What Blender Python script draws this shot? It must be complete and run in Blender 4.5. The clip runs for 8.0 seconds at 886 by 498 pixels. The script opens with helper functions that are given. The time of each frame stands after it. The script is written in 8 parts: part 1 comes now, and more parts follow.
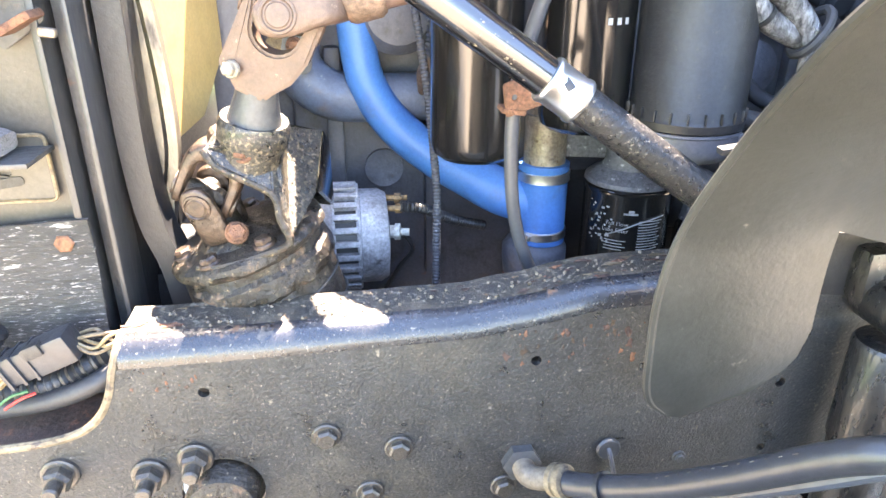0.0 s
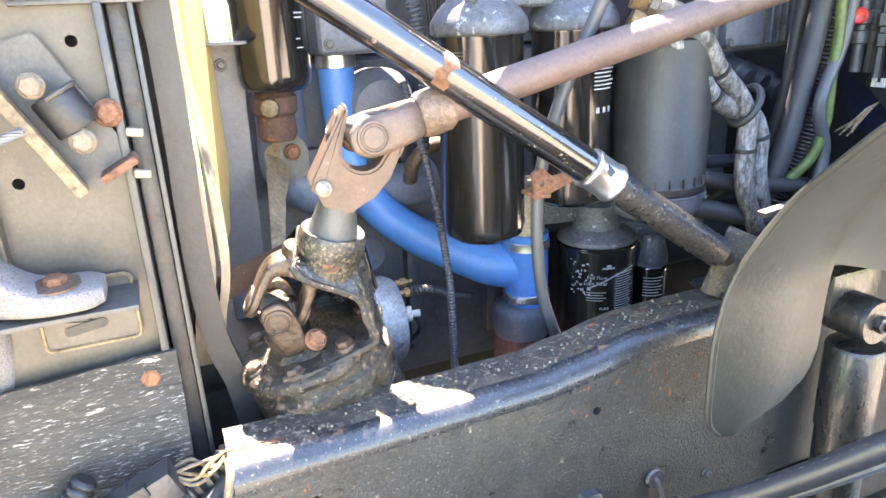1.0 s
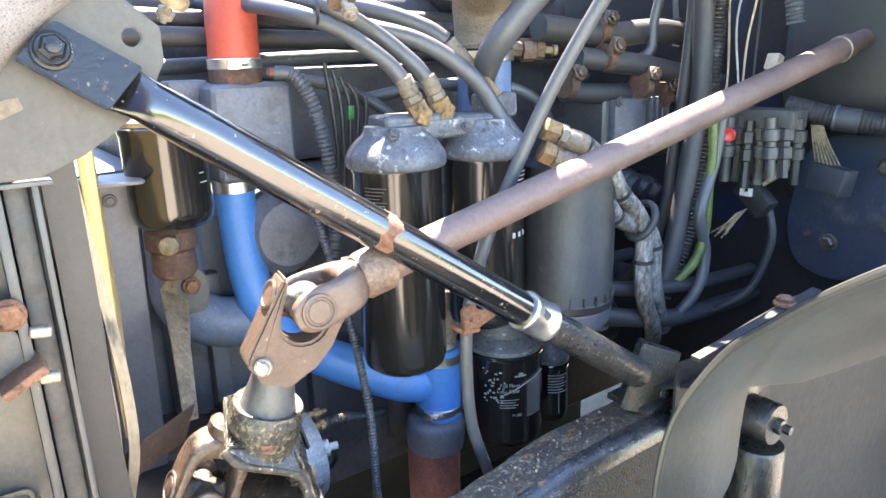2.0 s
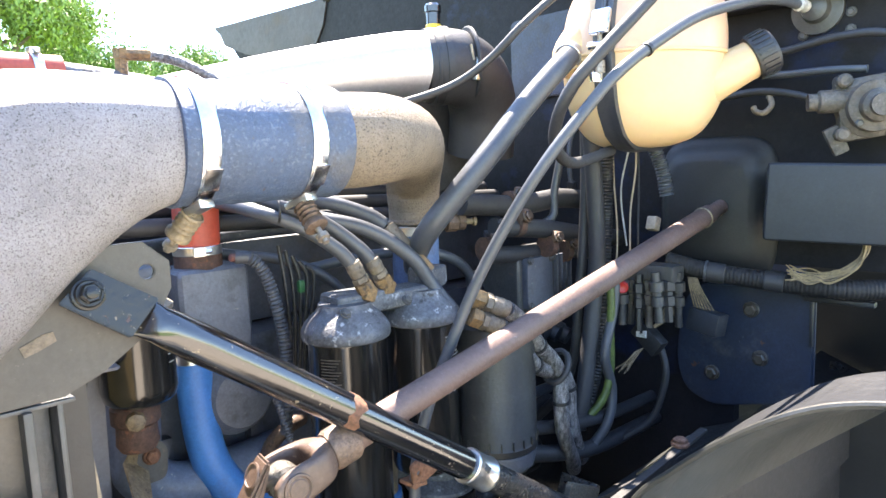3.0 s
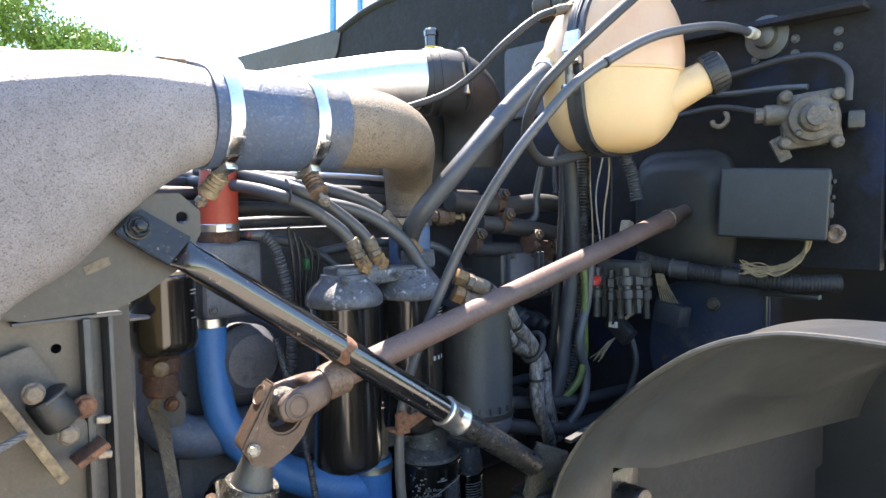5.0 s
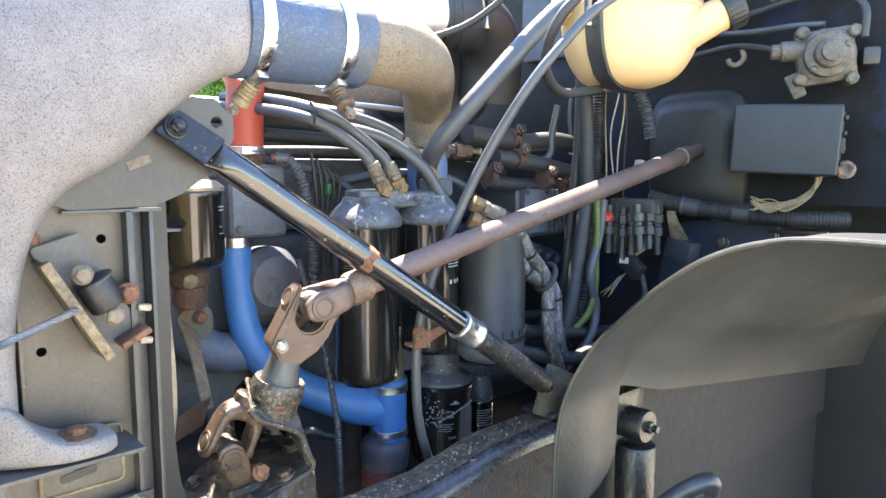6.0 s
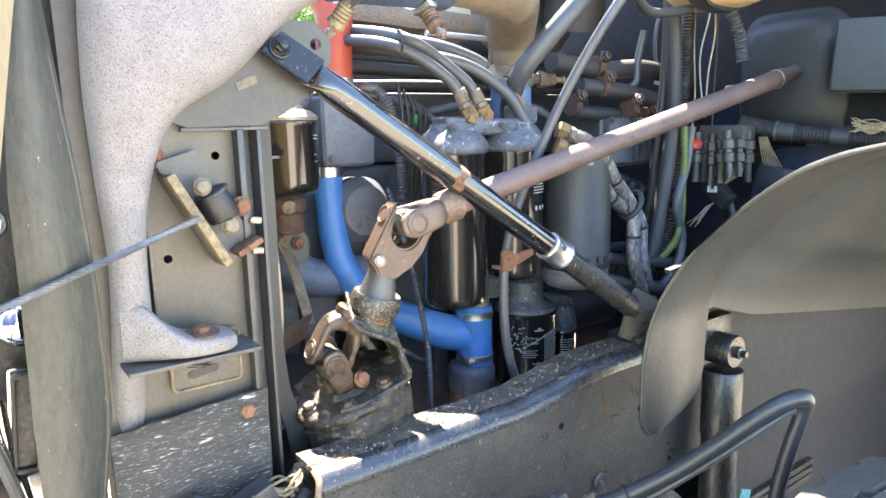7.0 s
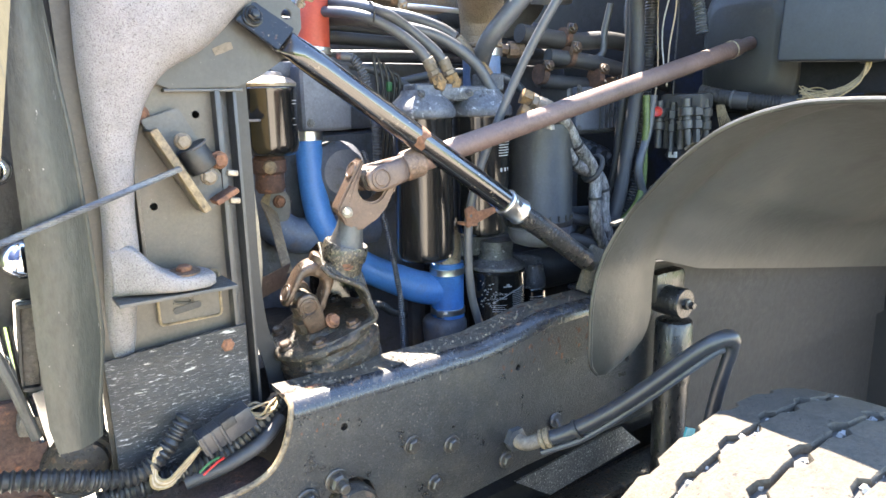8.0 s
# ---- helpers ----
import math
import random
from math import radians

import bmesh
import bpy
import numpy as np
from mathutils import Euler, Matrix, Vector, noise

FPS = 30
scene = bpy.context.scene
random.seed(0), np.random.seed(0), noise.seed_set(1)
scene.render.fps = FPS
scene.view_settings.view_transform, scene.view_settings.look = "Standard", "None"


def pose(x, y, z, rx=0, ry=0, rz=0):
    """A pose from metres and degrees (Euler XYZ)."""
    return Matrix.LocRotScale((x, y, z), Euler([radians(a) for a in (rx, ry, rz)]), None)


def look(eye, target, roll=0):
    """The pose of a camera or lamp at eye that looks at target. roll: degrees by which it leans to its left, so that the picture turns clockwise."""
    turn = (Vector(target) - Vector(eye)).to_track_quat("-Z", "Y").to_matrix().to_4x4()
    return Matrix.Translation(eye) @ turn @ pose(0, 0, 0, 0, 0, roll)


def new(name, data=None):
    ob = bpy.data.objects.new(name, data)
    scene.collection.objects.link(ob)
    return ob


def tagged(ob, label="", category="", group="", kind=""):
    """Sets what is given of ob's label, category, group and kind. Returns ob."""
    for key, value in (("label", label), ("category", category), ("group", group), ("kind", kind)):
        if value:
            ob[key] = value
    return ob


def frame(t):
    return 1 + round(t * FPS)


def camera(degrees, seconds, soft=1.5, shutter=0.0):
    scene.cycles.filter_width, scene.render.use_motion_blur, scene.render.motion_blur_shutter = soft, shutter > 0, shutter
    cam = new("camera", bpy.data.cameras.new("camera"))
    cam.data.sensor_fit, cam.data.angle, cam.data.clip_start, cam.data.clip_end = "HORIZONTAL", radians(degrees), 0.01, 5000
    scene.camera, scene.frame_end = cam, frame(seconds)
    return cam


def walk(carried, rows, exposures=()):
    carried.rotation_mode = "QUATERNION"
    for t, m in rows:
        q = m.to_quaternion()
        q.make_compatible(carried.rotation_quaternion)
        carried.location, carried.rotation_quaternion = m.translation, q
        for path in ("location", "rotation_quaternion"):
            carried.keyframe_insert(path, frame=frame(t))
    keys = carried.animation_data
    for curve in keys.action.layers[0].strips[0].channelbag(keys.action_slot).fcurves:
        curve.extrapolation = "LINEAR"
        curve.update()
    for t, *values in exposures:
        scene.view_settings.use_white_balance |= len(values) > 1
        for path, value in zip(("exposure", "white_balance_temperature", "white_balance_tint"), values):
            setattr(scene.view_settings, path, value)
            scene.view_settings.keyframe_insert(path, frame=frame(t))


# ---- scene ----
cam = camera(66.6, 8.0)
PATH = [
    (0, (-0.048, 0.225, 1.335), (0.224, 2.031, 0.521), 0.1),
    (0.3, (-0.114, 0.260, 1.326), (0.231, 2.076, 0.561), 2.2),
    (0.5, (-0.165, 0.255, 1.325), (0.263, 2.056, 0.566), 1.9),
    (0.7, (-0.222, 0.247, 1.335), (0.332, 2.026, 0.609), 0.8),
    (0.8, (-0.248, 0.236, 1.348), (0.348, 2.017, 0.662), -0.4),
    (1, (-0.3, 0.235, 1.393), (0.421, 1.982, 0.737), -2.8),
    (1.1, (-0.320, 0.234, 1.397), (0.434, 1.981, 0.780), -2.4),
    (1.3, (-0.340, 0.256, 1.404), (0.503, 1.967, 0.805), 0.2),
    (1.5, (-0.342, 0.303, 1.424), (0.579, 1.976, 0.831), -0.1),
    (1.8, (-0.338, 0.327, 1.473), (0.664, 1.954, 0.884), -1.9),
    (2, (-0.349, 0.338, 1.506), (0.771, 1.9, 0.954), -1.7),
    (2.2, (-0.37, 0.334, 1.538), (0.83, 1.85, 1.027), -3.2),
    (3.3, (-0.476, 0.261, 1.639), (0.935, 1.668, 1.465), -1.7),
    (3.5, (-0.48, 0.258, 1.647), (0.936, 1.663, 1.506), -1.7),
    (4, (-0.486, 0.229, 1.63), (0.933, 1.635, 1.54), -1.8),
    (4.5, (-0.51, 0.174, 1.584), (0.891, 1.598, 1.48), -2.4),
    (4.7, (-0.525, 0.148, 1.564), (0.859, 1.588, 1.453), -1.8),
    (5.8, (-0.583, 0.109, 1.479), (0.75, 1.585, 1.269), -0.2),
    (6, (-0.589, 0.102, 1.465), (0.745, 1.575, 1.236), -0.0),
    (6.5, (-0.597, 0.105, 1.442), (0.738, 1.564, 1.139), 0.4),
    (6.8, (-0.616, 0.083, 1.43), (0.606, 1.63, 1.094), -2.2),
    (7, (-0.632, 0.093, 1.417), (0.523, 1.686, 1.056), -1.4),
    (7.2, (-0.635, 0.077, 1.418), (0.503, 1.672, 1.017), -1.6),
    (7.5, (-0.647, 0.06, 1.402), (0.476, 1.664, 0.997), -1.1),
    (8, (-0.643, -0.033, 1.395), (0.496, 1.556, 0.97), -1.3),
]
EXPOSURES = [(0.0, 4.5, 7950, 20), (0.5, 4.42, 7950, 21), (1.0, 4.25, 7800, 19), (1.5, 3.95, 7600, 18), (2.0, 3.95, 7350, 16), (2.2, 3.95, 7300, 16), (3.3, 2.85, 7050, 15), (3.5, 2.72, 7050, 15), (4.0, 2.42, 7050, 15), (4.5, 2.4, 7050, 15), (5.8, 3.15, 7150, 15), (6.5, 3.60, 7300, 15), (7.0, 3.66, 7350, 15), (7.5, 3.55, 7300, 14), (8.0, 3.48, 7150, 14)]
walk(cam, [(t, look(eye, target, roll)) for t, eye, target, roll in PATH], EXPOSURES)

# ---- world, sun, exposure ----
SUN_AZ, SUN_EL = radians(24), radians(62)
world = bpy.data.worlds.new("sky")
scene.world = world
world.use_nodes = True
wn = world.node_tree
wn.nodes.clear()
sky = wn.nodes.new("ShaderNodeTexSky")
sky.sky_type, sky.sun_disc, sky.sun_elevation, sky.sun_rotation = "NISHITA", False, SUN_EL, SUN_AZ
sky.air_density, sky.dust_density, sky.ozone_density = 1.2, 0.1, 5.0
bgd = wn.nodes.new("ShaderNodeBackground")
bgd.inputs["Strength"].default_value = 0.14
wout = wn.nodes.new("ShaderNodeOutputWorld")
wn.links.new(sky.outputs["Color"], bgd.inputs["Color"])
wn.links.new(bgd.outputs["Background"], wout.inputs["Surface"])
sun_data = bpy.data.lights.new("sun", "SUN")
sun_data.energy, sun_data.angle, sun_data.color = 5.0, radians(0.5), (1.0, 0.95, 0.86)
sun = new("sun", sun_data)
TO_SUN = Vector((math.sin(SUN_AZ) * math.cos(SUN_EL), math.cos(SUN_AZ) * math.cos(SUN_EL), math.sin(SUN_EL)))
sun.matrix_world = look(TO_SUN * 20, (0, 0, 0))


# ---- materials ----
def material(name, c1, c2=None, scale=8.0, rough=(0.5, 0.6), metal=0.0, bump=0.0, bump_scale=60.0, spots=(), coat=0.0, trans=0.0, sss=0.0, stretch=(1, 1, 1), ior=1.5, detail=5.0, grime=0.5, grime_scale=190.0):
    """A surface with broad colour variation, fine relief and any number of stains: (colour, scale, from, to, roughness, metal)."""
    m = bpy.data.materials.new(name)
    m.use_nodes = True
    nt = m.node_tree
    bs = nt.nodes["Principled BSDF"]
    geo = nt.nodes.new("ShaderNodeNewGeometry")
    mapping = nt.nodes.new("ShaderNodeMapping")
    mapping.inputs["Scale"].default_value = stretch
    nt.links.new(geo.outputs["Position"], mapping.inputs["Vector"])
    where = mapping.outputs["Vector"]

    def noise_node(s, det=detail, rgh=0.6):
        n = nt.nodes.new("ShaderNodeTexNoise")
        n.inputs["Scale"].default_value, n.inputs["Detail"].default_value, n.inputs["Roughness"].default_value = s, det, rgh
        nt.links.new(where, n.inputs["Vector"])
        return n.outputs["Fac"]

    def ramp(fac, a, b):
        r = nt.nodes.new("ShaderNodeMapRange")
        r.inputs["From Min"].default_value, r.inputs["From Max"].default_value = a, b
        nt.links.new(fac, r.inputs["Value"])
        return r.outputs["Result"]

    def mix(kind, fac, a, b):
        n = nt.nodes.new("ShaderNodeMix")
        n.data_type = kind
        ia, ib, out = (6, 7, 2) if kind == "RGBA" else (2, 3, 0)
        nt.links.new(fac, n.inputs[0])
        for sock, v in ((n.inputs[ia], a), (n.inputs[ib], b)):
            if isinstance(v, (int, float)):
                sock.default_value = v
            elif isinstance(v, tuple):
                sock.default_value = (*v, 1)
            else:
                nt.links.new(v, sock)
        return n.outputs[out]

    broad = ramp(noise_node(scale), 0.3, 0.7)
    col = mix("RGBA", broad, c1, c2 or tuple(v * 0.72 for v in c1))
    grain = ramp(noise_node(scale * 9, 6.0, 0.7), 0.25, 0.75)
    rgh = mix("FLOAT", grain, rough[0], rough[1])
    met = None
    for colour, s, a, b, r, k in spots:
        f = ramp(noise_node(s, 6.0, 0.65), a, b)
        col = mix("RGBA", f, col, colour)
        rgh = mix("FLOAT", f, rgh, r)
        met = mix("FLOAT", f, metal if met is None else met, k)
    if grime:
        # fine speckle and hand-sized soiling on every surface
        for s, lo, hi in ((grime_scale, 1 - 0.55 * grime, 1 + 0.35 * grime), (31.0, 1 - 0.35 * grime, 1 + 0.25 * grime)):
            f = nt.nodes.new("ShaderNodeMapRange")
            f.inputs["From Min"].default_value, f.inputs["From Max"].default_value = 0.32, 0.68
            f.inputs["To Min"].default_value, f.inputs["To Max"].default_value = lo, hi
            nt.links.new(noise_node(s, 4.0, 0.7), f.inputs["Value"])
            sc = nt.nodes.new("ShaderNodeVectorMath")
            sc.operation = "SCALE"
            nt.links.new(col, sc.inputs[0])
            nt.links.new(f.outputs["Result"], sc.inputs["Scale"])
            col = sc.outputs["Vector"]
    nt.links.new(col, bs.inputs["Base Color"])
    nt.links.new(rgh, bs.inputs["Roughness"])
    if met is None:
        bs.inputs["Metallic"].default_value = metal
    else:
        nt.links.new(met, bs.inputs["Metallic"])
    bs.inputs["IOR"].default_value = ior
    bs.inputs["Coat Weight"].default_value = coat
    bs.inputs["Coat Roughness"].default_value = 0.12
    bs.inputs["Transmission Weight"].default_value = trans
    bs.inputs["Subsurface Weight"].default_value = sss
    bs.inputs["Subsurface Radius"].default_value = (0.04, 0.025, 0.012)
    if bump:
        bn = nt.nodes.new("ShaderNodeBump")
        bn.inputs["Strength"].default_value, bn.inputs["Distance"].default_value = bump, 0.004
        nt.links.new(noise_node(bump_scale, 7.0, 0.65), bn.inputs["Height"])
        nt.links.new(bn.outputs["Normal"], bs.inputs["Normal"])
    return m


RUST = (0.24, 0.085, 0.04)
DIRT = (0.20, 0.15, 0.10)
M = {}
M["rail_paint"] = material("rail_paint", (0.023, 0.023, 0.024), (0.036, 0.034, 0.030), 4, (0.30, 0.48), 0, 0.7, 240,
    [((0.074, 0.061, 0.044), 4.0, 0.52, 0.70, 0.5, 0), ((0.010, 0.010, 0.011), 24, 0.58, 0.68, 0.20, 0), ((0.19, 0.165, 0.13), 290, 0.60, 0.65, 0.6, 0), ((0.15, 0.095, 0.060), 13, 0.68, 0.74, 0.8, 0), ((0.17, 0.145, 0.11), 95, 0.655, 0.69, 0.7, 0)], coat=0.0, grime=0.9, grime_scale=260.0)
M["rail_bend"] = material("rail_bend", (0.012, 0.013, 0.016), (0.022, 0.022, 0.024), 5, (0.21, 0.33), 0, 0.25, 220,
    [((0.09, 0.074, 0.056), 30, 0.62, 0.72, 0.5, 0), ((0.19, 0.165, 0.135), 250, 0.625, 0.67, 0.6, 0), ((0.20, 0.105, 0.055), 20, 0.66, 0.71, 0.9, 0)], coat=0.3, grime=0.6, grime_scale=240.0)
M["rail_worn"] = material("rail_worn", (0.030, 0.028, 0.026), (0.050, 0.044, 0.036), 9, (0.32, 0.55), 0, 0.8, 200,
    [((0.22, 0.19, 0.145), 150, 0.545, 0.61, 0.6, 0), ((0.110, 0.086, 0.060), 14, 0.50, 0.66, 0.6, 0), ((0.26, 0.14, 0.06), 34, 0.64, 0.69, 0.9, 0)], coat=0.1, grime=0.8, grime_scale=220.0)
M["black_gloss"] = material("black_gloss", (0.005, 0.005, 0.007), (0.009, 0.009, 0.010), 9, (0.04, 0.11), 0, 0.14, 70,
    [((0.19, 0.15, 0.10), 120, 0.64, 0.68, 0.8, 0), ((0.24, 0.10, 0.05), 15, 0.70, 0.72, 0.9, 0)], coat=1.0, grime=0.3)
M["filter_gloss"] = material("filter_gloss", (0.008, 0.008, 0.009), (0.013, 0.013, 0.012), 5, (0.12, 0.2), 0, 0.05, 12, coat=0.7)
M["greasy_black"] = material("greasy_black", (0.014, 0.012, 0.011), (0.042, 0.033, 0.024), 24, (0.15, 0.55), 0, 1.0, 120,
    [((0.16, 0.10, 0.062), 55, 0.56, 0.66, 0.7, 0), ((0.30, 0.23, 0.14), 150, 0.62, 0.67, 0.8, 0)], grime=0.8)
M["dusty_black"] = material("dusty_black", (0.080, 0.069, 0.050), (0.060, 0.052, 0.039), 12, (0.35, 0.6), 0, 1.0, 170, [((0.22, 0.185, 0.125), 240, 0.54, 0.62, 0.7, 0)], grime=0.4)
M["rusty_steel"] = material("rusty_steel", (0.185, 0.122, 0.088), (0.105, 0.072, 0.054), 30, (0.38, 0.65), 0.35, 0.7, 120,
    [((0.22, 0.125, 0.075), 70, 0.57, 0.68, 0.8, 0.1), ((0.025, 0.019, 0.017), 34, 0.58, 0.68, 0.35, 0.1)], grime=0.9)
M["oily_rust"] = material("oily_rust", (0.090, 0.056, 0.038), (0.042, 0.029, 0.022), 30, (0.25, 0.5), 0.2, 0.6, 120,
    [((0.20, 0.115, 0.07), 60, 0.58, 0.68, 0.7, 0.1), ((0.018, 0.015, 0.013), 30, 0.52, 0.64, 0.2, 0.1)], coat=0.2, grime=0.9)
M["shaft_paint"] = material("shaft_paint", (0.132, 0.084, 0.070), (0.100, 0.062, 0.052), 10, (0.5, 0.64), 0.05, 0.3, 140,
    [((0.068, 0.043, 0.034), 24, 0.58, 0.72, 0.8, 0), ((0.21, 0.15, 0.125), 150, 0.64, 0.70, 0.7, 0)], grime=0.4)
M["brown_rust"] = material("brown_rust", (0.10, 0.052, 0.036), (0.055, 0.032, 0.026), 22, (0.75, 0.9), 0, 0.6, 110,
    [((0.19, 0.08, 0.045), 55, 0.58, 0.68, 0.9, 0)], grime=0.8)
M["orange_rust"] = material("orange_rust", (0.205, 0.092, 0.048), (0.115, 0.054, 0.034), 45, (0.7, 0.95), 0, 0.8, 170, grime=0.9)
M["cast_aluminium"] = material("cast_aluminium", (0.290, 0.268, 0.268), (0.240, 0.222, 0.222), 5, (0.42, 0.58), 0.15, 0.8, 400,
    [((0.105, 0.094, 0.092), 620, 0.555, 0.615, 0.8, 0.0), ((0.13, 0.115, 0.112), 360, 0.60, 0.66, 0.8, 0), ((0.055, 0.048, 0.046), 230, 0.665, 0.70, 0.8, 0), ((0.24, 0.20, 0.165), 4, 0.58, 0.80, 0.6, 0.1)], grime=0.4, grime_scale=560.0)
M["cast_tan"] = material("cast_tan", (0.27, 0.215, 0.155), (0.20, 0.155, 0.112), 7, (0.5, 0.65), 0.2, 1.0, 260,
    [((0.07, 0.052, 0.04), 420, 0.555, 0.61, 0.8, 0), ((0.29, 0.165, 0.065), 8, 0.58, 0.72, 0.7, 0.1), ((0.09, 0.07, 0.055), 90, 0.66, 0.70, 0.8, 0)], grime=0.4, grime_scale=600.0)
M["oxid_aluminium"] = material("oxid_aluminium", (0.135, 0.140, 0.155), (0.080, 0.084, 0.096), 20, (0.40, 0.55), 0.25, 0.6, 140,
    [((0.045, 0.044, 0.047), 46, 0.58, 0.68, 0.8, 0), ((0.36, 0.37, 0.39), 75, 0.60, 0.67, 0.6, 0.1), ((0.15, 0.095, 0.055), 22, 0.62, 0.74, 0.7, 0)], grime=0.7)
M["alternator_aluminium"] = material("alternator_aluminium", (0.33, 0.335, 0.36), (0.24, 0.245, 0.265), 18, (0.45, 0.6), 0.3, 0.4, 150, [((0.09, 0.085, 0.085), 40, 0.61, 0.70, 0.8, 0)], grime=0.7)
M["polished_tube"] = material("polished_tube", (0.74, 0.74, 0.76), (0.68, 0.68, 0.70), 3, (0.34, 0.44), 0.9, 0.03, 60, grime=0.15)
M["steel_band"] = material("steel_band", (0.74, 0.74, 0.74), (0.66, 0.65, 0.64), 30, (0.28, 0.38), 1.0, 0.05, 90, grime=0.15)
M["polished_band"] = material("polished_band", (0.74, 0.74, 0.74), (0.66, 0.65, 0.64), 30, (0.13, 0.22), 1.0, 0.03, 90, grime=0.15)
M["zinc"] = material("zinc", (0.36, 0.32, 0.26), (0.24, 0.195, 0.15), 60, (0.35, 0.55), 0.5, 0.3, 150, [((0.12, 0.08, 0.055), 80, 0.58, 0.68, 0.8, 0.1)], grime=0.6)
M["strut_end"] = material("strut_end", (0.006, 0.006, 0.008), (0.010, 0.010, 0.010), 14, (0.16, 0.30), 0, 0.25, 110,
    [((0.11, 0.050, 0.032), 42, 0.62, 0.68, 0.7, 0), ((0.16, 0.13, 0.10), 150, 0.64, 0.68, 0.7, 0)], coat=0.1, grime=0.4, ior=1.4)
M["yoke_brown"] = material("yoke_brown", (0.104, 0.068, 0.051), (0.075, 0.047, 0.036), 14, (0.36, 0.52), 0.15, 0.35, 130,
    [((0.075, 0.048, 0.036), 24, 0.60, 0.72, 0.5, 0.1), ((0.27, 0.19, 0.13), 120, 0.64, 0.70, 0.6, 0.2)], grime=0.4)
M["plate_grey"] = material("plate_grey", (0.042, 0.042, 0.041), (0.033, 0.032, 0.030), 5, (0.36, 0.5), 0.05, 0.12, 110,
    [((0.10, 0.086, 0.068), 8, 0.60, 0.80, 0.65, 0), ((0.15, 0.14, 0.13), 240, 0.67, 0.70, 0.8, 0)], grime=0.35)
M["brass"] = material("brass", (0.30, 0.175, 0.070), (0.15, 0.098, 0.055), 70, (0.42, 0.62), 0.3, 0.6, 170, [((0.045, 0.036, 0.03), 60, 0.56, 0.66, 0.7, 0)], grime=0.8)
M["blue_silicone"] = material("blue_silicone", (0.042, 0.175, 0.46), (0.036, 0.150, 0.40), 7, (0.42, 0.55), 0, 0.12, 160,
    [((0.07, 0.11, 0.20), 12, 0.60, 0.75, 0.7, 0), ((0.13, 0.085, 0.055), 40, 0.68, 0.74, 0.8, 0)], grime=0.25)
M["pale_blue"] = material("pale_blue", (0.115, 0.185, 0.34), (0.09, 0.145, 0.27), 8, (0.4, 0.55), 0, 0.2, 120, [((0.13, 0.115, 0.10), 14, 0.60, 0.76, 0.7, 0), ((0.05, 0.05, 0.055), 40, 0.66, 0.74, 0.7, 0)], grime=0.4)
M["pipe_blue"] = material("pipe_blue", (0.105, 0.135, 0.195), (0.075, 0.095, 0.14), 7, (0.4, 0.55), 0, 0.3, 90, [((0.13, 0.10, 0.08), 11, 0.58, 0.76, 0.7, 0), ((0.17, 0.085, 0.055), 34, 0.66, 0.74, 0.8, 0), ((0.26, 0.26, 0.26), 75, 0.68, 0.72, 0.7, 0)], grime=0.4)
M["red_silicone"] = material("red_silicone", (0.40, 0.062, 0.034), (0.32, 0.052, 0.03), 8, (0.45, 0.6), 0, 0.15, 140,
    [((0.12, 0.05, 0.042), 13, 0.60, 0.76, 0.8, 0)], grime=0.25)
M["hump_hose"] = material("hump_hose", (0.050, 0.084, 0.160), (0.052, 0.068, 0.100), 7, (0.36, 0.5), 0, 0.6, 260,
    [((0.115, 0.142, 0.195), 260, 0.55, 0.64, 0.6, 0), ((0.10, 0.092, 0.085), 6, 0.52, 0.66, 0.6, 0), ((0.13, 0.088, 0.055), 60, 0.66, 0.72, 0.8, 0)], grime=0.4)
M["rubber"] = material("rubber", (0.019, 0.020, 0.024), (0.030, 0.030, 0.032), 14, (0.48, 0.66), 0, 0.2, 180, [((0.085, 0.078, 0.068), 34, 0.64, 0.76, 0.8, 0)], grime=0.3)
M["hose_black"] = material("hose_black", (0.022, 0.024, 0.030), (0.033, 0.034, 0.038), 12, (0.26, 0.4), 0, 0.15, 170, [((0.075, 0.07, 0.064), 40, 0.64, 0.76, 0.7, 0)], grime=0.35)
M["boot_rubber"] = material("boot_rubber", (0.012, 0.013, 0.015), (0.018, 0.018, 0.018), 9, (0.50, 0.65), 0, 0.15, 140, [((0.045, 0.040, 0.034), 16, 0.62, 0.80, 0.8, 0)], grime=0.35)
M["hose_grey"] = material("hose_grey", (0.046, 0.052, 0.064), (0.062, 0.065, 0.073), 12, (0.34, 0.5), 0, 0.15, 150,
    [((0.11, 0.10, 0.092), 30, 0.62, 0.78, 0.8, 0)], grime=0.25)
M["braid"] = material("braid", (0.30, 0.295, 0.30), (0.06, 0.056, 0.06), 210, (0.3, 0.55), 0.4, 1.0, 260, [((0.10, 0.08, 0.06), 40, 0.58, 0.70, 0.8, 0)])
M["foil_braid"] = material("foil_braid", (0.50, 0.49, 0.50), (0.05, 0.048, 0.052), 90, (0.2, 0.45), 0.7, 1.0, 190, [((0.05, 0.045, 0.04), 34, 0.54, 0.66, 0.6, 0)], stretch=(1.6, 1.6, 0.6), grime=0.6)
M["cable_steel"] = material("cable_steel", (0.15, 0.16, 0.17), (0.10, 0.10, 0.11), 60, (0.35, 0.55), 0.5, 0.3, 200)
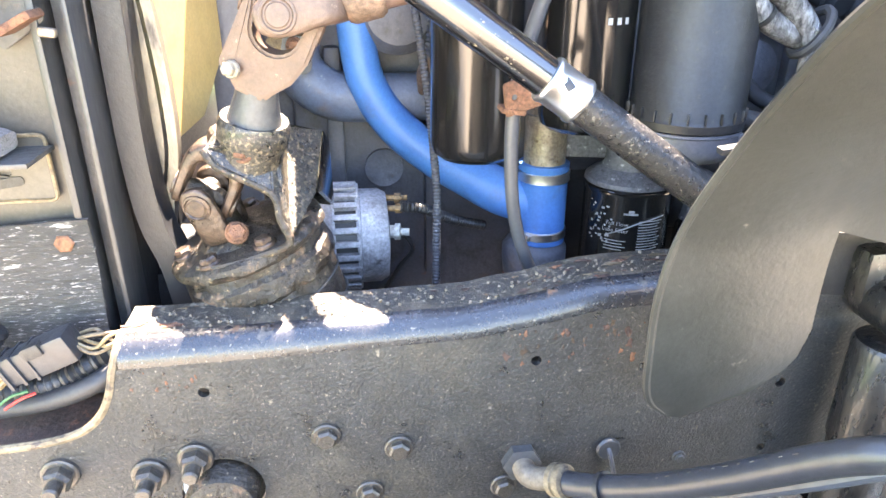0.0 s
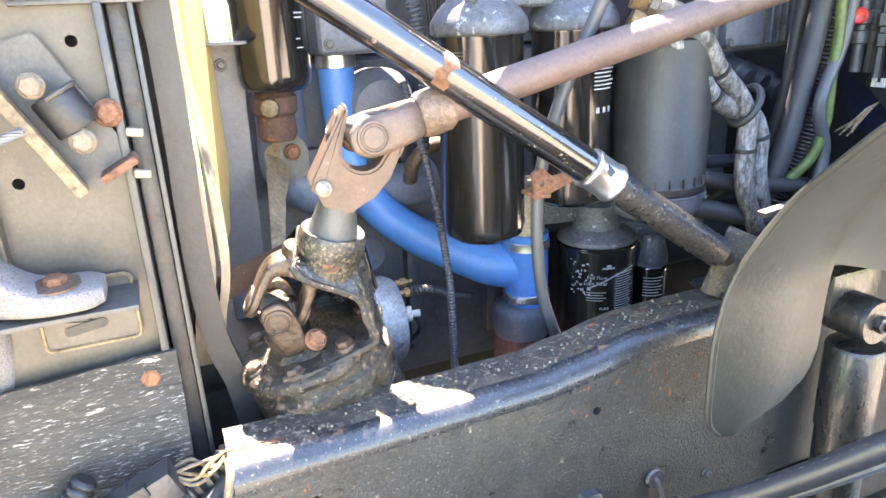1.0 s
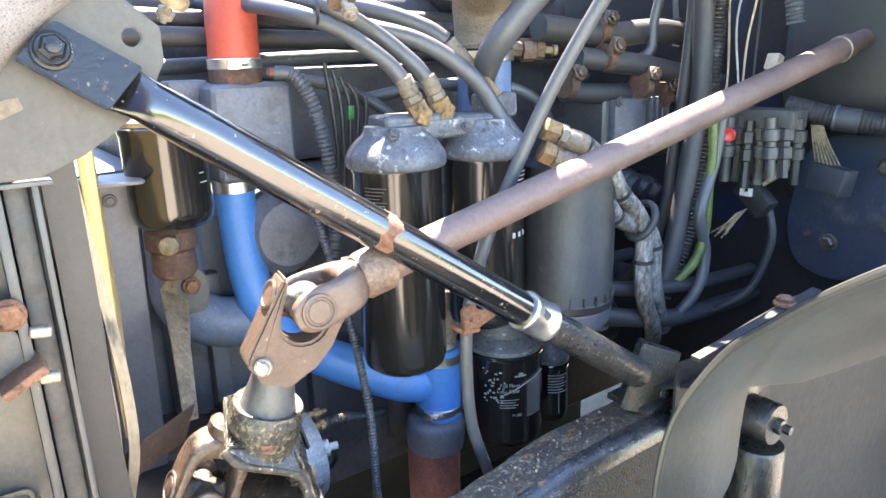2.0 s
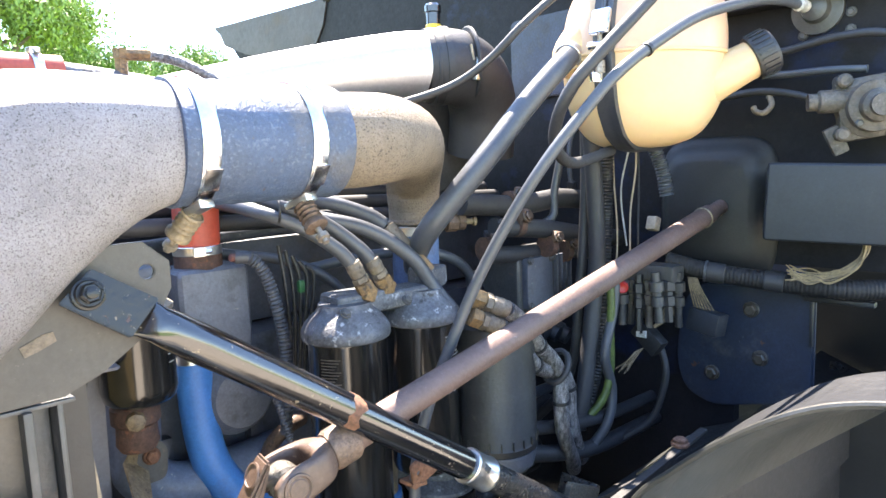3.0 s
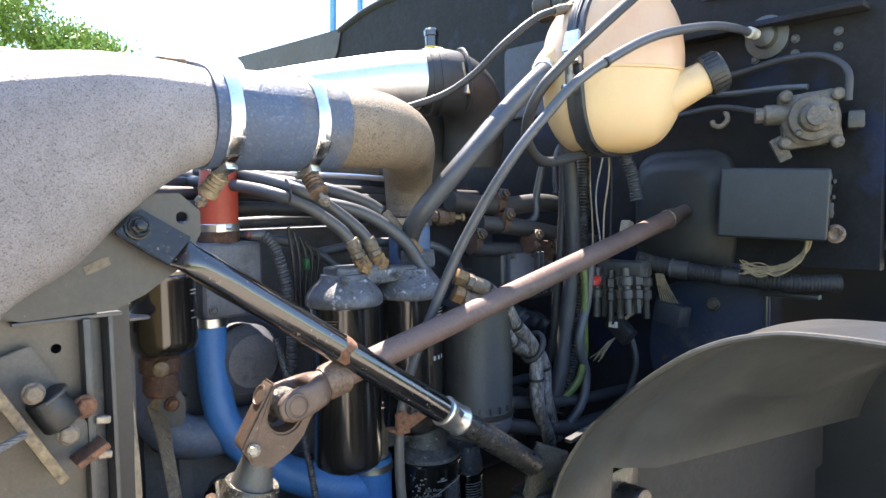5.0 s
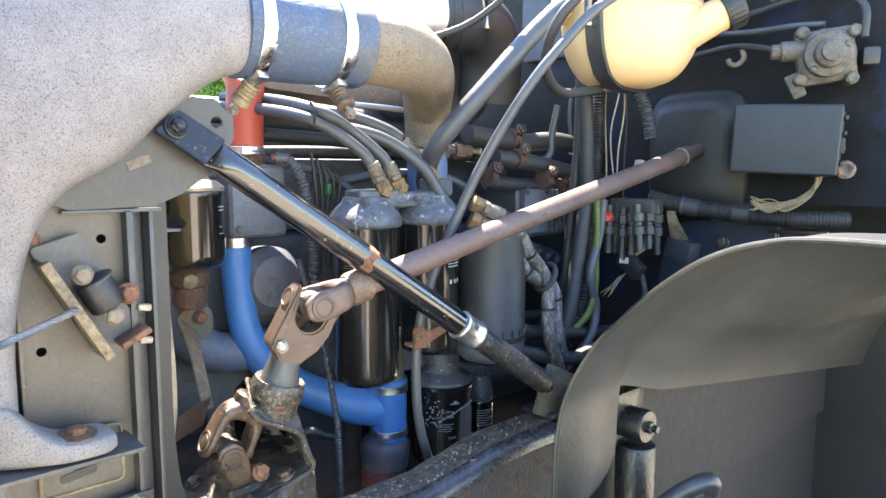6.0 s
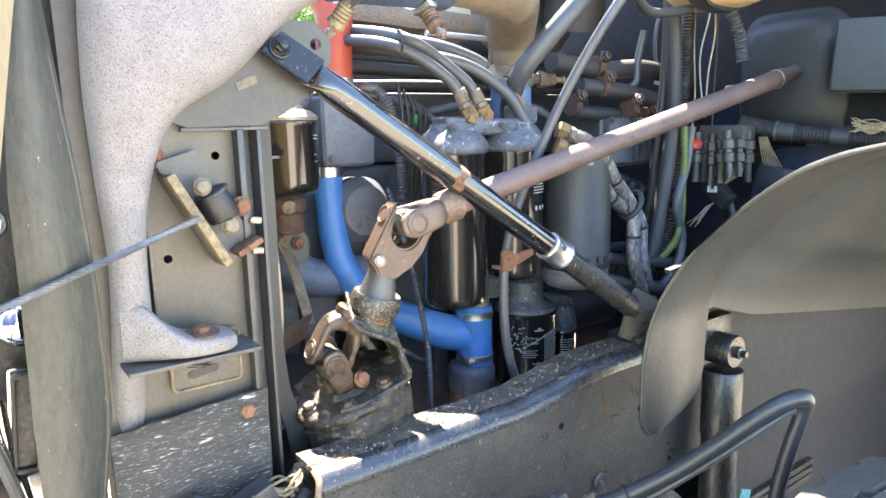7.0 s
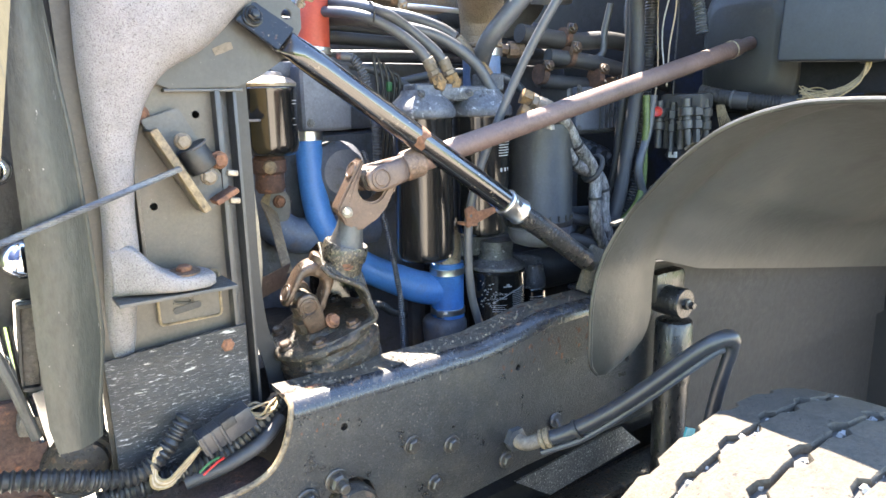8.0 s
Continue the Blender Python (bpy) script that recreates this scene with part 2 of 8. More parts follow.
M["grey_paint"] = material("grey_paint", (0.080, 0.071, 0.059), (0.058, 0.051, 0.043), 5, (0.34, 0.50), 0.05, 0.15, 110,
    [((0.15, 0.125, 0.098), 8, 0.58, 0.80, 0.65, 0), ((0.055, 0.048, 0.042), 40, 0.66, 0.74, 0.8, 0), ((0.20, 0.19, 0.178), 240, 0.67, 0.70, 0.8, 0)], grime=0.35)
M["flange_grey"] = material("flange_grey", (0.046, 0.048, 0.051), (0.036, 0.036, 0.037), 7, (0.30, 0.44), 0.1, 0.2, 110, [((0.13, 0.115, 0.095), 20, 0.62, 0.76, 0.7, 0), ((0.20, 0.19, 0.18), 180, 0.67, 0.70, 0.5, 0.3)], stretch=(1, 1, 0.3), grime=0.4)
M["dark_steel"] = material("dark_steel", (0.050, 0.053, 0.057), (0.072, 0.07, 0.068), 13, (0.30, 0.48), 0.15, 0.3, 120,
    [((0.12, 0.10, 0.082), 30, 0.62, 0.74, 0.75, 0), ((0.15, 0.08, 0.05), 60, 0.68, 0.73, 0.9, 0)], grime=0.35)
M["bar_grey"] = material("bar_grey", (0.125, 0.125, 0.14), (0.105, 0.105, 0.118), 7, (0.4, 0.52), 0.05, 0.15, 120, [((0.065, 0.06, 0.056), 30, 0.64, 0.76, 0.8, 0)], grime=0.25)
M["cream"] = material("cream", (0.55, 0.385, 0.15), (0.47, 0.325, 0.125), 5, (0.4, 0.55), 0, 0.06, 60, [((0.30, 0.22, 0.10), 7, 0.56, 0.80, 0.7, 0)], grime=0.2)
M["fibreglass"] = material("fibreglass", (0.155, 0.122, 0.072), (0.135, 0.105, 0.064), 6, (0.6, 0.78), 0, 0.2, 60,
    [((0.085, 0.083, 0.080), 16, 0.56, 0.60, 0.8, 0), ((0.07, 0.05, 0.032), 60, 0.68, 0.74, 0.9, 0)], stretch=(1.6, 1, 0.3), grime=0.25)
M["mat_rubber"] = material("mat_rubber", (0.026, 0.026, 0.027), (0.042, 0.040, 0.038), 18, (0.33, 0.55), 0, 0.9, 190,
    [((0.070, 0.065, 0.060), 11, 0.50, 0.80, 0.6, 0), ((0.26, 0.25, 0.24), 330, 0.585, 0.635, 0.6, 0), ((0.46, 0.44, 0.41), 120, 0.628, 0.66, 0.6, 0)], stretch=(0.30, 1, 1.7), grime=0.6)
M["flap_plastic"] = material("flap_plastic", (0.031, 0.033, 0.028), (0.042, 0.042, 0.035), 7, (0.38, 0.52), 0, 0.4, 90,
    [((0.070, 0.064, 0.050), 9, 0.52, 0.78, 0.6, 0), ((0.34, 0.33, 0.30), 120, 0.675, 0.71, 0.6, 0)], stretch=(1, 1, 0.35), grime=0.6)
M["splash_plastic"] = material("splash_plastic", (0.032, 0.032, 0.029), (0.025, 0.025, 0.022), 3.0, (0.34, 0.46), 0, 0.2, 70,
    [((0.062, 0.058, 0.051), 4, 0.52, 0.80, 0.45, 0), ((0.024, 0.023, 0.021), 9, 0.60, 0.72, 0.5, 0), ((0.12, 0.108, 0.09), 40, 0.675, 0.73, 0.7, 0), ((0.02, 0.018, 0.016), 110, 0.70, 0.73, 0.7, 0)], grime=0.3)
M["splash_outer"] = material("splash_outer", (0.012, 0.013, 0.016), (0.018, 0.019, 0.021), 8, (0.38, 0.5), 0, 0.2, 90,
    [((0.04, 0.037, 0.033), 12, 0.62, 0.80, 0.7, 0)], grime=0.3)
M["black_plastic"] = material("black_plastic", (0.014, 0.015, 0.017), (0.024, 0.024, 0.025), 14, (0.36, 0.52), 0, 0.3, 150, [((0.085, 0.075, 0.06), 50, 0.63, 0.74, 0.8, 0)], grime=0.6)
M["box_plastic"] = material("box_plastic", (0.019, 0.023, 0.030), (0.015, 0.018, 0.024), 9, (0.46, 0.58), 0, 0.08, 140,
    [((0.050, 0.046, 0.040), 10, 0.62, 0.85, 0.8, 0), ((0.06, 0.06, 0.06), 160, 0.68, 0.72, 0.7, 0)], grime=0.3, ior=1.4)
M["tank_pink"] = material("tank_pink", (0.56, 0.375, 0.250), (0.52, 0.325, 0.205), 5, (0.28, 0.38), 0, 0.03, 30,
    [((0.50, 0.27, 0.17), 7, 0.58, 0.82, 0.45, 0), ((0.36, 0.24, 0.15), 30, 0.70, 0.80, 0.6, 0)], sss=0.35, grime=0.05, stretch=(1, 1, 0.5))
M["tank_plastic"] = material("tank_plastic", (0.58, 0.42, 0.235), (0.54, 0.365, 0.19), 4, (0.28, 0.38), 0, 0.03, 30,
    [((0.52, 0.30, 0.14), 6, 0.58, 0.82, 0.45, 0), ((0.36, 0.25, 0.14), 30, 0.70, 0.80, 0.6, 0)], sss=0.35, grime=0.05)
M["firewall_dark"] = material("firewall_dark", (0.014, 0.014, 0.017), (0.009, 0.009, 0.011), 5, (0.6, 0.8), 0, 0.25, 70,
    [((0.008, 0.014, 0.040), 3.2, 0.57, 0.66, 0.5, 0), ((0.034, 0.031, 0.027), 26, 0.64, 0.78, 0.85, 0)], grime=0.5, ior=1.3)
M["blue_cab"] = material("blue_cab", (0.009, 0.026, 0.100), (0.007, 0.019, 0.072), 4, (0.38, 0.52), 0, 0.1, 60,
    [((0.06, 0.056, 0.058), 14, 0.56, 0.74, 0.8, 0)], coat=0.3, grime=0.5)
M["sky_blue_paint"] = material("sky_blue_paint", (0.10, 0.34, 0.58), (0.08, 0.28, 0.5), 3, (0.25, 0.4), 0, 0.05, 40, coat=0.4)
M["engine_paint"] = material("engine_paint", (0.072, 0.080, 0.102), (0.048, 0.052, 0.064), 6, (0.38, 0.6), 0.05, 0.5, 60,
    [((0.09, 0.072, 0.056), 9, 0.58, 0.76, 0.85, 0), ((0.13, 0.06, 0.04), 30, 0.66, 0.76, 0.9, 0), ((0.02, 0.019, 0.018), 14, 0.58, 0.72, 0.35, 0)], grime=0.4)
M["engine_grey"] = material("engine_grey", (0.098, 0.108, 0.135), (0.068, 0.074, 0.093), 8, (0.40, 0.58), 0.05, 0.4, 70,
    [((0.12, 0.095, 0.075), 12, 0.60, 0.78, 0.8, 0), ((0.16, 0.07, 0.042), 36, 0.66, 0.74, 0.9, 0), ((0.028, 0.027, 0.027), 18, 0.58, 0.72, 0.4, 0), ((0.20, 0.20, 0.20), 90, 0.66, 0.70, 0.7, 0)], grime=0.4)
M["white_paint"] = material("white_paint", (0.52, 0.51, 0.48), (0.36, 0.35, 0.32), 40, (0.5, 0.7), 0, 0.2, 100, grime=0.7)
M["faded_red"] = material("faded_red", (0.17, 0.055, 0.045), (0.10, 0.045, 0.04), 24, (0.6, 0.8), 0, 0.5, 100, [((0.05, 0.04, 0.035), 50, 0.58, 0.68, 0.8, 0)], grime=0.8)
M["bracket_tan"] = material("bracket_tan", (0.22, 0.165, 0.095), (0.13, 0.092, 0.058), 30, (0.5, 0.7), 0, 0.5, 130, [((0.06, 0.045, 0.035), 60, 0.60, 0.68, 0.8, 0)], grime=0.8)
M["label_grey"] = material("label_grey", (0.36, 0.36, 0.355), (0.28, 0.28, 0.275), 80, (0.5, 0.6), grime=0.6)
M["wire_tan"] = material("wire_tan", (0.30, 0.215, 0.105), (0.18, 0.13, 0.068), 50, (0.45, 0.6))
M["wire_pale"] = material("wire_pale", (0.42, 0.34, 0.25), (0.30, 0.24, 0.18), 50, (0.45, 0.6))
M["wire_green"] = material("wire_green", (0.085, 0.120, 0.026), (0.055, 0.078, 0.020), 30, (0.4, 0.55), grime=0.6)
M["clip_green"] = material("clip_green", (0.02, 0.12, 0.04), (0.016, 0.09, 0.03), 30, (0.4, 0.5))
M["button_red"] = material("button_red", (0.46, 0.024, 0.018), (0.36, 0.02, 0.016), 30, (0.3, 0.4))
M["yellow_label"] = material("yellow_label", (0.70, 0.48, 0.03), (0.6, 0.4, 0.03), 30, (0.4, 0.5))
M["turquoise"] = material("turquoise", (0.03, 0.38, 0.42), (0.03, 0.31, 0.35), 20, (0.4, 0.5))
M["tyre_rubber"] = material("tyre_rubber", (0.066, 0.054, 0.040), (0.050, 0.042, 0.032), 12, (0.7, 0.85), 0, 0.8, 150,
    [((0.090, 0.072, 0.050), 22, 0.54, 0.74, 0.9, 0), ((0.022, 0.02, 0.018), 110, 0.62, 0.67, 0.9, 0)], grime=0.6)
M["tyre_dark"] = material("tyre_dark", (0.045, 0.043, 0.042), (0.08, 0.073, 0.065), 20, (0.75, 0.9), 0, 0.4, 90,
    [((0.24, 0.21, 0.17), 45, 0.60, 0.72, 0.9, 0)])
M["toe_blue"] = material("toe_blue", (0.014, 0.026, 0.056), (0.010, 0.018, 0.036), 5, (0.45, 0.6), 0, 0.2, 60,
    [((0.06, 0.06, 0.066), 12, 0.58, 0.76, 0.8, 0), ((0.15, 0.155, 0.16), 36, 0.68, 0.72, 0.7, 0), ((0.12, 0.06, 0.04), 22, 0.70, 0.74, 0.9, 0)], grime=0.5)
M["blue_dirty"] = material("blue_dirty", (0.012, 0.021, 0.052), (0.012, 0.015, 0.028), 5, (0.3, 0.5), 0, 0.3, 60,
    [((0.045, 0.042, 0.042), 16, 0.54, 0.72, 0.8, 0)], grime=0.8)
M["gritty"] = material("gritty", (0.045, 0.044, 0.043), (0.09, 0.088, 0.085), 60, (0.5, 0.8), 0, 1.0, 160, [((0.34, 0.33, 0.31), 210, 0.56, 0.62, 0.8, 0)], grime=0.9)
M["tank_alloy"] = material("tank_alloy", (0.27, 0.245, 0.20), (0.21, 0.19, 0.155), 9, (0.36, 0.5), 0.7, 0.3, 120, [((0.10, 0.085, 0.07), 30, 0.62, 0.72, 0.8, 0.1)], stretch=(1, 1, 0.3), grime=0.4)
M["bolt_paint"] = material("bolt_paint", (0.036, 0.031, 0.026), (0.064, 0.052, 0.040), 40, (0.22, 0.42), 0.1, 0.6, 160,
    [((0.15, 0.115, 0.085), 70, 0.60, 0.68, 0.7, 0), ((0.26, 0.25, 0.24), 110, 0.66, 0.70, 0.35, 0.6)], coat=0.3, grime=0.5)
M["fitting_tan"] = material("fitting_tan", (0.20, 0.16, 0.115), (0.13, 0.105, 0.08), 45, (0.5, 0.7), 0.1, 0.5, 150, [((0.07, 0.055, 0.042), 70, 0.60, 0.68, 0.8, 0)], grime=0.6)
M["valve_alloy"] = material("valve_alloy", (0.125, 0.110, 0.094), (0.075, 0.066, 0.057), 30, (0.45, 0.62), 0.2, 0.8, 150,
    [((0.036, 0.032, 0.029), 40, 0.56, 0.68, 0.8, 0), ((0.19, 0.182, 0.172), 130, 0.62, 0.70, 0.7, 0.1), ((0.10, 0.07, 0.045), 16, 0.58, 0.74, 0.8, 0)], grime=0.6)
M["chipped_black"] = material("chipped_black", (0.012, 0.012, 0.014), (0.020, 0.019, 0.018), 14, (0.20, 0.40), 0, 0.7, 170,
    [((0.060, 0.050, 0.038), 20, 0.60, 0.74, 0.6, 0), ((0.20, 0.175, 0.14), 260, 0.615, 0.66, 0.6, 0)], coat=0.2, grime=0.6)
M["shock_black"] = material("shock_black", (0.009, 0.009, 0.010), (0.016, 0.015, 0.014), 14, (0.2, 0.42), 0, 0.5, 140, [((0.07, 0.06, 0.048), 120, 0.60, 0.68, 0.7, 0)], coat=0.3, grime=0.5, stretch=(1, 1, 0.4))
M["guard_black"] = material("guard_black", (0.016, 0.015, 0.014), (0.030, 0.026, 0.020), 16, (0.18, 0.42), 0, 0.8, 200,
    [((0.18, 0.145, 0.095), 230, 0.54, 0.61, 0.5, 0), ((0.22, 0.18, 0.12), 60, 0.66, 0.70, 0.7, 0)], coat=0.4, grime=0.5)
M["cowl_brown"] = material("cowl_brown", (0.040, 0.031, 0.027), (0.026, 0.021, 0.019), 5, (0.5, 0.7), 0, 0.2, 90, [((0.062, 0.047, 0.038), 9, 0.55, 0.75, 0.8, 0)], grime=0.3)
M["apron_black"] = material("apron_black", (0.008, 0.008, 0.009), (0.013, 0.012, 0.012), 6, (0.6, 0.8), 0, 0.5, 60, [((0.030, 0.026, 0.021), 14, 0.60, 0.80, 0.9, 0)], grime=0.5)
M["chrome"] = material("chrome", (0.85, 0.85, 0.86), (0.75, 0.74, 0.73), 12, (0.05, 0.14), 1.0)
M["bark"] = material("bark", (0.12, 0.085, 0.055), (0.07, 0.05, 0.035), 6, (0.85, 0.95), 0, 0.8, 12)
M["leaf_light"] = material("leaf_light", (0.175, 0.26, 0.045), (0.11, 0.18, 0.028), 0.9, (0.5, 0.65), 0, 0, 1, [((0.22, 0.29, 0.055), 3.0, 0.55, 0.7, 0.6, 0)], grime=0)
M["leaf_dark"] = material("leaf_dark", (0.125, 0.205, 0.032), (0.070, 0.135, 0.020), 0.8, (0.5, 0.65), 0, 0, 1, [((0.18, 0.25, 0.042), 2.2, 0.55, 0.7, 0.6, 0)], grime=0)
M["ground"] = material("ground", (0.47, 0.405, 0.315), (0.40, 0.345, 0.265), 1.3, (0.85, 0.95), 0, 0.8, 40,
    [((0.52, 0.46, 0.37), 25, 0.55, 0.7, 0.9, 0), ((0.32, 0.27, 0.20), 60, 0.6, 0.7, 0.95, 0)])
M["grass"] = material("grass", (0.11, 0.20, 0.03), (0.16, 0.23, 0.05), 0.7, (0.75, 0.9), 0, 1.0, 22, [((0.06, 0.12, 0.02), 9, 0.5, 0.7, 0.9, 0)])


# ---- shaping helpers ----
WHERE = {}


def thing(name, at, label, category, group="", kind=""):
    ob = new(name)
    ob.location = at
    ob.empty_display_size = 0.02
    WHERE[ob] = Vector(at)
    return tagged(ob, label, category, group, kind)


def finish(bm, name, mat, smooth=True, angle=35):
    bmesh.ops.recalc_face_normals(bm, faces=bm.faces)
    me = bpy.data.meshes.new(name)
    if smooth:
        for f in bm.faces:
            f.smooth = True
        for e in bm.edges:
            if len(e.link_faces) == 2 and e.calc_face_angle(0) > radians(angle):
                e.smooth = False
    bm.to_mesh(me)
    bm.free()
    me.materials.append(M[mat])
    return me


def part(name, bm, mat, parent, label="", angle=35):
    """Links a bmesh, given in world places, as one mesh under a thing or a part."""
    base = WHERE[parent]
    bmesh.ops.translate(bm, verts=bm.verts, vec=-base)
    ob = new(name, finish(bm, name, mat, True, angle))
    ob.parent = parent
    WHERE[ob] = base
    return tagged(ob, label)


def shared(name, me, parent, m, label=""):
    """Links a mesh that alike parts share, at the world pose m."""
    ob = new(name, me)
    ob.parent = parent
    ob.matrix_basis = Matrix.Translation(-WHERE[parent]) @ m
    WHERE[ob] = WHERE[parent]
    return tagged(ob, label)


def toward(at, axis, spin=0):
    """A pose at a place whose z points along axis."""
    q = Vector(axis).normalized().to_track_quat("Z", "Y")
    return Matrix.Translation(at) @ q.to_matrix().to_4x4() @ pose(0, 0, 0, 0, 0, spin)


def smooth_path(pts, n):
    """A Catmull-Rom line through the given points; extra columns (such as the radius) go along."""
    P = [np.array(p, float) for p in pts]
    P = [2 * P[0] - P[1]] + P + [2 * P[-1] - P[-2]]
    out = []
    for i in range(1, len(P) - 2):
        a, b, c, d = P[i - 1 : i + 3]
        for k in range(n):
            t = k / n
            out.append(0.5 * (2 * b + (c - a) * t + (2 * a - 5 * b + 4 * c - d) * t * t + (3 * b - a - 3 * c + d) * t**3))
    out.append(P[-2])
    return out


def skin(bm, rings, closed=True, cap=True):
    n = len(rings[0])
    for a, b in zip(rings, rings[1:]):
        for i in range(n if closed else n - 1):
            j = (i + 1) % n
            bm.faces.new((a[i], a[j], b[j], b[i]))
    if cap and closed:
        bm.faces.new(rings[0])
        bm.faces.new(rings[-1][::-1])


def tube(pts, radius, seg=14, n=8, bm=None, ripple=0.0, pitch=0.008, cap=True, straight=False):
    """A hose or pipe along a line. Points may carry their own radius as a fourth number. ripple: depth of corrugation."""
    bm = bm or bmesh.new()
    P = [np.array(p if len(p) == 4 else (*p, radius), float) for p in pts]
    line = P if straight else smooth_path(P, n)
    if ripple:
        dense = []
        for a, b in zip(line, line[1:]):
            steps = max(1, int(np.linalg.norm((b - a)[:3]) / (pitch / 4)))
            dense += [a + (b - a) * k / steps for k in range(steps)]
        line = dense + [line[-1]]
    run, normal, rings = 0.0, None, []
    for i, p in enumerate(line):
        d = Vector((line[min(i + 1, len(line) - 1)] - line[max(i - 1, 0)])[:3]).normalized()
        if normal is None:
            normal = d.orthogonal().normalized()
        normal = (normal - d * normal.dot(d)).normalized()
        side = d.cross(normal)
        if i:
            run += float(np.linalg.norm((p - line[i - 1])[:3]))
        r = float(p[3]) + (ripple * math.sin(2 * math.pi * run / pitch) if ripple else 0.0)
        c = Vector(p[:3])
        rings.append([bm.verts.new(c + r * (normal * math.cos(2 * math.pi * k / seg) + side * math.sin(2 * math.pi * k / seg))) for k in range(seg)])
    skin(bm, rings, cap=cap)
    return bm


def lathe(profile, m, seg=28, bm=None, sides=None):
    """Turns (radius, height) pairs round the z axis of the pose m."""
    bm = bm or bmesh.new()
    rings = []
    for r, z in profile:
        rings.append([bm.verts.new(m @ Vector((max(r, 1e-4) * math.cos(2 * math.pi * k / seg), max(r, 1e-4) * math.sin(2 * math.pi * k / seg), z))) for k in range(seg)])
    skin(bm, rings)
    return bm


def block(size, m, bevel=0.003, bm=None, steps=2):
    bm = bm or bmesh.new()
    made = bmesh.ops.create_cube(bm, size=1.0)["verts"]
    bmesh.ops.scale(bm, vec=size, verts=made)
    if bevel:
        edges = {e for v in made for e in v.link_edges}
        made = list({v for f in bmesh.ops.bevel(bm, geom=list(edges), offset=bevel, segments=steps, affect="EDGES", profile=0.6)["faces"] for v in f.verts} | {v for v in made if v.is_valid})
    bmesh.ops.transform(bm, matrix=m, verts=made)
    return bm


def arc_points(cx, cy, r, n=14):
    return [(cx + r * math.cos(2 * math.pi * k / n), cy + r * math.sin(2 * math.pi * k / n)) for k in range(n)]


def plate(outline, thick, m, holes=(), bevel=0.0, bm=None):
    """A sheet cut to an outline with holes, lying in the xy plane of the pose m and thick along its z."""
    bm = bm or bmesh.new()
    loops = []
    for z in (0.0, thick):
        edges, ring = [], []
        for pts in (outline, *holes):
            vs = [bm.verts.new((x, y, z)) for x, y in pts]
            edges += [bm.edges.new((vs[i], vs[(i + 1) % len(vs)])) for i in range(len(vs))]
            ring.append(vs)
        if holes:
            bmesh.ops.triangle_fill(bm, use_beauty=True, use_dissolve=False, edges=edges)
        else:
            bm.faces.new(ring[0])
        loops.append(ring)
    for low, high in zip(*loops):
        for i in range(len(low)):
            j = (i + 1) % len(low)
            bm.faces.new((low[i], low[j], high[j], high[i]))
    verts = [v for ring in loops for vs in ring for v in vs]
    bmesh.ops.recalc_face_normals(bm, faces=bm.faces)
    if bevel:
        rim = [e for e in bm.edges if e.is_valid and len(e.link_faces) == 2 and e.calc_face_angle(0) > 0.9]
        bmesh.ops.bevel(bm, geom=rim, offset=bevel, segments=2, affect="EDGES")
        verts = list(bm.verts)
    bmesh.ops.transform(bm, matrix=m, verts=verts)
    return bm


def upright(x, y, z):
    """A pose whose xy plane is the xz plane of the world, with its z towards the engine (y)."""
    return Matrix(((1, 0, 0, x), (0, 0, 1, y), (0, 1, 0, z), (0, 0, 0, 1)))


def rounded(pts, r, n=4):
    """An outline with its corners rounded."""
    out = []
    k = len(pts)
    for i in range(k):
        p, a, b = (np.array(pts[j % k], float) for j in (i, i - 1, i + 1))
        da, db = a - p, b - p
        ra = min(r, np.linalg.norm(da) * 0.45)
        rb = min(r, np.linalg.norm(db) * 0.45)
        s, e = p + da / np.linalg.norm(da) * ra, p + db / np.linalg.norm(db) * rb
        for j in range(n + 1):
            t = j / n
            out.append(tuple((1 - t) ** 2 * s + 2 * t * (1 - t) * p + t * t * e))
    return out


def hex_bolt(r=0.012, h=0.010, flange=0.0165, washer=0.003, stud=0.0):
    """The mesh of a hexagon head on its flange, along z."""
    bm = lathe([(flange, 0), (flange, washer), (flange * 0.9, washer + 0.0015), (r * 0.9, washer + 0.0015)], Matrix(), 20)
    lathe([(r * 1.02, washer), (r * 1.05, washer + h * 0.75), (r * 0.82, washer + h), (0.0, washer + h)], Matrix(), 6, bm)
    if stud:
        lathe([(r * 0.58, washer + h * 0.9), (r * 0.58, washer + h + stud * 0.85), (r * 0.45, washer + h + stud), (0, washer + h + stud)], Matrix(), 14, bm)
    return bm


def bolt_mesh(name, mat, **kw):
    return finish(hex_bolt(**kw), name, mat, True, 30)


BOLT_GREASY = bolt_mesh("bolt_greasy", "bolt_paint")
BOLT_RUST = bolt_mesh("bolt_rusty", "orange_rust", r=0.010, h=0.008, flange=0.013)
BOLT_SMALL = bolt_mesh("bolt_small", "dark_steel", r=0.006, h=0.005, flange=0.009, washer=0.0015)
NUT_STUD = bolt_mesh("nut_stud", "bolt_paint", r=0.015, h=0.016, flange=0.020, washer=0.004, stud=0.016)
BOLT_OILY = bolt_mesh("bolt_oily", "oily_rust", r=0.010, h=0.008, flange=0.013)
BOLT_PINCH = bolt_mesh("bolt_pinch", "zinc", r=0.0068, h=0.009, flange=0.0088)
BOLT_TAN = bolt_mesh("bolt_tan", "fitting_tan", r=0.0095, h=0.008, flange=0.0115)
BOLT_STRUT = bolt_mesh("bolt_strut", "strut_end", r=0.0095, h=0.008, flange=0.0125, washer=0.002, stud=0.004)
TO_CAM = Vector((0, -1, 0))


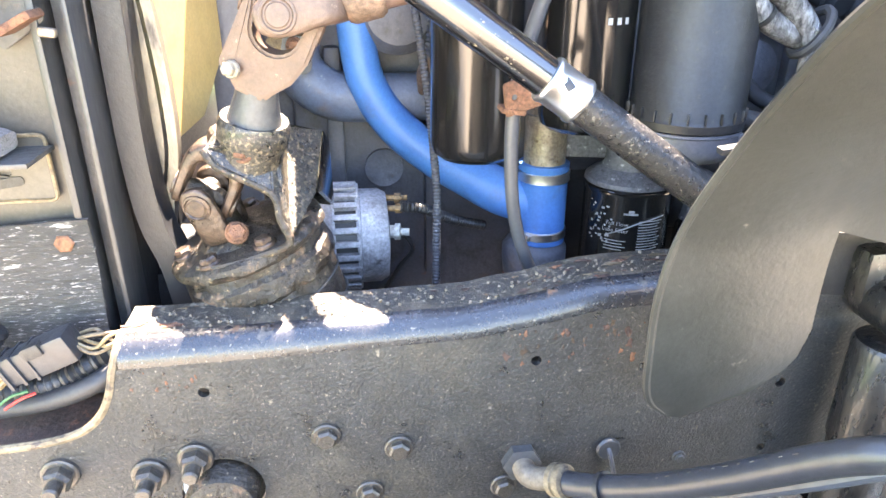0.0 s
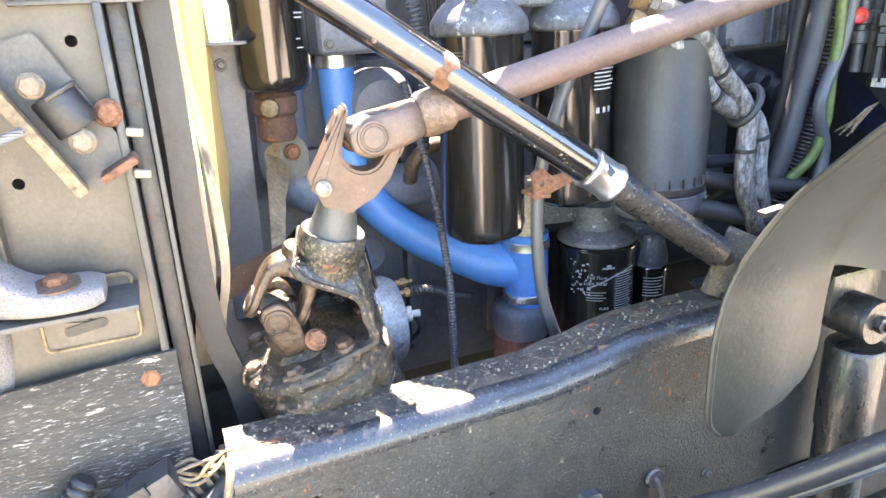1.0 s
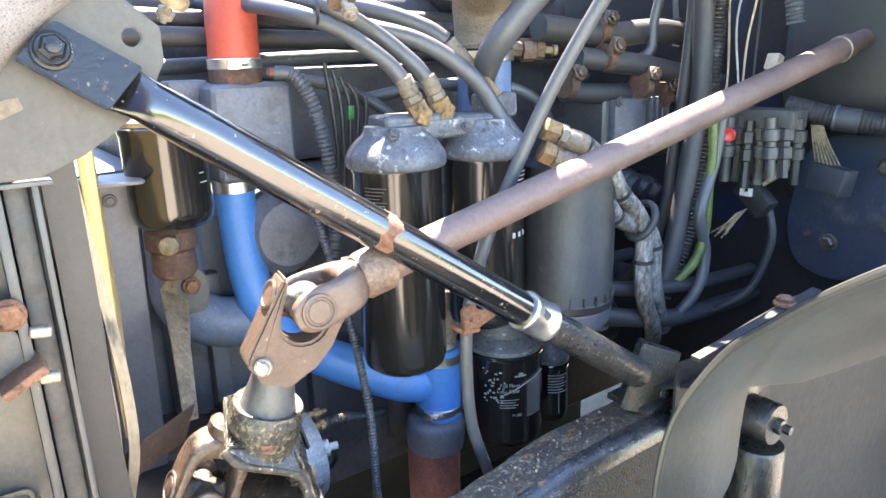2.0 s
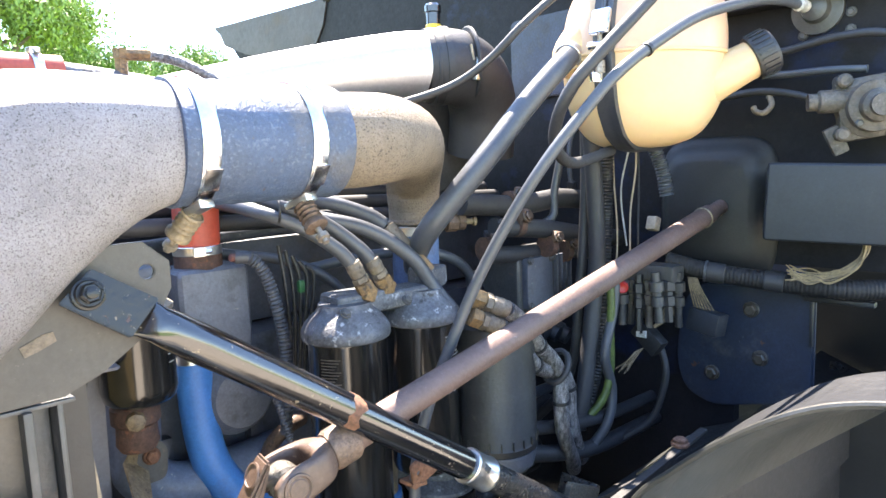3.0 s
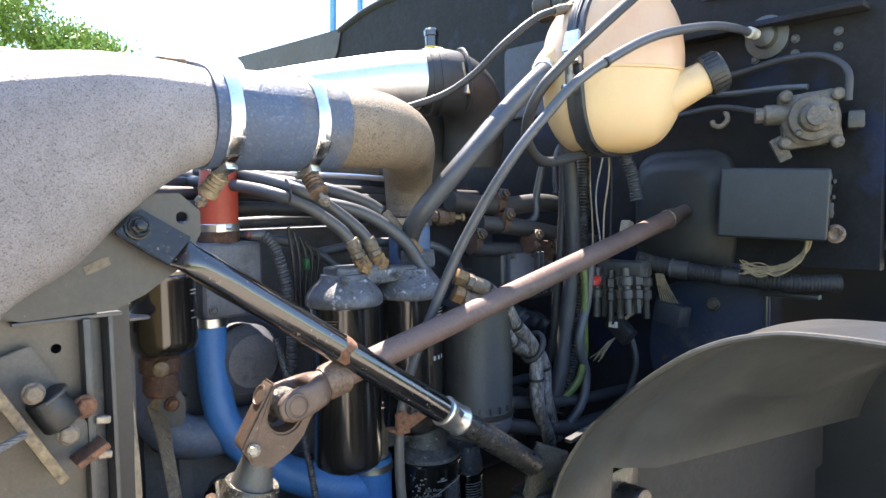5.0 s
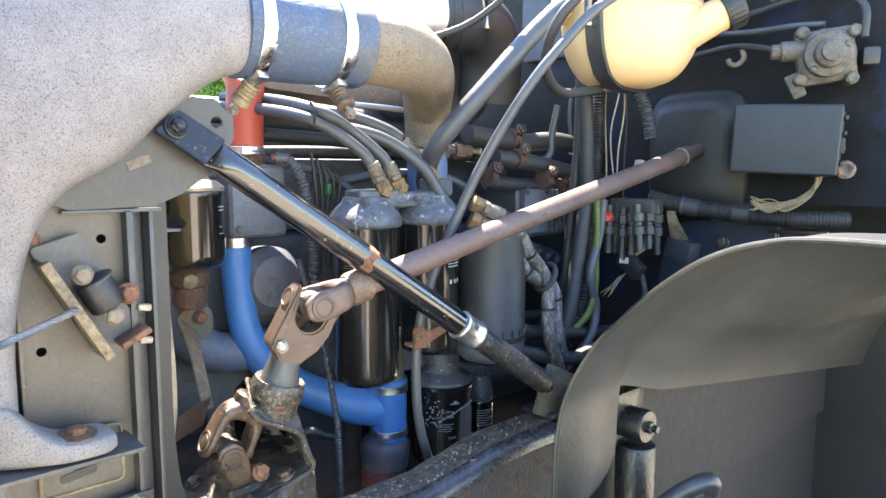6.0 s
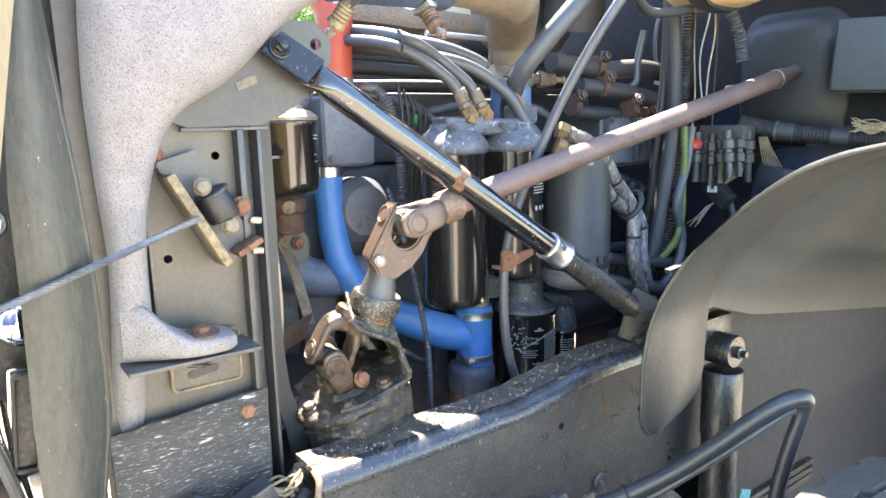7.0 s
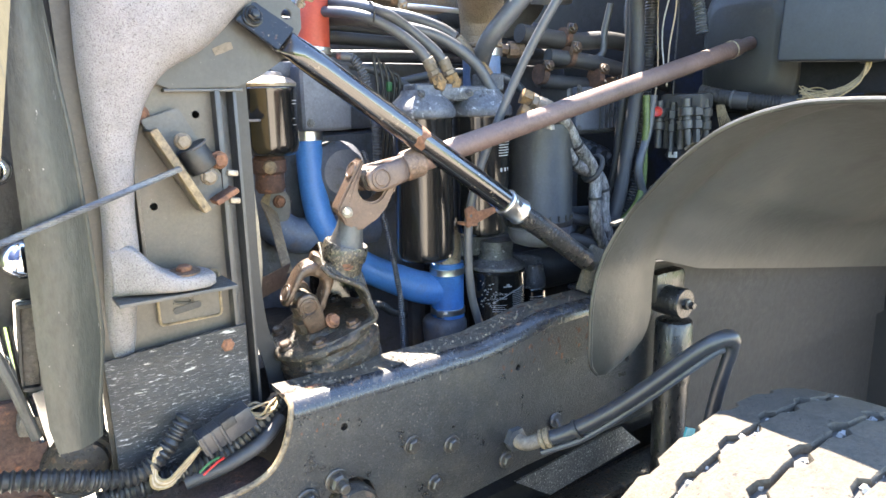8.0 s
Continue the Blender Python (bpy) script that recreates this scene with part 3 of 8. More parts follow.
def band(m, r, width, mat_parent, label="bright steel hose clamp", screw=0.0, thick=0.0015, mat="steel_band"):
    """A worm-drive hose clamp round the z axis of m; screw: the angle of its screw housing."""
    bm = lathe([(r, -width / 2), (r + thick, -width / 2), (r + thick * 1.6, -width / 2 + 0.001), (r + thick * 1.2, 0), (r + thick * 1.6, width / 2 - 0.001), (r + thick, width / 2), (r, width / 2)], m, 32)
    ob = part("clamp_band", bm, mat, mat_parent, label)
    at = m @ pose(0, 0, 0, 0, 0, screw) @ Matrix.Translation((r + 0.005, 0, 0))
    bm = block((0.009, 0.018, width * 1.05), at, 0.002)
    lathe([(0.0045, 0.009), (0.0045, 0.018), (0.003, 0.019), (0, 0.019)], at @ pose(0, 0, 0, -90, 0, 0), 6, bm)
    part("clamp_screw", bm, mat, ob)
    return ob


def bars(parent, m, rows, mat="label_grey", depth=0.0006, name="print_bar"):
    """Unreadable print as plain raised bars: rows of (x, y, width, height) in the plane of m."""
    bm = bmesh.new()
    for x, y, w, h in rows:
        block((w, h, depth), m @ Matrix.Translation((x + w / 2, y, 0)), 0, bm)
    return part(name, bm, mat, parent, "worn pale printed marks")


def wrap_bars(parent, at, r, rows, mat="label_grey", name="printed_label"):
    """Unreadable print on an upright can: rows of (angle from, angle to, z, height), degrees."""
    bm = bmesh.new()
    for a0, a1, z, h in rows:
        n = max(1, int(abs(a1 - a0) / 5))
        vs = []
        for k in range(n + 1):
            a = radians(a0 + (a1 - a0) * k / n)
            vs.append([bm.verts.new((at[0] + (r + 0.0005) * math.cos(a), at[1] + (r + 0.0005) * math.sin(a), z + s * h / 2)) for s in (-1, 1)])
        for p, q in zip(vs, vs[1:]):
            bm.faces.new((p[0], q[0], q[1], p[1]))
    return tagged(part(name, bm, mat, parent, "rows of tiny worn white print"), "rows of tiny worn white print", kind="stuff")


# ---- ground, backdrop ----
GROUND = -0.07


def build_ground():
    bm = bmesh.new()
    xs = [-400, -60, -20, -8, -4, -2, -1, 0, 1, 2, 4, 8, 20, 60, 400]
    grid = [[bm.verts.new((x, y, GROUND + (0.02 * noise.noise(Vector((x * 0.4, y * 0.4, 0))) if abs(x) < 30 and abs(y) < 30 else 0))) for y in xs] for x in xs]
    skin(bm, grid, closed=False)
    me = finish(bm, "ground", "ground")
    me.materials.append(M["grass"])
    for f in me.polygons:
        if f.center.x < -3.9 or f.center.y > 4.1 or f.center.x > 8:
            f.material_index = 1
    tagged(new("ground", me), "dusty gravel yard running into bright mown grass", "ground", kind="structure")


def build_tree(name, at, height, spread, seed, leaf, label):
    rnd = random.Random(seed)
    tree = thing(name, at, label, "tree", "trees beyond the yard")
    base = Vector(at)
    bm = tube([(*base, 0.22 * height / 8), (*(base + Vector((0.1, 0, height * 0.25))), 0.17 * height / 8), (*(base + Vector((0.0, 0.1, height * 0.55))), 0.08 * height / 8)], 0.1, 9, 4)
    tips = []
    for k in range(9):
        a = k * 2.4 + rnd.random()
        z0 = height * (0.25 + 0.3 * rnd.random())
        tip = base + Vector((math.cos(a) * spread * (0.4 + 0.45 * rnd.random()), math.sin(a) * spread * (0.4 + 0.45 * rnd.random()), height * (0.5 + 0.42 * rnd.random())))
        tube([(*(base + Vector((0, 0, z0))), 0.07 * height / 8), (*((base + tip) / 2 + Vector((0, 0, z0 / 2 + 0.3))), 0.045 * height / 8), (*tip, 0.015)], 0.05, 6, 4, bm)
        tips.append(tip)
    part("trunk", bm, "bark", tree)
    bm = bmesh.new()
    clumps = [(base + Vector((0, 0, height * 0.82)), spread * 0.5)] + [(t, spread * (0.28 + 0.2 * rnd.random())) for t in tips]
    for c, r in clumps:
        for k in range(4600):
            d = Vector((rnd.gauss(0, 1), rnd.gauss(0, 1), rnd.gauss(0, 0.75)))
            d = d.normalized() * r * (rnd.random() ** 0.4) if d.length else d
            d.z *= 0.75
            d *= 0.75 + 0.5 * noise.noise((c + d) * 1.3) + 0.25 * rnd.random()
            p = c + d
            s = (0.026 + 0.050 * rnd.random()) * (1.0 if base.y < 25 else 1.5)
            m = Matrix.Translation(p) @ Euler((rnd.random() * 6, rnd.random() * 6, rnd.random() * 6)).to_matrix().to_4x4()
            vs = [bm.verts.new(m @ Vector(v)) for v in ((-s, 0, 0), (0, -s * 0.45, s * 0.15), (s, 0, 0), (0, s * 0.45, s * 0.15))]
            bm.faces.new(vs)
    part("crown", bm, leaf, tree)


build_ground()


# ---- chassis rail ----
WEB_Y = 0.845


def rail_top(x):
    return float(np.interp(x, [-0.3, -0.1, 0.08, 0.16, 0.22, 0.30, 1.7], [0.969, 0.970, 0.973, 0.985, 0.997, 1.0, 1.0]))


def build_rail():
    rail = thing("chassis_rail", (0, WEB_Y, 0.7), "black painted steel truck frame rail with chipped rusty upper edge", "truck frame")
    bend = 0.027
    tops = [-0.289, -0.2, -0.1, 0.0, 0.08, 0.12, 0.16, 0.19, 0.22, 0.26, 0.30, 0.6, 1.0, 1.7]
    outline = [(-0.95, 0.66), (-0.95, 0.850), (-0.46, 0.853), (-0.40, 0.855), (-0.362, 0.860), (-0.335, 0.870), (-0.316, 0.888), (-0.304, 0.912), (-0.296, 0.94)]
    outline += [(x, rail_top(x) - bend) for x in tops] + [(1.7, 0.705), (0.2, 0.705), (-0.2, 0.68)]
    holes = [arc_points(-0.206, 0.770, 0.046, 24)[::-1], arc_points(-0.21, 0.906, 0.0062, 12)[::-1], arc_points(0.152, 0.911, 0.0062, 12)[::-1],
             arc_points(0.250, 0.775, 0.011, 12)[::-1], arc_points(0.464, 0.85, 0.007, 10)[::-1], arc_points(0.458, 0.751, 0.006, 10)[::-1], arc_points(0.36, 0.885, 0.006, 10)[::-1]]
    part("web", plate(outline, 0.009, upright(0, WEB_Y, 0), holes), "rail_paint", rail)
    # rounded upper edge and the flange that turns in towards the engine
    bm = bmesh.new()
    rings = []
    xs = sorted(set([round(-0.289 + 0.02 * k, 3) for k in range(40)] + tops))
    turned = []
    edge_bm = bmesh.new()
    for x in xs:
        t = rail_top(x) + 0.0012 * noise.noise(Vector((x * 30, 0, 0)))
        arc = [(WEB_Y + bend - bend * math.cos(a), t - bend + bend * math.sin(a)) for a in (math.pi / 2 * k / 9 for k in range(10))]
        inside = [(WEB_Y + bend - (bend - 0.009) * math.cos(a), t - bend + (bend - 0.009) * math.sin(a)) for a in (math.pi / 2 * k / 5 for k in range(5, -1, -1))]
        turned.append([edge_bm.verts.new((x, y, z)) for y, z in arc + inside])
        inner = 0.93 + 0.003 * noise.noise(Vector((x * 18, 3, 0)))
        sec = [(WEB_Y + bend, t), (0.90, t), (inner, t), (inner, t - 0.009), (WEB_Y + bend, t - 0.009)]
        rings.append([bm.verts.new((x, y, z)) for y, z in sec])
    skin(bm, rings)
    skin(edge_bm, turned)
    part("upper_bend", edge_bm, "rail_bend", rail, "glossy rounded upper edge")
    part("upper_flange", bm, "rail_worn", rail, "worn flange with scraped paint and orange rust")
    # scabs of rust along the upper edge
    rnd = random.Random(4)
    scabs = [(-0.278, 0.885, 0.008), (-0.243, 0.880, 0.009), (0.225, 0.915, 0.008), (0.252, 0.900, 0.007), (0.30, 0.90, 0.006), (0.19, 0.915, 0.006)]
    scabs += [(0.13 + 0.21 * rnd.random(), 0.868 + 0.05 * rnd.random(), 0.0012 + 0.0050 * rnd.random() ** 2) for k in range(60)]
    scabs += [(-0.27 + 0.40 * rnd.random(), 0.905 + 0.02 * rnd.random(), 0.002 + 0.0025 * rnd.random()) for k in range(12)]
    for x, y, r in scabs:
        bm = bmesh.new()
        ring = []
        for k in range(11):
            a = 2 * math.pi * k / 11
            q = r * (0.3 + 1.0 * rnd.random())
            px, py = x + 1.7 * q * math.cos(a), min(y + q * math.sin(a) * 0.7, 0.925)
            ring.append(bm.verts.new((px, py, rail_top(px) + 0.0013)))
        mid = bm.verts.new((x, y, rail_top(x) + 0.0019))
        for k in range(11):
            bm.faces.new((ring[k], ring[(k + 1) % 11], mid))
        part("rust_scab", bm, ("orange_rust", "brown_rust", "bracket_tan", "brown_rust")[len(rail.children) % 4], rail, "flaking rust")
    flakes = [(0.10 + 0.24 * rnd.random(), 0.955 - 0.055 * rnd.random() ** 1.5, 0.0015 + 0.0055 * rnd.random() ** 2) for k in range(46)]
    flakes += [(-0.285 + 0.07 * rnd.random(), 0.90 + 0.04 * rnd.random(), 0.001 + 0.0025 * rnd.random()) for k in range(14)]
    for x, z, r in flakes:
        bm = bmesh.new()
        z = min(z, rail_top(x) - bend - 0.006)
        ring = [bm.verts.new((x + 0.8 * q * math.cos(a), WEB_Y - 0.0005, z + 1.2 * q * math.sin(a))) for a, q in ((2 * math.pi * k / 9, r * (0.3 + 1.0 * rnd.random())) for k in range(9))]
        mid = bm.verts.new((x, WEB_Y - 0.0013, z))
        for k in range(9):
            bm.faces.new((ring[k], mid, ring[(k + 1) % 9]))
        part("rust_flake", bm, ("brown_rust", "oily_rust", "orange_rust")[len(rail.children) % 3], rail, "flaking rust")
    bm = bmesh.new()
    for k in range(420):
        x, y = -0.28 + 0.80 * rnd.random(), 0.872 + 0.052 * rnd.random()
        q = 0.0004 + 0.0014 * rnd.random() ** 3
        bmesh.ops.create_cube(bm, size=2 * q, matrix=pose(x, y, rail_top(x) + 0.6 * q, 90 * rnd.random(), 90 * rnd.random(), 90 * rnd.random()))
    tagged(part("dirt", bm, "fitting_tan", rail, "dry crumbs of dirt lying on the flange"), kind="stuff")
    for x, z, me in ((-0.087, 0.835, BOLT_GREASY), (-0.006, 0.809, BOLT_GREASY), (-0.042, 0.747, BOLT_GREASY), (0.346, 0.750, BOLT_SMALL),
                     (-0.280, 0.806, NUT_STUD), (-0.230, 0.822, NUT_STUD), (-0.370, 0.818, NUT_STUD), (0.59, 0.80, BOLT_GREASY), (0.12, 0.735, BOLT_GREASY)):
        shared("bolt", me, rail, toward((x, WEB_Y, z), TO_CAM, 13))
    # spring pin in the large hole
    bm = lathe([(0.040, 0), (0.041, 0.035), (0.036, 0.044), (0.020, 0.047), (0.014, 0.041), (0, 0.041)], toward((-0.206, WEB_Y + 0.02, 0.768), TO_CAM), 28)
    part("spring_pin", bm, "greasy_black", rail, "greasy round pin head")
    part("cut_edge", tube([(-0.46, WEB_Y + 0.003, 0.853), (-0.40, WEB_Y + 0.003, 0.855), (-0.362, WEB_Y + 0.003, 0.860), (-0.335, WEB_Y + 0.003, 0.870), (-0.316, WEB_Y + 0.003, 0.888), (-0.304, WEB_Y + 0.003, 0.912), (-0.296, WEB_Y + 0.003, 0.94), (-0.290, WEB_Y + 0.010, 0.960), (-0.289, WEB_Y + 0.027, 0.9675)], 0.0048, 8, 4), "bracket_tan", rail, "torch-cut edge with bare rust")
    # lower flange
    part("lower_flange", block((1.9, 0.085, 0.009), Matrix.Translation((0.75, 0.896, 0.70)), 0.003), "rail_paint", rail)
    # cross-member nose in front of the cut-away
    part("front_gusset", plate(rounded([(-0.95, 0.0), (-0.30, 0.0), (-0.31, 0.10), (-0.95, 0.10)], 0.02), 0.085, Matrix(((1, 0, 0, 0), (0, 1, 0, 0.855), (0, 0, -1, 0.846), (0, 0, 0, 1)))), "brown_rust", rail)
    return rail


build_rail()


def build_gear():
    gear = thing("steering_gear", (-0.14, 0.99, 0.80), "greasy black steering gearbox with bolted round cover behind the rail", "steering gear")
    axis = Vector((-0.31, -0.03, 0.95)).normalized()
    top = Vector((-0.170, 0.997, 1.024))
    m = toward(top, axis)

    def rough(bm, depth):
        """Uneven crust of grease on a turned body."""
        for v in bm.verts:
            p = v.co
            v.co += (p - top).normalized() * depth * (noise.noise(p * 38) + 0.7 * noise.noise(p * 95))
        return bm

    body = [(0.058, -0.30), (0.070, -0.26), (0.080, -0.20), (0.083, -0.16), (0.084, -0.12), (0.085, -0.085), (0.085, -0.060), (0.091, -0.054), (0.092, -0.044), (0.091, -0.032), (0.085, -0.027), (0.085, -0.016)]
    part("housing", rough(lathe(body, m, 72), 0.004), "greasy_black", gear)
    part("cover", rough(lathe([(0.086, -0.017), (0.093, -0.012), (0.094, -0.006), (0.092, -0.001), (0.086, 0.003), (0.070, 0.005), (0.058, 0.006), (0.050, 0.012), (0.034, 0.014), (0, 0.014)], m, 72), 0.003), "greasy_black", gear, "oily round cover crusted with dirt")
    for z, r in ((-0.092, 0.0855), (-0.128, 0.0848)):
        seam = m @ pose(0, 0, z, 9, -6, 0)
        part("seam_line", lathe([(r, -0.0015), (r + 0.003, -0.001), (r + 0.003, 0.001), (r, 0.0015)], seam, 48), "dark_steel", gear, "raised casting seam")
    for k in range(7):
        a = 0.35 + k * 2 * math.pi / 7
        shared("cover_bolt", BOLT_OILY, gear, m @ Matrix.Translation((0.074 * math.cos(a), 0.074 * math.sin(a), 0.003)), "rusty hexagon bolt")
    part("input_stub", lathe([(0.026, 0.0), (0.026, 0.03), (0.019, 0.034), (0.019, 0.06), (0, 0.06)], toward(top + Vector((-0.02, -0.01, 0.0)), Vector((-0.35, -0.15, 0.9))), 24), "greasy_black", gear)
    return gear


build_gear()


def folded(quads, t):
    """A folded sheet from its faces, given thickness and softened edges."""
    bm = bmesh.new()
    table = {}
    for q in quads:
        for p in q:
            if p not in table:
                table[p] = bm.verts.new(p)
        bm.faces.new([table[p] for p in q])
    bmesh.ops.recalc_face_normals(bm, faces=bm.faces)
    bmesh.ops.solidify(bm, geom=bm.faces[:], thickness=t)
    bmesh.ops.bevel(bm, geom=[e for e in bm.edges if len(e.link_faces) == 2 and e.calc_face_angle(0) > 0.6], offset=t * 0.35, segments=2, affect="EDGES")
    return bm


def loft(sections, n=6, seg=32, power=2.3):
    """A body through oval sections: (centre, half axis, half axis)."""
    bm = bmesh.new()
    rows = smooth_path([(*c, *u, *v) for c, u, v in sections], n)
    rings = []
    for r in rows:
        c, u, v = Vector(r[:3]), Vector(r[3:6]), Vector(r[6:9])
        ring = []
        for k in range(seg):
            a = 2 * math.pi * k / seg
            ca, sa = math.cos(a), math.sin(a)
            ca, sa = (math.copysign(abs(q) ** (2 / power), q) for q in (ca, sa))
            ring.append(bm.verts.new(c + u * ca + v * sa))
        rings.append(ring)
    skin(bm, rings)
    return bm


def clevis(c, way, ax, s, mat, joint):
    """A flat-sided yoke cut from thick plate: straight outer edges, a shallow round gap under the cross, a short neck."""
    gap = [(0.0215 * math.cos(a), 0.0140 + 0.0210 * math.sin(a)) for a in (math.pi * k / 10 for k in range(11))]
    outline = [(0.0290, -0.020), (0.0325, -0.020), (0.0340, -0.012), (0.0385, 0.058), (0.0370, 0.066), (0.0250, 0.072), (0.0160, 0.080), (-0.0110, 0.080), (-0.0170, 0.070),
               (-0.0290, 0.054), (-0.0365, 0.030), (-0.0370, -0.012), (-0.0345, -0.019), (-0.0300, -0.020), (-0.0275, -0.014)] + gap[::-1] + [(0.0265, -0.014)]
    other = ax.cross(way).normalized()
    m = Matrix.Identity(4)
    for i, v in enumerate((ax, way, other)):
        m.col[i][:3] = v
    m.translation = c
    part("clevis", plate([(x * s, z * s) for x, z in outline], 0.030 * s, m @ Matrix.Translation((0, 0, -0.015 * s)), bevel=0.003 * s), mat, joint, "thick flat-sided yoke with a round gap")
    part("cross_hub", lathe([(0, -0.018 * s), (0.012 * s, -0.017 * s), (0.0185 * s, -0.010 * s), (0.0195 * s, 0), (0.0185 * s, 0.010 * s), (0.012 * s, 0.017 * s), (0, 0.018 * s)], m, 18), "greasy_black", joint, "greasy hub of the cross")
    for sign in (1, -1):
        part("bearing_cap", lathe([(0.0135 * s, 0), (0.0135 * s, 0.0022 * s), (0.0115 * s, 0.0026 * s), (0.0105 * s, 0.0014 * s), (0, 0.0014 * s)], toward(c + sign * ax * 0.0355 * s, sign * ax), 24), mat, joint, "round pressed-in bearing cap")


def fork(c, way, ax, s, mat, joint, stout=1.0, reach=1.0):
    """One forged yoke: two rounded ears along ax at c, drawn together towards way; stout: how much thicker its arms are."""
    other = way.cross(ax).normalized()
    half = [(0.0285, -0.0215, 0.004, 0.005), (0.0288, -0.0190, 0.006, 0.0115), (0.0290, -0.010, 0.0066, 0.0175), (0.0290, 0.002, 0.0068, 0.0195),
            (0.0290, 0.018, 0.0068, 0.0195), (0.0280, 0.034, 0.0080, 0.0185), (0.0235, 0.047, 0.0105, 0.0185), (0.0135, 0.0560, 0.0135, 0.0190), (0.0, 0.0590, 0.0150, 0.0195)]
    half = [(a + 0.0066 * (stout - 1) * min(1.0, a / 0.02), w * (reach if w > 0 else 1), t * stout, h * (0.6 + 0.4 * stout)) for a, w, t, h in half]
    pts = half + [(-a, w, t, h) for a, w, t, h in half[-2::-1]]
    secs = []
    for i, (a, w, t, h) in enumerate(pts):
        p, q = pts[max(i - 1, 0)], pts[min(i + 1, len(pts) - 1)]
        da, dw = q[0] - p[0], q[1] - p[1]
        n = math.hypot(da, dw)
        u = (ax * (dw / n) - way * (da / n)) * t * s
        secs.append((tuple(c + (ax * a + way * w) * s), tuple(u), tuple(other * h * s)))
    part("yoke", loft(secs, 5, 20, 3.4), mat, joint)
    part("yoke_neck", lathe([(0.0195 * s, (0.050 * reach) * s), (0.0195 * s, 0.068 * s), (0.0215 * s, 0.071 * s), (0.0215 * s, 0.080 * s), (0.0185 * s, 0.084 * s)], toward(c, way), 26), mat, joint)
    for sign in (1, -1):
        cap_m = toward(c + sign * ax * (0.031 + 0.013 * (stout - 1)) * s, sign * ax)
        part("bearing_cap", lathe([(0.0160 * s, 0), (0.0165 * s, 0.0040 * s), (0.0160 * s, 0.0062 * s), (0.0138 * s, 0.0066 * s), (0.0125 * s, 0.0050 * s), (0.0110 * s, 0.0052 * s), (0.0100 * s, 0.0062 * s), (0, 0.0066 * s)], cap_m, 28), mat, joint, "round pressed-in bearing cap")


def build_joint(name, c, up, down, side, mat, label, size=1.0, stout=1.2, flat=False, reach=1.0):
    """A universal joint at c: a yoke towards up with ears along side, a yoke towards down with ears across, a cross and bearing caps."""
    c, up, down, side = (Vector(v) for v in (c, up, down, side))
    up, down = up.normalized(), down.normalized()
    side = (side - up * side.dot(up)).normalized()
    across = down.cross(side).normalized()
    joint = thing(name, tuple(c), label, "universal joint")
    s = size
    fork(c, up, side, s, mat, joint, 1.0, reach)
    if flat:
        clevis(c, down, across, s, mat, joint)
    else:
        fork(c, down, across, s, mat, joint, stout)
    for ax in (side, across):
        part("cross_arm", lathe([(0.010 * s, -0.024 * s), (0.0125 * s, -0.017 * s), (0.0135 * s, -0.010 * s), (0.0135 * s, 0.010 * s), (0.0125 * s, 0.017 * s), (0.010 * s, 0.024 * s)], toward(c, ax), 16), "greasy_black", joint)
    return joint


SHAFT_A, SHAFT_B = Vector((-0.098, 0.922, 1.277)), Vector((0.86, 0.868, 1.506))
SHAFT_D = (SHAFT_B - SHAFT_A).normalized()
LOW = Vector((-0.205, 0.978, 1.082))


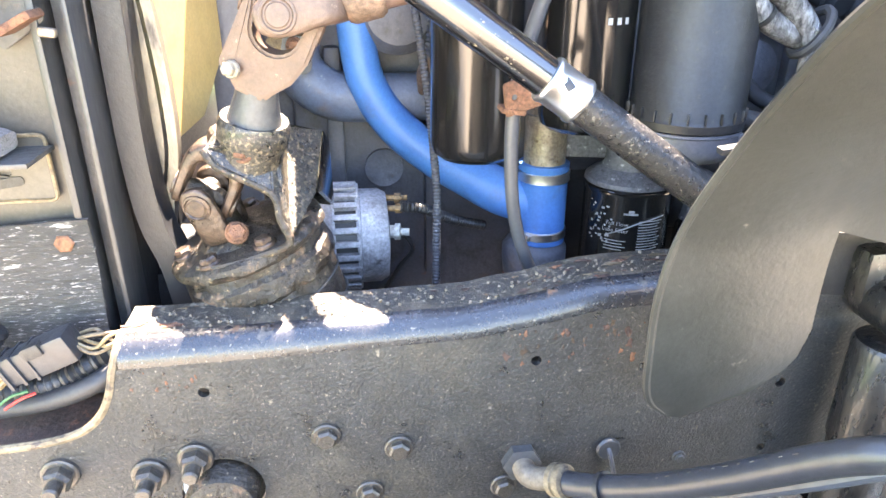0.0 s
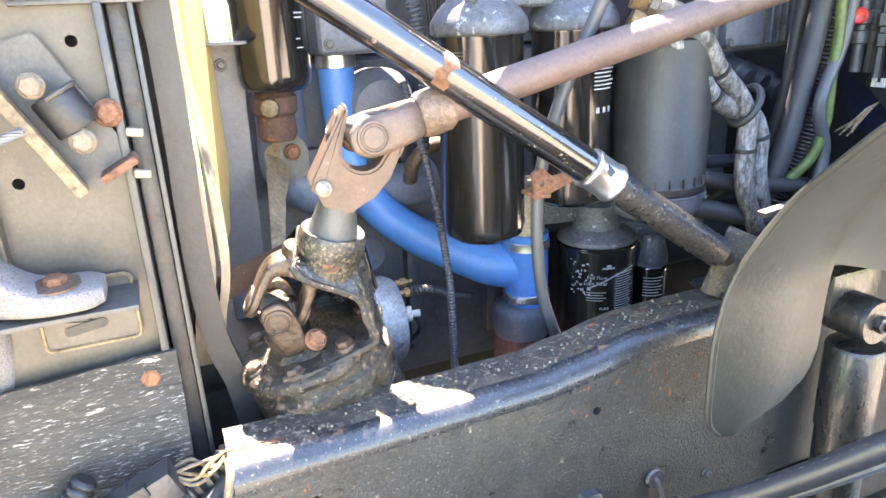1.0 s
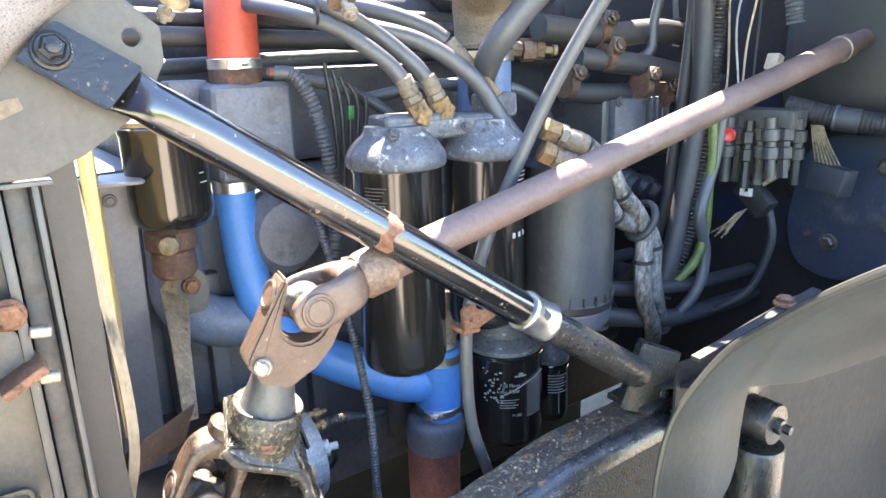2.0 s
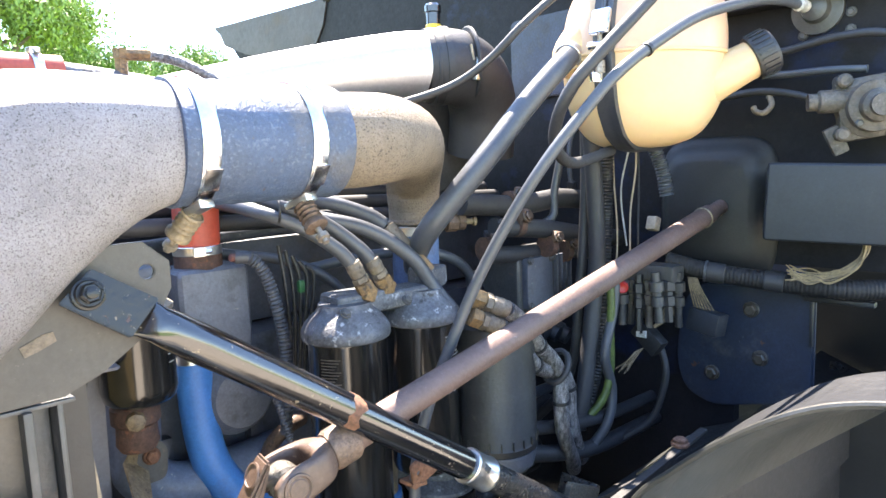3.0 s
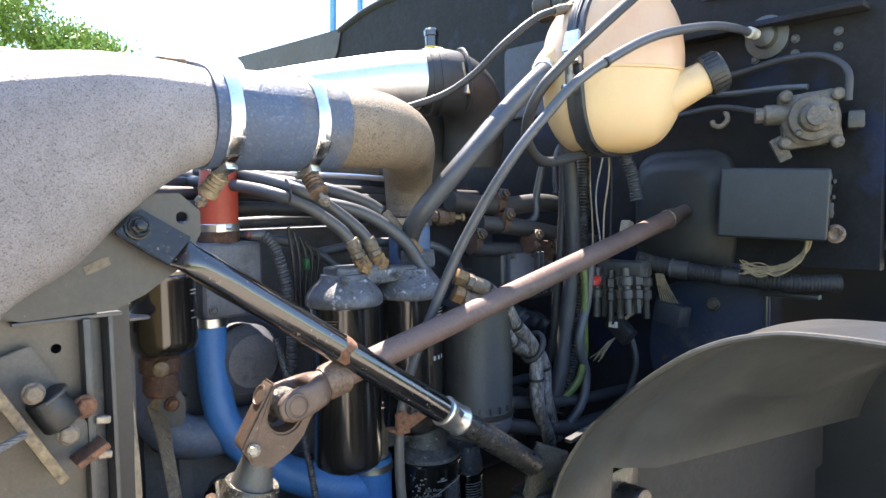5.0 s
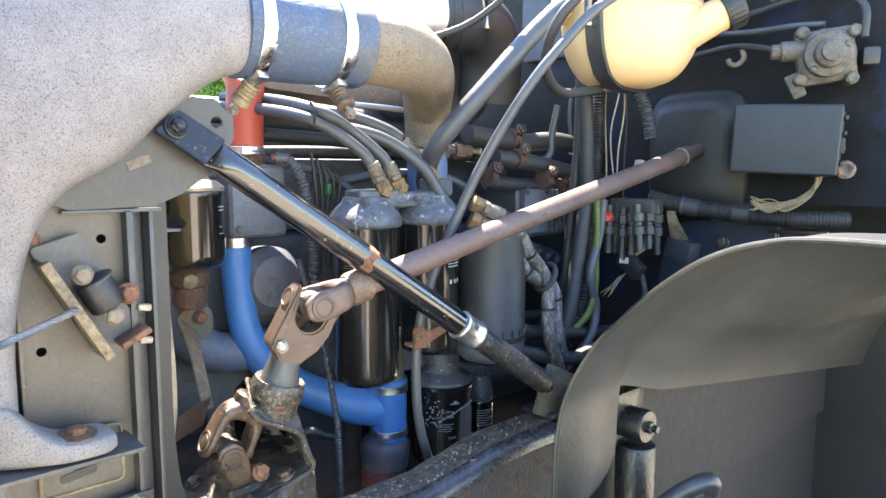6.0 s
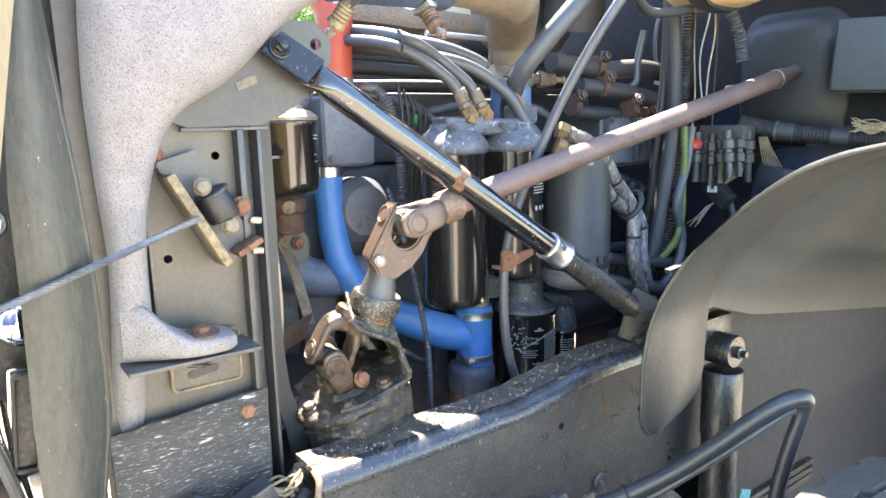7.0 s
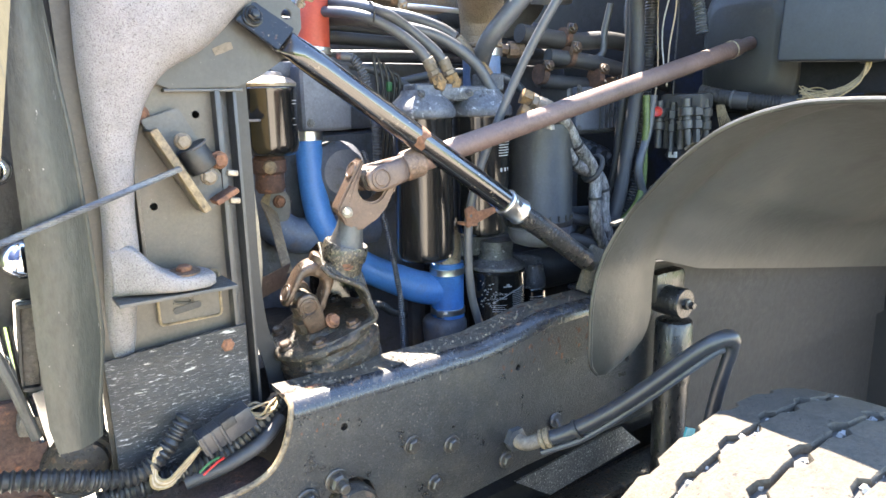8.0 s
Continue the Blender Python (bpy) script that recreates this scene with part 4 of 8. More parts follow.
def build_steering():
    joint = build_joint("upper_universal_joint", SHAFT_A, SHAFT_D, Vector((-0.42, 0.10, -0.90)), (0.05, -1, 0.1), "yoke_brown", "rusty forged universal joint on the steering shaft", 1.06, flat=True, reach=0.78)
    shared("pinch_bolt", BOLT_PINCH, joint, toward((-0.150, 0.912, 1.228), (-0.45, -0.85, 0.2)), "bright worn pinch bolt")
    joint2 = build_joint("lower_universal_joint", LOW, Vector((0.35, 0.1, -0.9)), Vector((0.42, -0.12, 0.85)), (-0.28, -0.93, 0.15), "oily_rust", "oily rusty universal joint above the steering gear", 0.95, 1.0)
    shared("pinch_bolt", BOLT_RUST, joint2, toward((-0.172, 0.945, 1.045), (0.2, -0.8, 0.5)))
    shaft = thing("steering_shaft", tuple(SHAFT_A), "long straight steering shaft in faded reddish brown paint", "steering shaft")
    m = toward(SHAFT_A, SHAFT_D)
    part("collar", lathe([(0.0225, 0.060), (0.0255, 0.066), (0.0255, 0.092), (0.0215, 0.098)], m, 26), "rusty_steel", shaft, "rusty weld collar")
    part("tube", lathe([(0.0180, 0.06), (0.0192, 0.10), (0.0192, 0.97), (0.0150, 0.985), (0.0150, 1.02)], m, 28), "shaft_paint", shaft)
    # intermediate support: collar, conical seal and folded guard
    sup = thing("steering_support", (-0.14, 0.95, 1.04), "glossy black folded steel guard round the steering joint", "steering bracket")
    down = Vector((-0.20, 0.16, -0.95)).normalized()
    seal = Vector((-0.128, 0.935, 1.222))
    part("conical_seal", lathe([(0.0175, 0.0), (0.0195, 0.006), (0.0225, 0.028), (0.0275, 0.050), (0.0300, 0.060)], toward(seal, down), 28), "dark_steel", sup, "grey conical dust seal")
    part("collar_ring", lathe([(0.029, 0.052), (0.035, 0.050), (0.0375, 0.056), (0.0375, 0.074), (0.034, 0.080), (0.034, 0.10)], toward(seal, down), 32), "guard_black", sup)

    def sheet(name, quads, t=0.005, mat="black_gloss"):
        return part(name, folded(quads, t), mat, sup)

    a, m1, lf, cf, b = (-0.192, 0.930, 1.145), (-0.177, 0.922, 1.127), (-0.129, 0.935, 1.125), (-0.127, 0.915, 1.100), (-0.111, 0.906, 1.047)
    lm, tl, tr, mr, f = (-0.119, 0.945, 1.126), (-0.114, 1.040, 1.142), (-0.073, 1.070, 1.128), (-0.083, 0.990, 1.073), (-0.172, 0.985, 1.172)
    sheet("roof_plate", [(a, lf, tl), (lf, lm, tl), (a, tl, f)], mat="guard_black")
    sheet("front_lip", [(a, m1, cf, lf), (lf, cf, b, lm)], mat="guard_black")
    sheet("side_plate", [(tl, lm, b), (tl, b, mr), (tl, mr, tr)], mat="guard_black")
    sheet("rear_plate", [(tr, mr, (-0.070, 1.06, 1.03)), (tr, (-0.070, 1.06, 1.03), (-0.15, 1.07, 1.04)), (f, tl, tr), (f, tr, (-0.15, 1.07, 1.04))])
    part("rolled_lip", tube([a, m1, cf, (-0.119, 0.908, 1.072), b, (-0.135, 0.914, 1.032), (-0.185, 0.916, 1.018), (-0.215, 0.93, 1.012)], 0.0045, 10, 5), "greasy_black", sup, "dusty rolled edge of the guard")
    part("corner_bead", tube([tl, lm, (-0.116, 0.925, 1.088), b], 0.0035, 8, 4), "guard_black", sup, "rounded corner of the guard")
    shared("bolt", BOLT_RUST, sup, toward((-0.150, 0.925, 1.142), (-0.35, -0.7, 0.62)))
    # diagonal strut
    strut = thing("support_strut", (0.31, 0.85, 1.0), "glossy black tubular brace with a bright clamp and flattened bolted end", "brace")
    p0, p1 = Vector((-0.226, 0.926, 1.484)), Vector((0.312, 0.868, 1.108))
    sd = (p1 - p0).normalized()
    flat = (p0 - Vector((-0.286, 0.926, 1.521))).normalized()
    thin = Vector((0.02, 1, 0.03))
    thin = (thin - sd * thin.dot(sd)).normalized()
    wide = thin.cross(sd).normalized()
    rows = [(p0 - sd * 0.020 + thin * 0.003, 0.0195, 0.0036), (p0 - sd * 0.008 + thin * 0.003, 0.0200, 0.0042), (p0 - sd * 0.002 + thin * 0.002, 0.0190, 0.0070), (p0 + sd * 0.010, 0.0180, 0.0130), (p0 + sd * 0.026, 0.0195, 0.0190), (p0 + sd * 0.06, 0.0205, 0.0205), (p0 + sd * 0.3, 0.0205, 0.0205), (p0.lerp(p1, 0.765), 0.0205, 0.0205)]
    bm = bmesh.new()
    rings = []
    for c, a, b in rows:
        ring = []
        for k in range(28):
            ang = 2 * math.pi * k / 28
            q = min(1.0, b / a)
            pw = 0.35 + 0.65 * q
            ring.append(bm.verts.new(c + wide * a * math.copysign(abs(math.cos(ang)) ** pw, math.cos(ang)) + thin * b * math.copysign(abs(math.sin(ang)) ** pw, math.sin(ang))))
        rings.append(ring)
    skin(bm, rings)
    part("tube", bm, "black_gloss", strut, angle=50)
    end = plate([(-0.3015, 1.5125), (-0.2710, 1.5400), (-0.2165, 1.5035), (-0.2470, 1.4720)], 0.0075, Matrix.Translation((0, 0.920, 1.5155)) @ Matrix.Rotation(radians(-13), 4, "X") @ Matrix.Translation((0, 0, -1.5155)) @ upright(0, 0, 0), bevel=0.0012)
    part("flat_end", end, "strut_end", strut, "flattened end plate with chipped rusty paint")
    part("bolt_washer", lathe([(0.0145, 0), (0.0145, 0.0020), (0.0135, 0.0026), (0.009, 0.0026)], toward((-0.2775, 0.9195, 1.5175), (0, -0.974, 0.225)), 24), "strut_end", strut)
    shared("bolt", BOLT_STRUT, strut, toward((-0.2775, 0.9170, 1.5180), (0, -0.974, 0.225), 10))
    low_end = toward(p0.lerp(p1, 0.75), sd)
    n = (p1 - p0).length * 0.25 + 0.045
    part("lower_tube", lathe([(0.0203, 0.0), (0.0203, n), (0.017, n + 0.004), (0, n + 0.004)], low_end, 28), "chipped_black", strut, "chipped and dusty lower end")
    mc = toward(p0.lerp(p1, 0.742), sd)
    bm = lathe([(0.0205, -0.022), (0.0238, -0.022), (0.0248, -0.020), (0.0248, -0.017), (0.0234, -0.0145), (0.0234, 0.0145), (0.0248, 0.017), (0.0248, 0.020), (0.0238, 0.022), (0.0205, 0.022)], mc, 32)
    ob = part("clamp", bm, "steel_band", strut, "bright plated pipe clamp")
    part("clamp_slot", block((0.009, 0.013, 0.004), toward(mc.translation + Vector((-0.10, -0.90, 0.42)).normalized() * 0.0228, (-0.10, -0.90, 0.42), 35), 0.001), "black_plastic", ob)
    bm = bmesh.new()
    mp = toward(p0.lerp(p1, 0.385), sd)
    rings = []
    for k in range(9):
        ang = math.pi * (0.35 + 0.95 * k / 8)
        w0, w1 = 0.006 + 0.003 * math.sin(k * 2.3), 0.010 + 0.005 * math.cos(k * 1.7)
        rings.append([bm.verts.new(mp @ Vector((rr * math.cos(ang), rr * math.sin(ang), z))) for rr, z in ((0.0206, -w0), (0.0212, -w0 + 0.001), (0.0212, w1 - 0.001), (0.0206, w1))])
    skin(bm, rings)
    part("rust_patch", bm, "orange_rust", strut, "bare rusty patch on the tube")
    # bolted foot plate that stands on the rail and takes the lower end
    part("foot_bracket", block((0.090, 0.012, 0.098), pose(0.414, 0.889, 1.040, 0, 26, 0), 0.004), "dusty_black", strut, "chipped black foot plate")
    part("foot_web", block((0.012, 0.075, 0.105), pose(0.462, 0.930, 1.016, 0, 26, 0), 0.003), "chipped_black", strut)
    part("foot_base", block((0.120, 0.075, 0.010), pose(0.440, 0.905, 1.0055, 0, 0, 0), 0.003), "chipped_black", strut)
    shared("bolt", BOLT_SMALL, strut, toward((0.436, 0.883, 1.015), TO_CAM))
    part("foot_pin", tube([(0.348, 0.862, 1.082), (0.405, 0.902, 1.050)], 0.013, 16, 2), "chipped_black", strut)
    return shaft


build_steering()


# ---- cooling pack at the front ----
def build_cooling_pack():
    pack = thing("radiator_side", (-0.38, 0.96, 0.86), "grey painted radiator side frame with mounting holes and upright flanges", "radiator")
    holes = [arc_points(-0.426, 1.262, 0.0055, 12)[::-1], arc_points(-0.357, 1.386, 0.0055, 12)[::-1], [(-0.405, 1.128), (-0.380, 1.128), (-0.380, 1.134), (-0.405, 1.134)][::-1]]
    part("side_panel", plate([(-0.52, 0.86), (-0.328, 0.86), (-0.328, 1.60), (-0.52, 1.60)], 0.004, upright(0, 0.958, 0), holes), "grey_paint", pack)
    part("panel_lip", block((0.005, 0.022, 0.24), Matrix.Translation((-0.449, 0.947, 1.30)), 0.0015), "grey_paint", pack)
    # embossed pad below the pipe foot
    part("embossed_pad", plate(rounded([(-0.437, 1.092), (-0.349, 1.092), (-0.349, 1.162), (-0.437, 1.162)], 0.008), 0.008, upright(0, 0.950, 0), [[(-0.415, 1.122), (-0.39, 1.118), (-0.39, 1.124), (-0.415, 1.128)][::-1]], 0.002), "grey_paint", pack)
    rim = rounded([(-0.437, 1.092), (-0.349, 1.092), (-0.349, 1.162), (-0.437, 1.162)], 0.008)
    part("pad_rim", tube([(x, 0.9495, z) for x, z in rim + rim[:1]], 0.0022, 6, 1, straight=True), "bracket_tan", pack, "worn tan outline of the pad")
    part("pad_slot", plate(rounded([(-0.020, -0.005), (0.020, -0.005), (0.020, 0.005), (-0.020, 0.005)], 0.005), 0.001, upright(-0.398, 0.9485, 1.112) @ pose(0, 0, 0, 0, 0, 8)), "black_plastic", pack, "dark slot")
    for name, x0, x1, y, z0, z1, mat in (("flange", -0.334, -0.326, 0.938, 0.85, 1.418, "flange_grey"), ("channel_web", -0.3235, -0.306, 0.972, 0.85, 1.50, "dark_steel"),
                                         ("flange", -0.3055, -0.300, 0.946, 0.85, 1.418, "flange_grey"), ):
        part(name, block((x1 - x0, 0.07, z1 - z0), Matrix.Translation(((x0 + x1) / 2, y + 0.035, (z0 + z1) / 2)), 0.0022), mat, pack)
    def strip(name, line, y, width, depth, mat, label):
        """A curved upright strip: its free edge follows line, its web goes back from there."""
        bm = bmesh.new()
        rings = []
        for x, z in smooth_path(line, 5):
            rings.append([bm.verts.new((x - dx, y + dy, z)) for dx, dy in ((0.0, 0.0), (0.0, depth), (0.003, depth), (0.003, 0.004), (width, 0.004), (width, 0.0))])
        skin(bm, rings)
        part(name, bm, mat, pack, label)

    strip("cheek_sheet", [(-0.236, 0.90), (-0.246, 0.98), (-0.262, 1.04), (-0.268, 1.12), (-0.268, 1.21), (-0.266, 1.29), (-0.266, 1.50)], 0.998, 0.028, 0.05, "splash_outer", "dark curved cheek sheet")
    rim = [(-0.268, 0.99), (-0.262, 1.03), (-0.258, 1.055), (-0.249, 1.09), (-0.244, 1.13), (-0.244, 1.20), (-0.249, 1.283), (-0.256, 1.36), (-0.266, 1.50)]
    strip("shroud_rim", rim, 1.050, 0.011, 0.022, "tank_alloy", "pale curved flange of the fan shroud")
    strip("shroud_flange", [(x - 0.0165, z) for x, z in rim], 1.054, 0.020, 0.022, "tank_alloy", "tan inner flange of the fan shroud")
    for z in (1.262, 1.302):
        part("clip", block((0.016, 0.010, 0.009), pose(-0.319, 0.938, z, 0, 8, 0), 0.003, steps=3), "zinc", pack, "bright polished spring clip")
    # inner face of the fan shroud, turned towards the engine
    part("fan_shroud", plate([(1.06, 1.12), (1.16, 1.13), (1.255, 1.20), (1.255, 1.36), (1.22, 1.50), (1.06, 1.50)], 0.006, Matrix(((0.20, 0, 1, -0.468), (1, 0, -0.20, 0), (0, 1, 0, 0), (0, 0, 0, 1))), bevel=0.001), "cream", pack, "yellowish fan shroud face")
    part("front_baffle", plate([(-0.72, 0.93), (-0.5195, 0.93), (-0.505, 1.40), (-0.44, 1.66), (-0.44, 1.85), (-0.72, 1.85)], 0.006, upright(0, 0.992, 0)), "black_plastic", pack, "dark baffle beside the radiator")
    part("strip_backing", block((0.062, 0.006, 0.66), Matrix.Translation((-0.296, 1.082, 1.19)), 0.001), "black_plastic", pack)
    part("core", block((0.16, 1.5, 0.85), Matrix.Translation((-0.38, 1.76, 1.20)), 0.01), "black_plastic", pack, "dark radiator core")
    bar = thing("upright_bar", (-0.17, 1.22, 0.70), "flat grey upright steel bar with square holes behind the shroud", "bracket")
    shared("bolt", BOLT_SMALL, bar, toward((-0.200, 1.269, 1.34), TO_CAM))
    part("bar", plate([(-0.236, 0.70), (-0.186, 0.70), (-0.170, 1.367), (-0.2305, 1.368)], 0.012, upright(0, 1.27, 0), bevel=0.002), "bar_grey", bar)
    part("top_tab", plate(rounded([(-0.232, 1.205), (-0.168, 1.195), (-0.168, 1.283), (-0.232, 1.283)], 0.012), 0.004, Matrix.Translation((0, 0, 1.368)), bevel=0.001), "bar_grey", bar, "folded top tab")
    br = thing("hose_bracket", (-0.18, 1.22, 1.0), "dirty sheet steel bracket with an eared bolt", "bracket")
    r2, r2l, ml, mr = (-0.172, 1.095, 1.098), (-0.188, 1.100, 1.096), (-0.170, 1.190, 1.165), (-0.146, 1.195, 1.150)
    tl, r1, er, et = (-0.156, 1.275, 1.208), (-0.114, 1.300, 1.182), (-0.106, 1.298, 1.222), (-0.130, 1.285, 1.238)
    part("sheet", folded([(r2, r2l, ml, mr), (mr, ml, tl, r1), (r1, er, et, tl)], 0.003), "bracket_tan", br)
    part("cross_strip", folded([((-0.264, 1.070, 1.062), (-0.190, 1.098, 1.076), (-0.172, 1.104, 1.116), (-0.264, 1.070, 1.098))], 0.003), "yoke_brown", br, "rusty brown strip")
    part("hanger", plate(rounded([(-0.145, 1.22), (-0.11, 1.235), (-0.085, 1.21), (-0.09, 1.16), (-0.13, 1.16)], 0.014), 0.006, upright(0, 1.285, 0), bevel=0.001), "dark_steel", br)
    shared("bolt", BOLT_RUST, br, toward((-0.112, 1.283, 1.203), TO_CAM))
    return pack


build_cooling_pack()


def build_mat():
    mat = thing("rubber_flap", (-0.42, 0.945, 0.86), "black rubber splash flap scuffed with pale scratches", "splash flap")
    bm = bmesh.new()
    nx, nz = 16, 14
    rows = []
    for j in range(nz + 1):
        v = j / nz
        rows.append([bm.verts.new((-0.516 + (0.192 + 0.004 * v) * (i / nx), 0.942 + 0.004 * noise.noise(Vector((i * 0.35, j * 0.3, 1))), 0.855 + (1.061 - 0.855 + 0.014 * i / nx) * v + 0.002 * noise.noise(Vector((i * 0.8, j * 0.2, 5))) * v)) for i in range(nx + 1)])
    skin(bm, rows, closed=False)
    bmesh.ops.recalc_face_normals(bm, faces=bm.faces)
    bmesh.ops.solidify(bm, geom=bm.faces[:], thickness=0.006)
    part("sheet", bm, "mat_rubber", mat)
    shared("bolt", BOLT_RUST, mat, toward((-0.349, 0.944, 1.047), TO_CAM), "rusty round bolt head")
    flap = thing("side_flap", (-0.55, 0.86, 1.0), "curved dark plastic side flap with white scuffs", "splash flap")
    bm = bmesh.new()
    rows = []
    zs = [0.985, 1.02, 1.12, 1.25, 1.36, 1.45, 1.55, 1.66]
    left = [-0.588, -0.594, -0.594, -0.590, -0.588, -0.580, -0.565, -0.55]
    right = [-0.540, -0.537, -0.522, -0.522, -0.527, -0.535, -0.543, -0.54]
    for z, a, b in zip(zs, left, right):
        rows.append([bm.verts.new((a + (b - a) * k / 6, 0.862 - 0.012 * math.sin(math.pi * k / 6) + 0.02 * (k / 6), z)) for k in range(7)])
    skin(bm, rows, closed=False)
    bmesh.ops.recalc_face_normals(bm, faces=bm.faces)
    bmesh.ops.solidify(bm, geom=bm.faces[:], thickness=0.005)
    part("sheet", bm, "flap_plastic", flap)
    part("edge_bead", tube([(b - 0.001, 0.876, z) for b, z in zip(right, zs)], 0.003, 8, 4), "flap_plastic", flap, "rolled edge bead")


build_mat()


# ---- charge air pipe, hump hose and elbow ----
def build_charge_pipe():
    pipe = thing("charge_air_pipe", (-0.42, 0.92, 1.06), "speckled grey cast aluminium charge air pipe with a bolted foot", "air pipe")

    def sec(x0, z0, x1, z1, y, depth):
        c = ((x0 + x1) / 2, y, (z0 + z1) / 2)
        return c, ((x1 - x0) / 2, 0, (z1 - z0) / 2), (0, depth, 0)

    parts = [((-0.150, 0.950, 1.651), (0.001, 0.0, 0.055), (-0.006, 0.055, 0.0)),
             ((-0.186, 0.952, 1.650), (0.003, 0, 0.060), (-0.008, 0.056, 0.0)),
             sec(-0.232, 1.570, -0.242, 1.714, 0.949, 0.060), sec(-0.284, 1.529, -0.332, 1.711, 0.947, 0.062), sec(-0.342, 1.475, -0.437, 1.682, 0.940, 0.063),
             sec(-0.400, 1.442, -0.490, 1.600, 0.930, 0.055), sec(-0.430, 1.400, -0.502, 1.490, 0.934, 0.046), sec(-0.447, 1.340, -0.501, 1.380, 0.938, 0.036),
             sec(-0.455, 1.270, -0.496, 1.275, 0.940, 0.030), sec(-0.456, 1.190, -0.500, 1.190, 0.945, 0.030), sec(-0.464, 1.120, -0.504, 1.120, 0.962, 0.026), sec(-0.470, 1.03, -0.508, 1.03, 0.985, 0.024)]
    part("body", loft(parts), "cast_aluminium", pipe)
    lug = [((-0.495, 0.930, 1.185), (0, 0.012, 0), (0, 0, 0.032)), ((-0.470, 0.924, 1.186), (0, 0.026, 0), (0, 0, 0.034)), ((-0.445, 0.918, 1.172), (0, 0.032, 0), (0, 0, 0.020)), ((-0.420, 0.914, 1.164), (0, 0.034, 0), (0, 0, 0.0125)), ((-0.385, 0.914, 1.163), (0, 0.033, 0), (0, 0, 0.0115)), ((-0.370, 0.916, 1.162), (0, 0.024, 0), (0, 0, 0.0085))]
    part("foot", loft(lug, 4, 28, 4.0), "cast_aluminium", pipe, "cast foot lug resting on a ledge")
    part("foot_washer", lathe([(0.020, 0), (0.021, 0.001), (0.021, 0.003), (0.012, 0.004)], toward((-0.408, 0.905, 1.1745), (0, -0.1, 1)), 22), "rusty_steel", pipe)
    shared("bolt", BOLT_RUST, pipe, toward((-0.408, 0.905, 1.174), (0, -0.1, 1)), "rusty bolt with a wide washer")
    part("ledge", block((0.155, 0.070, 0.005), Matrix.Translation((-0.42, 0.918, 1.148)), 0.001), "dark_steel", pipe, "thin steel mounting ledge")
    # hump hose with its bands
    hose = thing("hump_hose", (-0.05, 0.99, 1.60), "dusty blue rubber coupling hose with ridges", "hose")
    a = Vector((-0.188, 0.953, 1.651))
    d = Vector((0.999, -0.030, 0.0)).normalized()
    m = toward(a, d)
    prof = [(0.055, 0.0), (0.0643, 0.001), (0.0656, 0.005), (0.0645, 0.011), (0.0641, 0.050), (0.0651, 0.054), (0.0641, 0.058), (0.0650, 0.070), (0.0641, 0.074), (0.0649, 0.088), (0.0641, 0.092), (0.0647, 0.106), (0.0640, 0.110), (0.0640, 0.180), (0.0648, 0.184), (0.0640, 0.190), (0.055, 0.191)]
    part("sleeve", lathe(prof, m, 44), "hump_hose", hose)
    for z, hw in ((0.024, 0.0088), (0.144, 0.0090)):
        mb = m @ Matrix.Translation((0, 0, z))
        ob = part("clamp_band", lathe([(0.0635, -hw), (0.0660, -hw), (0.0665, -hw + 0.001), (0.0665, hw - 0.001), (0.0660, hw), (0.0635, hw)], mb, 44), "polished_band", hose, "wide bright T-bolt band")
        # trunnion, bolt and spring under the band
        part("band_lap", block((0.017, 0.0025, 0.026), Matrix.Translation(mb.translation + Vector((0, -0.0555, -0.0375))) @ pose(0, 0, 0, 34, 0, 0), 0.001), "polished_band", ob, "riveted lap of the band")
        centre = mb.translation + Vector((0.0, -0.014, -0.067))
        bolt_way = Vector((-0.22, 0.45, -0.50)).normalized() if z < 0.1 else Vector((0.05, -0.55, -0.60)).normalized()
        part("trunnion", block((0.020, 0.034, 0.008), toward(centre, (0.1, -0.3, -0.9)), 0.0025), "steel_band", ob)
        part("tee_bolt", lathe([(0.0035, -0.02), (0.0035, 0.048), (0.0075, 0.049), (0.0075, 0.055), (0.004, 0.056), (0.004, 0.060), (0, 0.060)], toward(centre, bolt_way), 12), "zinc", ob)
        spring = lathe([(0.0100, 0.008)] + [(0.0112 + 0.0018 * math.sin(k * 2.1), 0.006 + 0.0020 * k) for k in range(14)] + [(0.0138, 0.034), (0.0138, 0.038), (0.010, 0.040), (0, 0.040)], toward(centre, bolt_way), 20)
        part("spring", spring, "rusty_steel" if z > 0.1 else "bracket_tan", ob, "corroded coil spring barrel")
    # tan elbow going down to the engine
    elbow = thing("air_elbow", (0.365, 1.206, 1.50), "tan speckled cast elbow turning down into the engine", "air pipe")
    bend = [(*(a + d * 0.15), 0.055), (0.05, 0.950, 1.653, 0.058), (0.11, 0.980, 1.656, 0.059), (0.175, 1.025, 1.658, 0.058), (0.240, 1.075, 1.655, 0.057), (0.30, 1.13, 1.640, 0.054), (0.350, 1.188, 1.60, 0.050), (0.365, 1.206, 1.55, 0.047), (0.365, 1.206, 1.518, 0.046)]
    part("bend", tube(bend, 0.05, 32, 7), "cast_tan", elbow)
    part("clamp_flange", lathe([(0.045, 0), (0.049, 0.001), (0.050, 0.006), (0.047, 0.009), (0.045, 0.010)], Matrix.Translation((0.365, 1.206, 1.514)), 32), "cast_tan", elbow)
    band(Matrix.Translation((0.365, 1.206, 1.503)), 0.0460, 0.017, elbow)
    blue = thing("blue_riser", (0.365, 1.206, 1.30), "pale blue painted riser pipe under the air elbow", "air pipe")
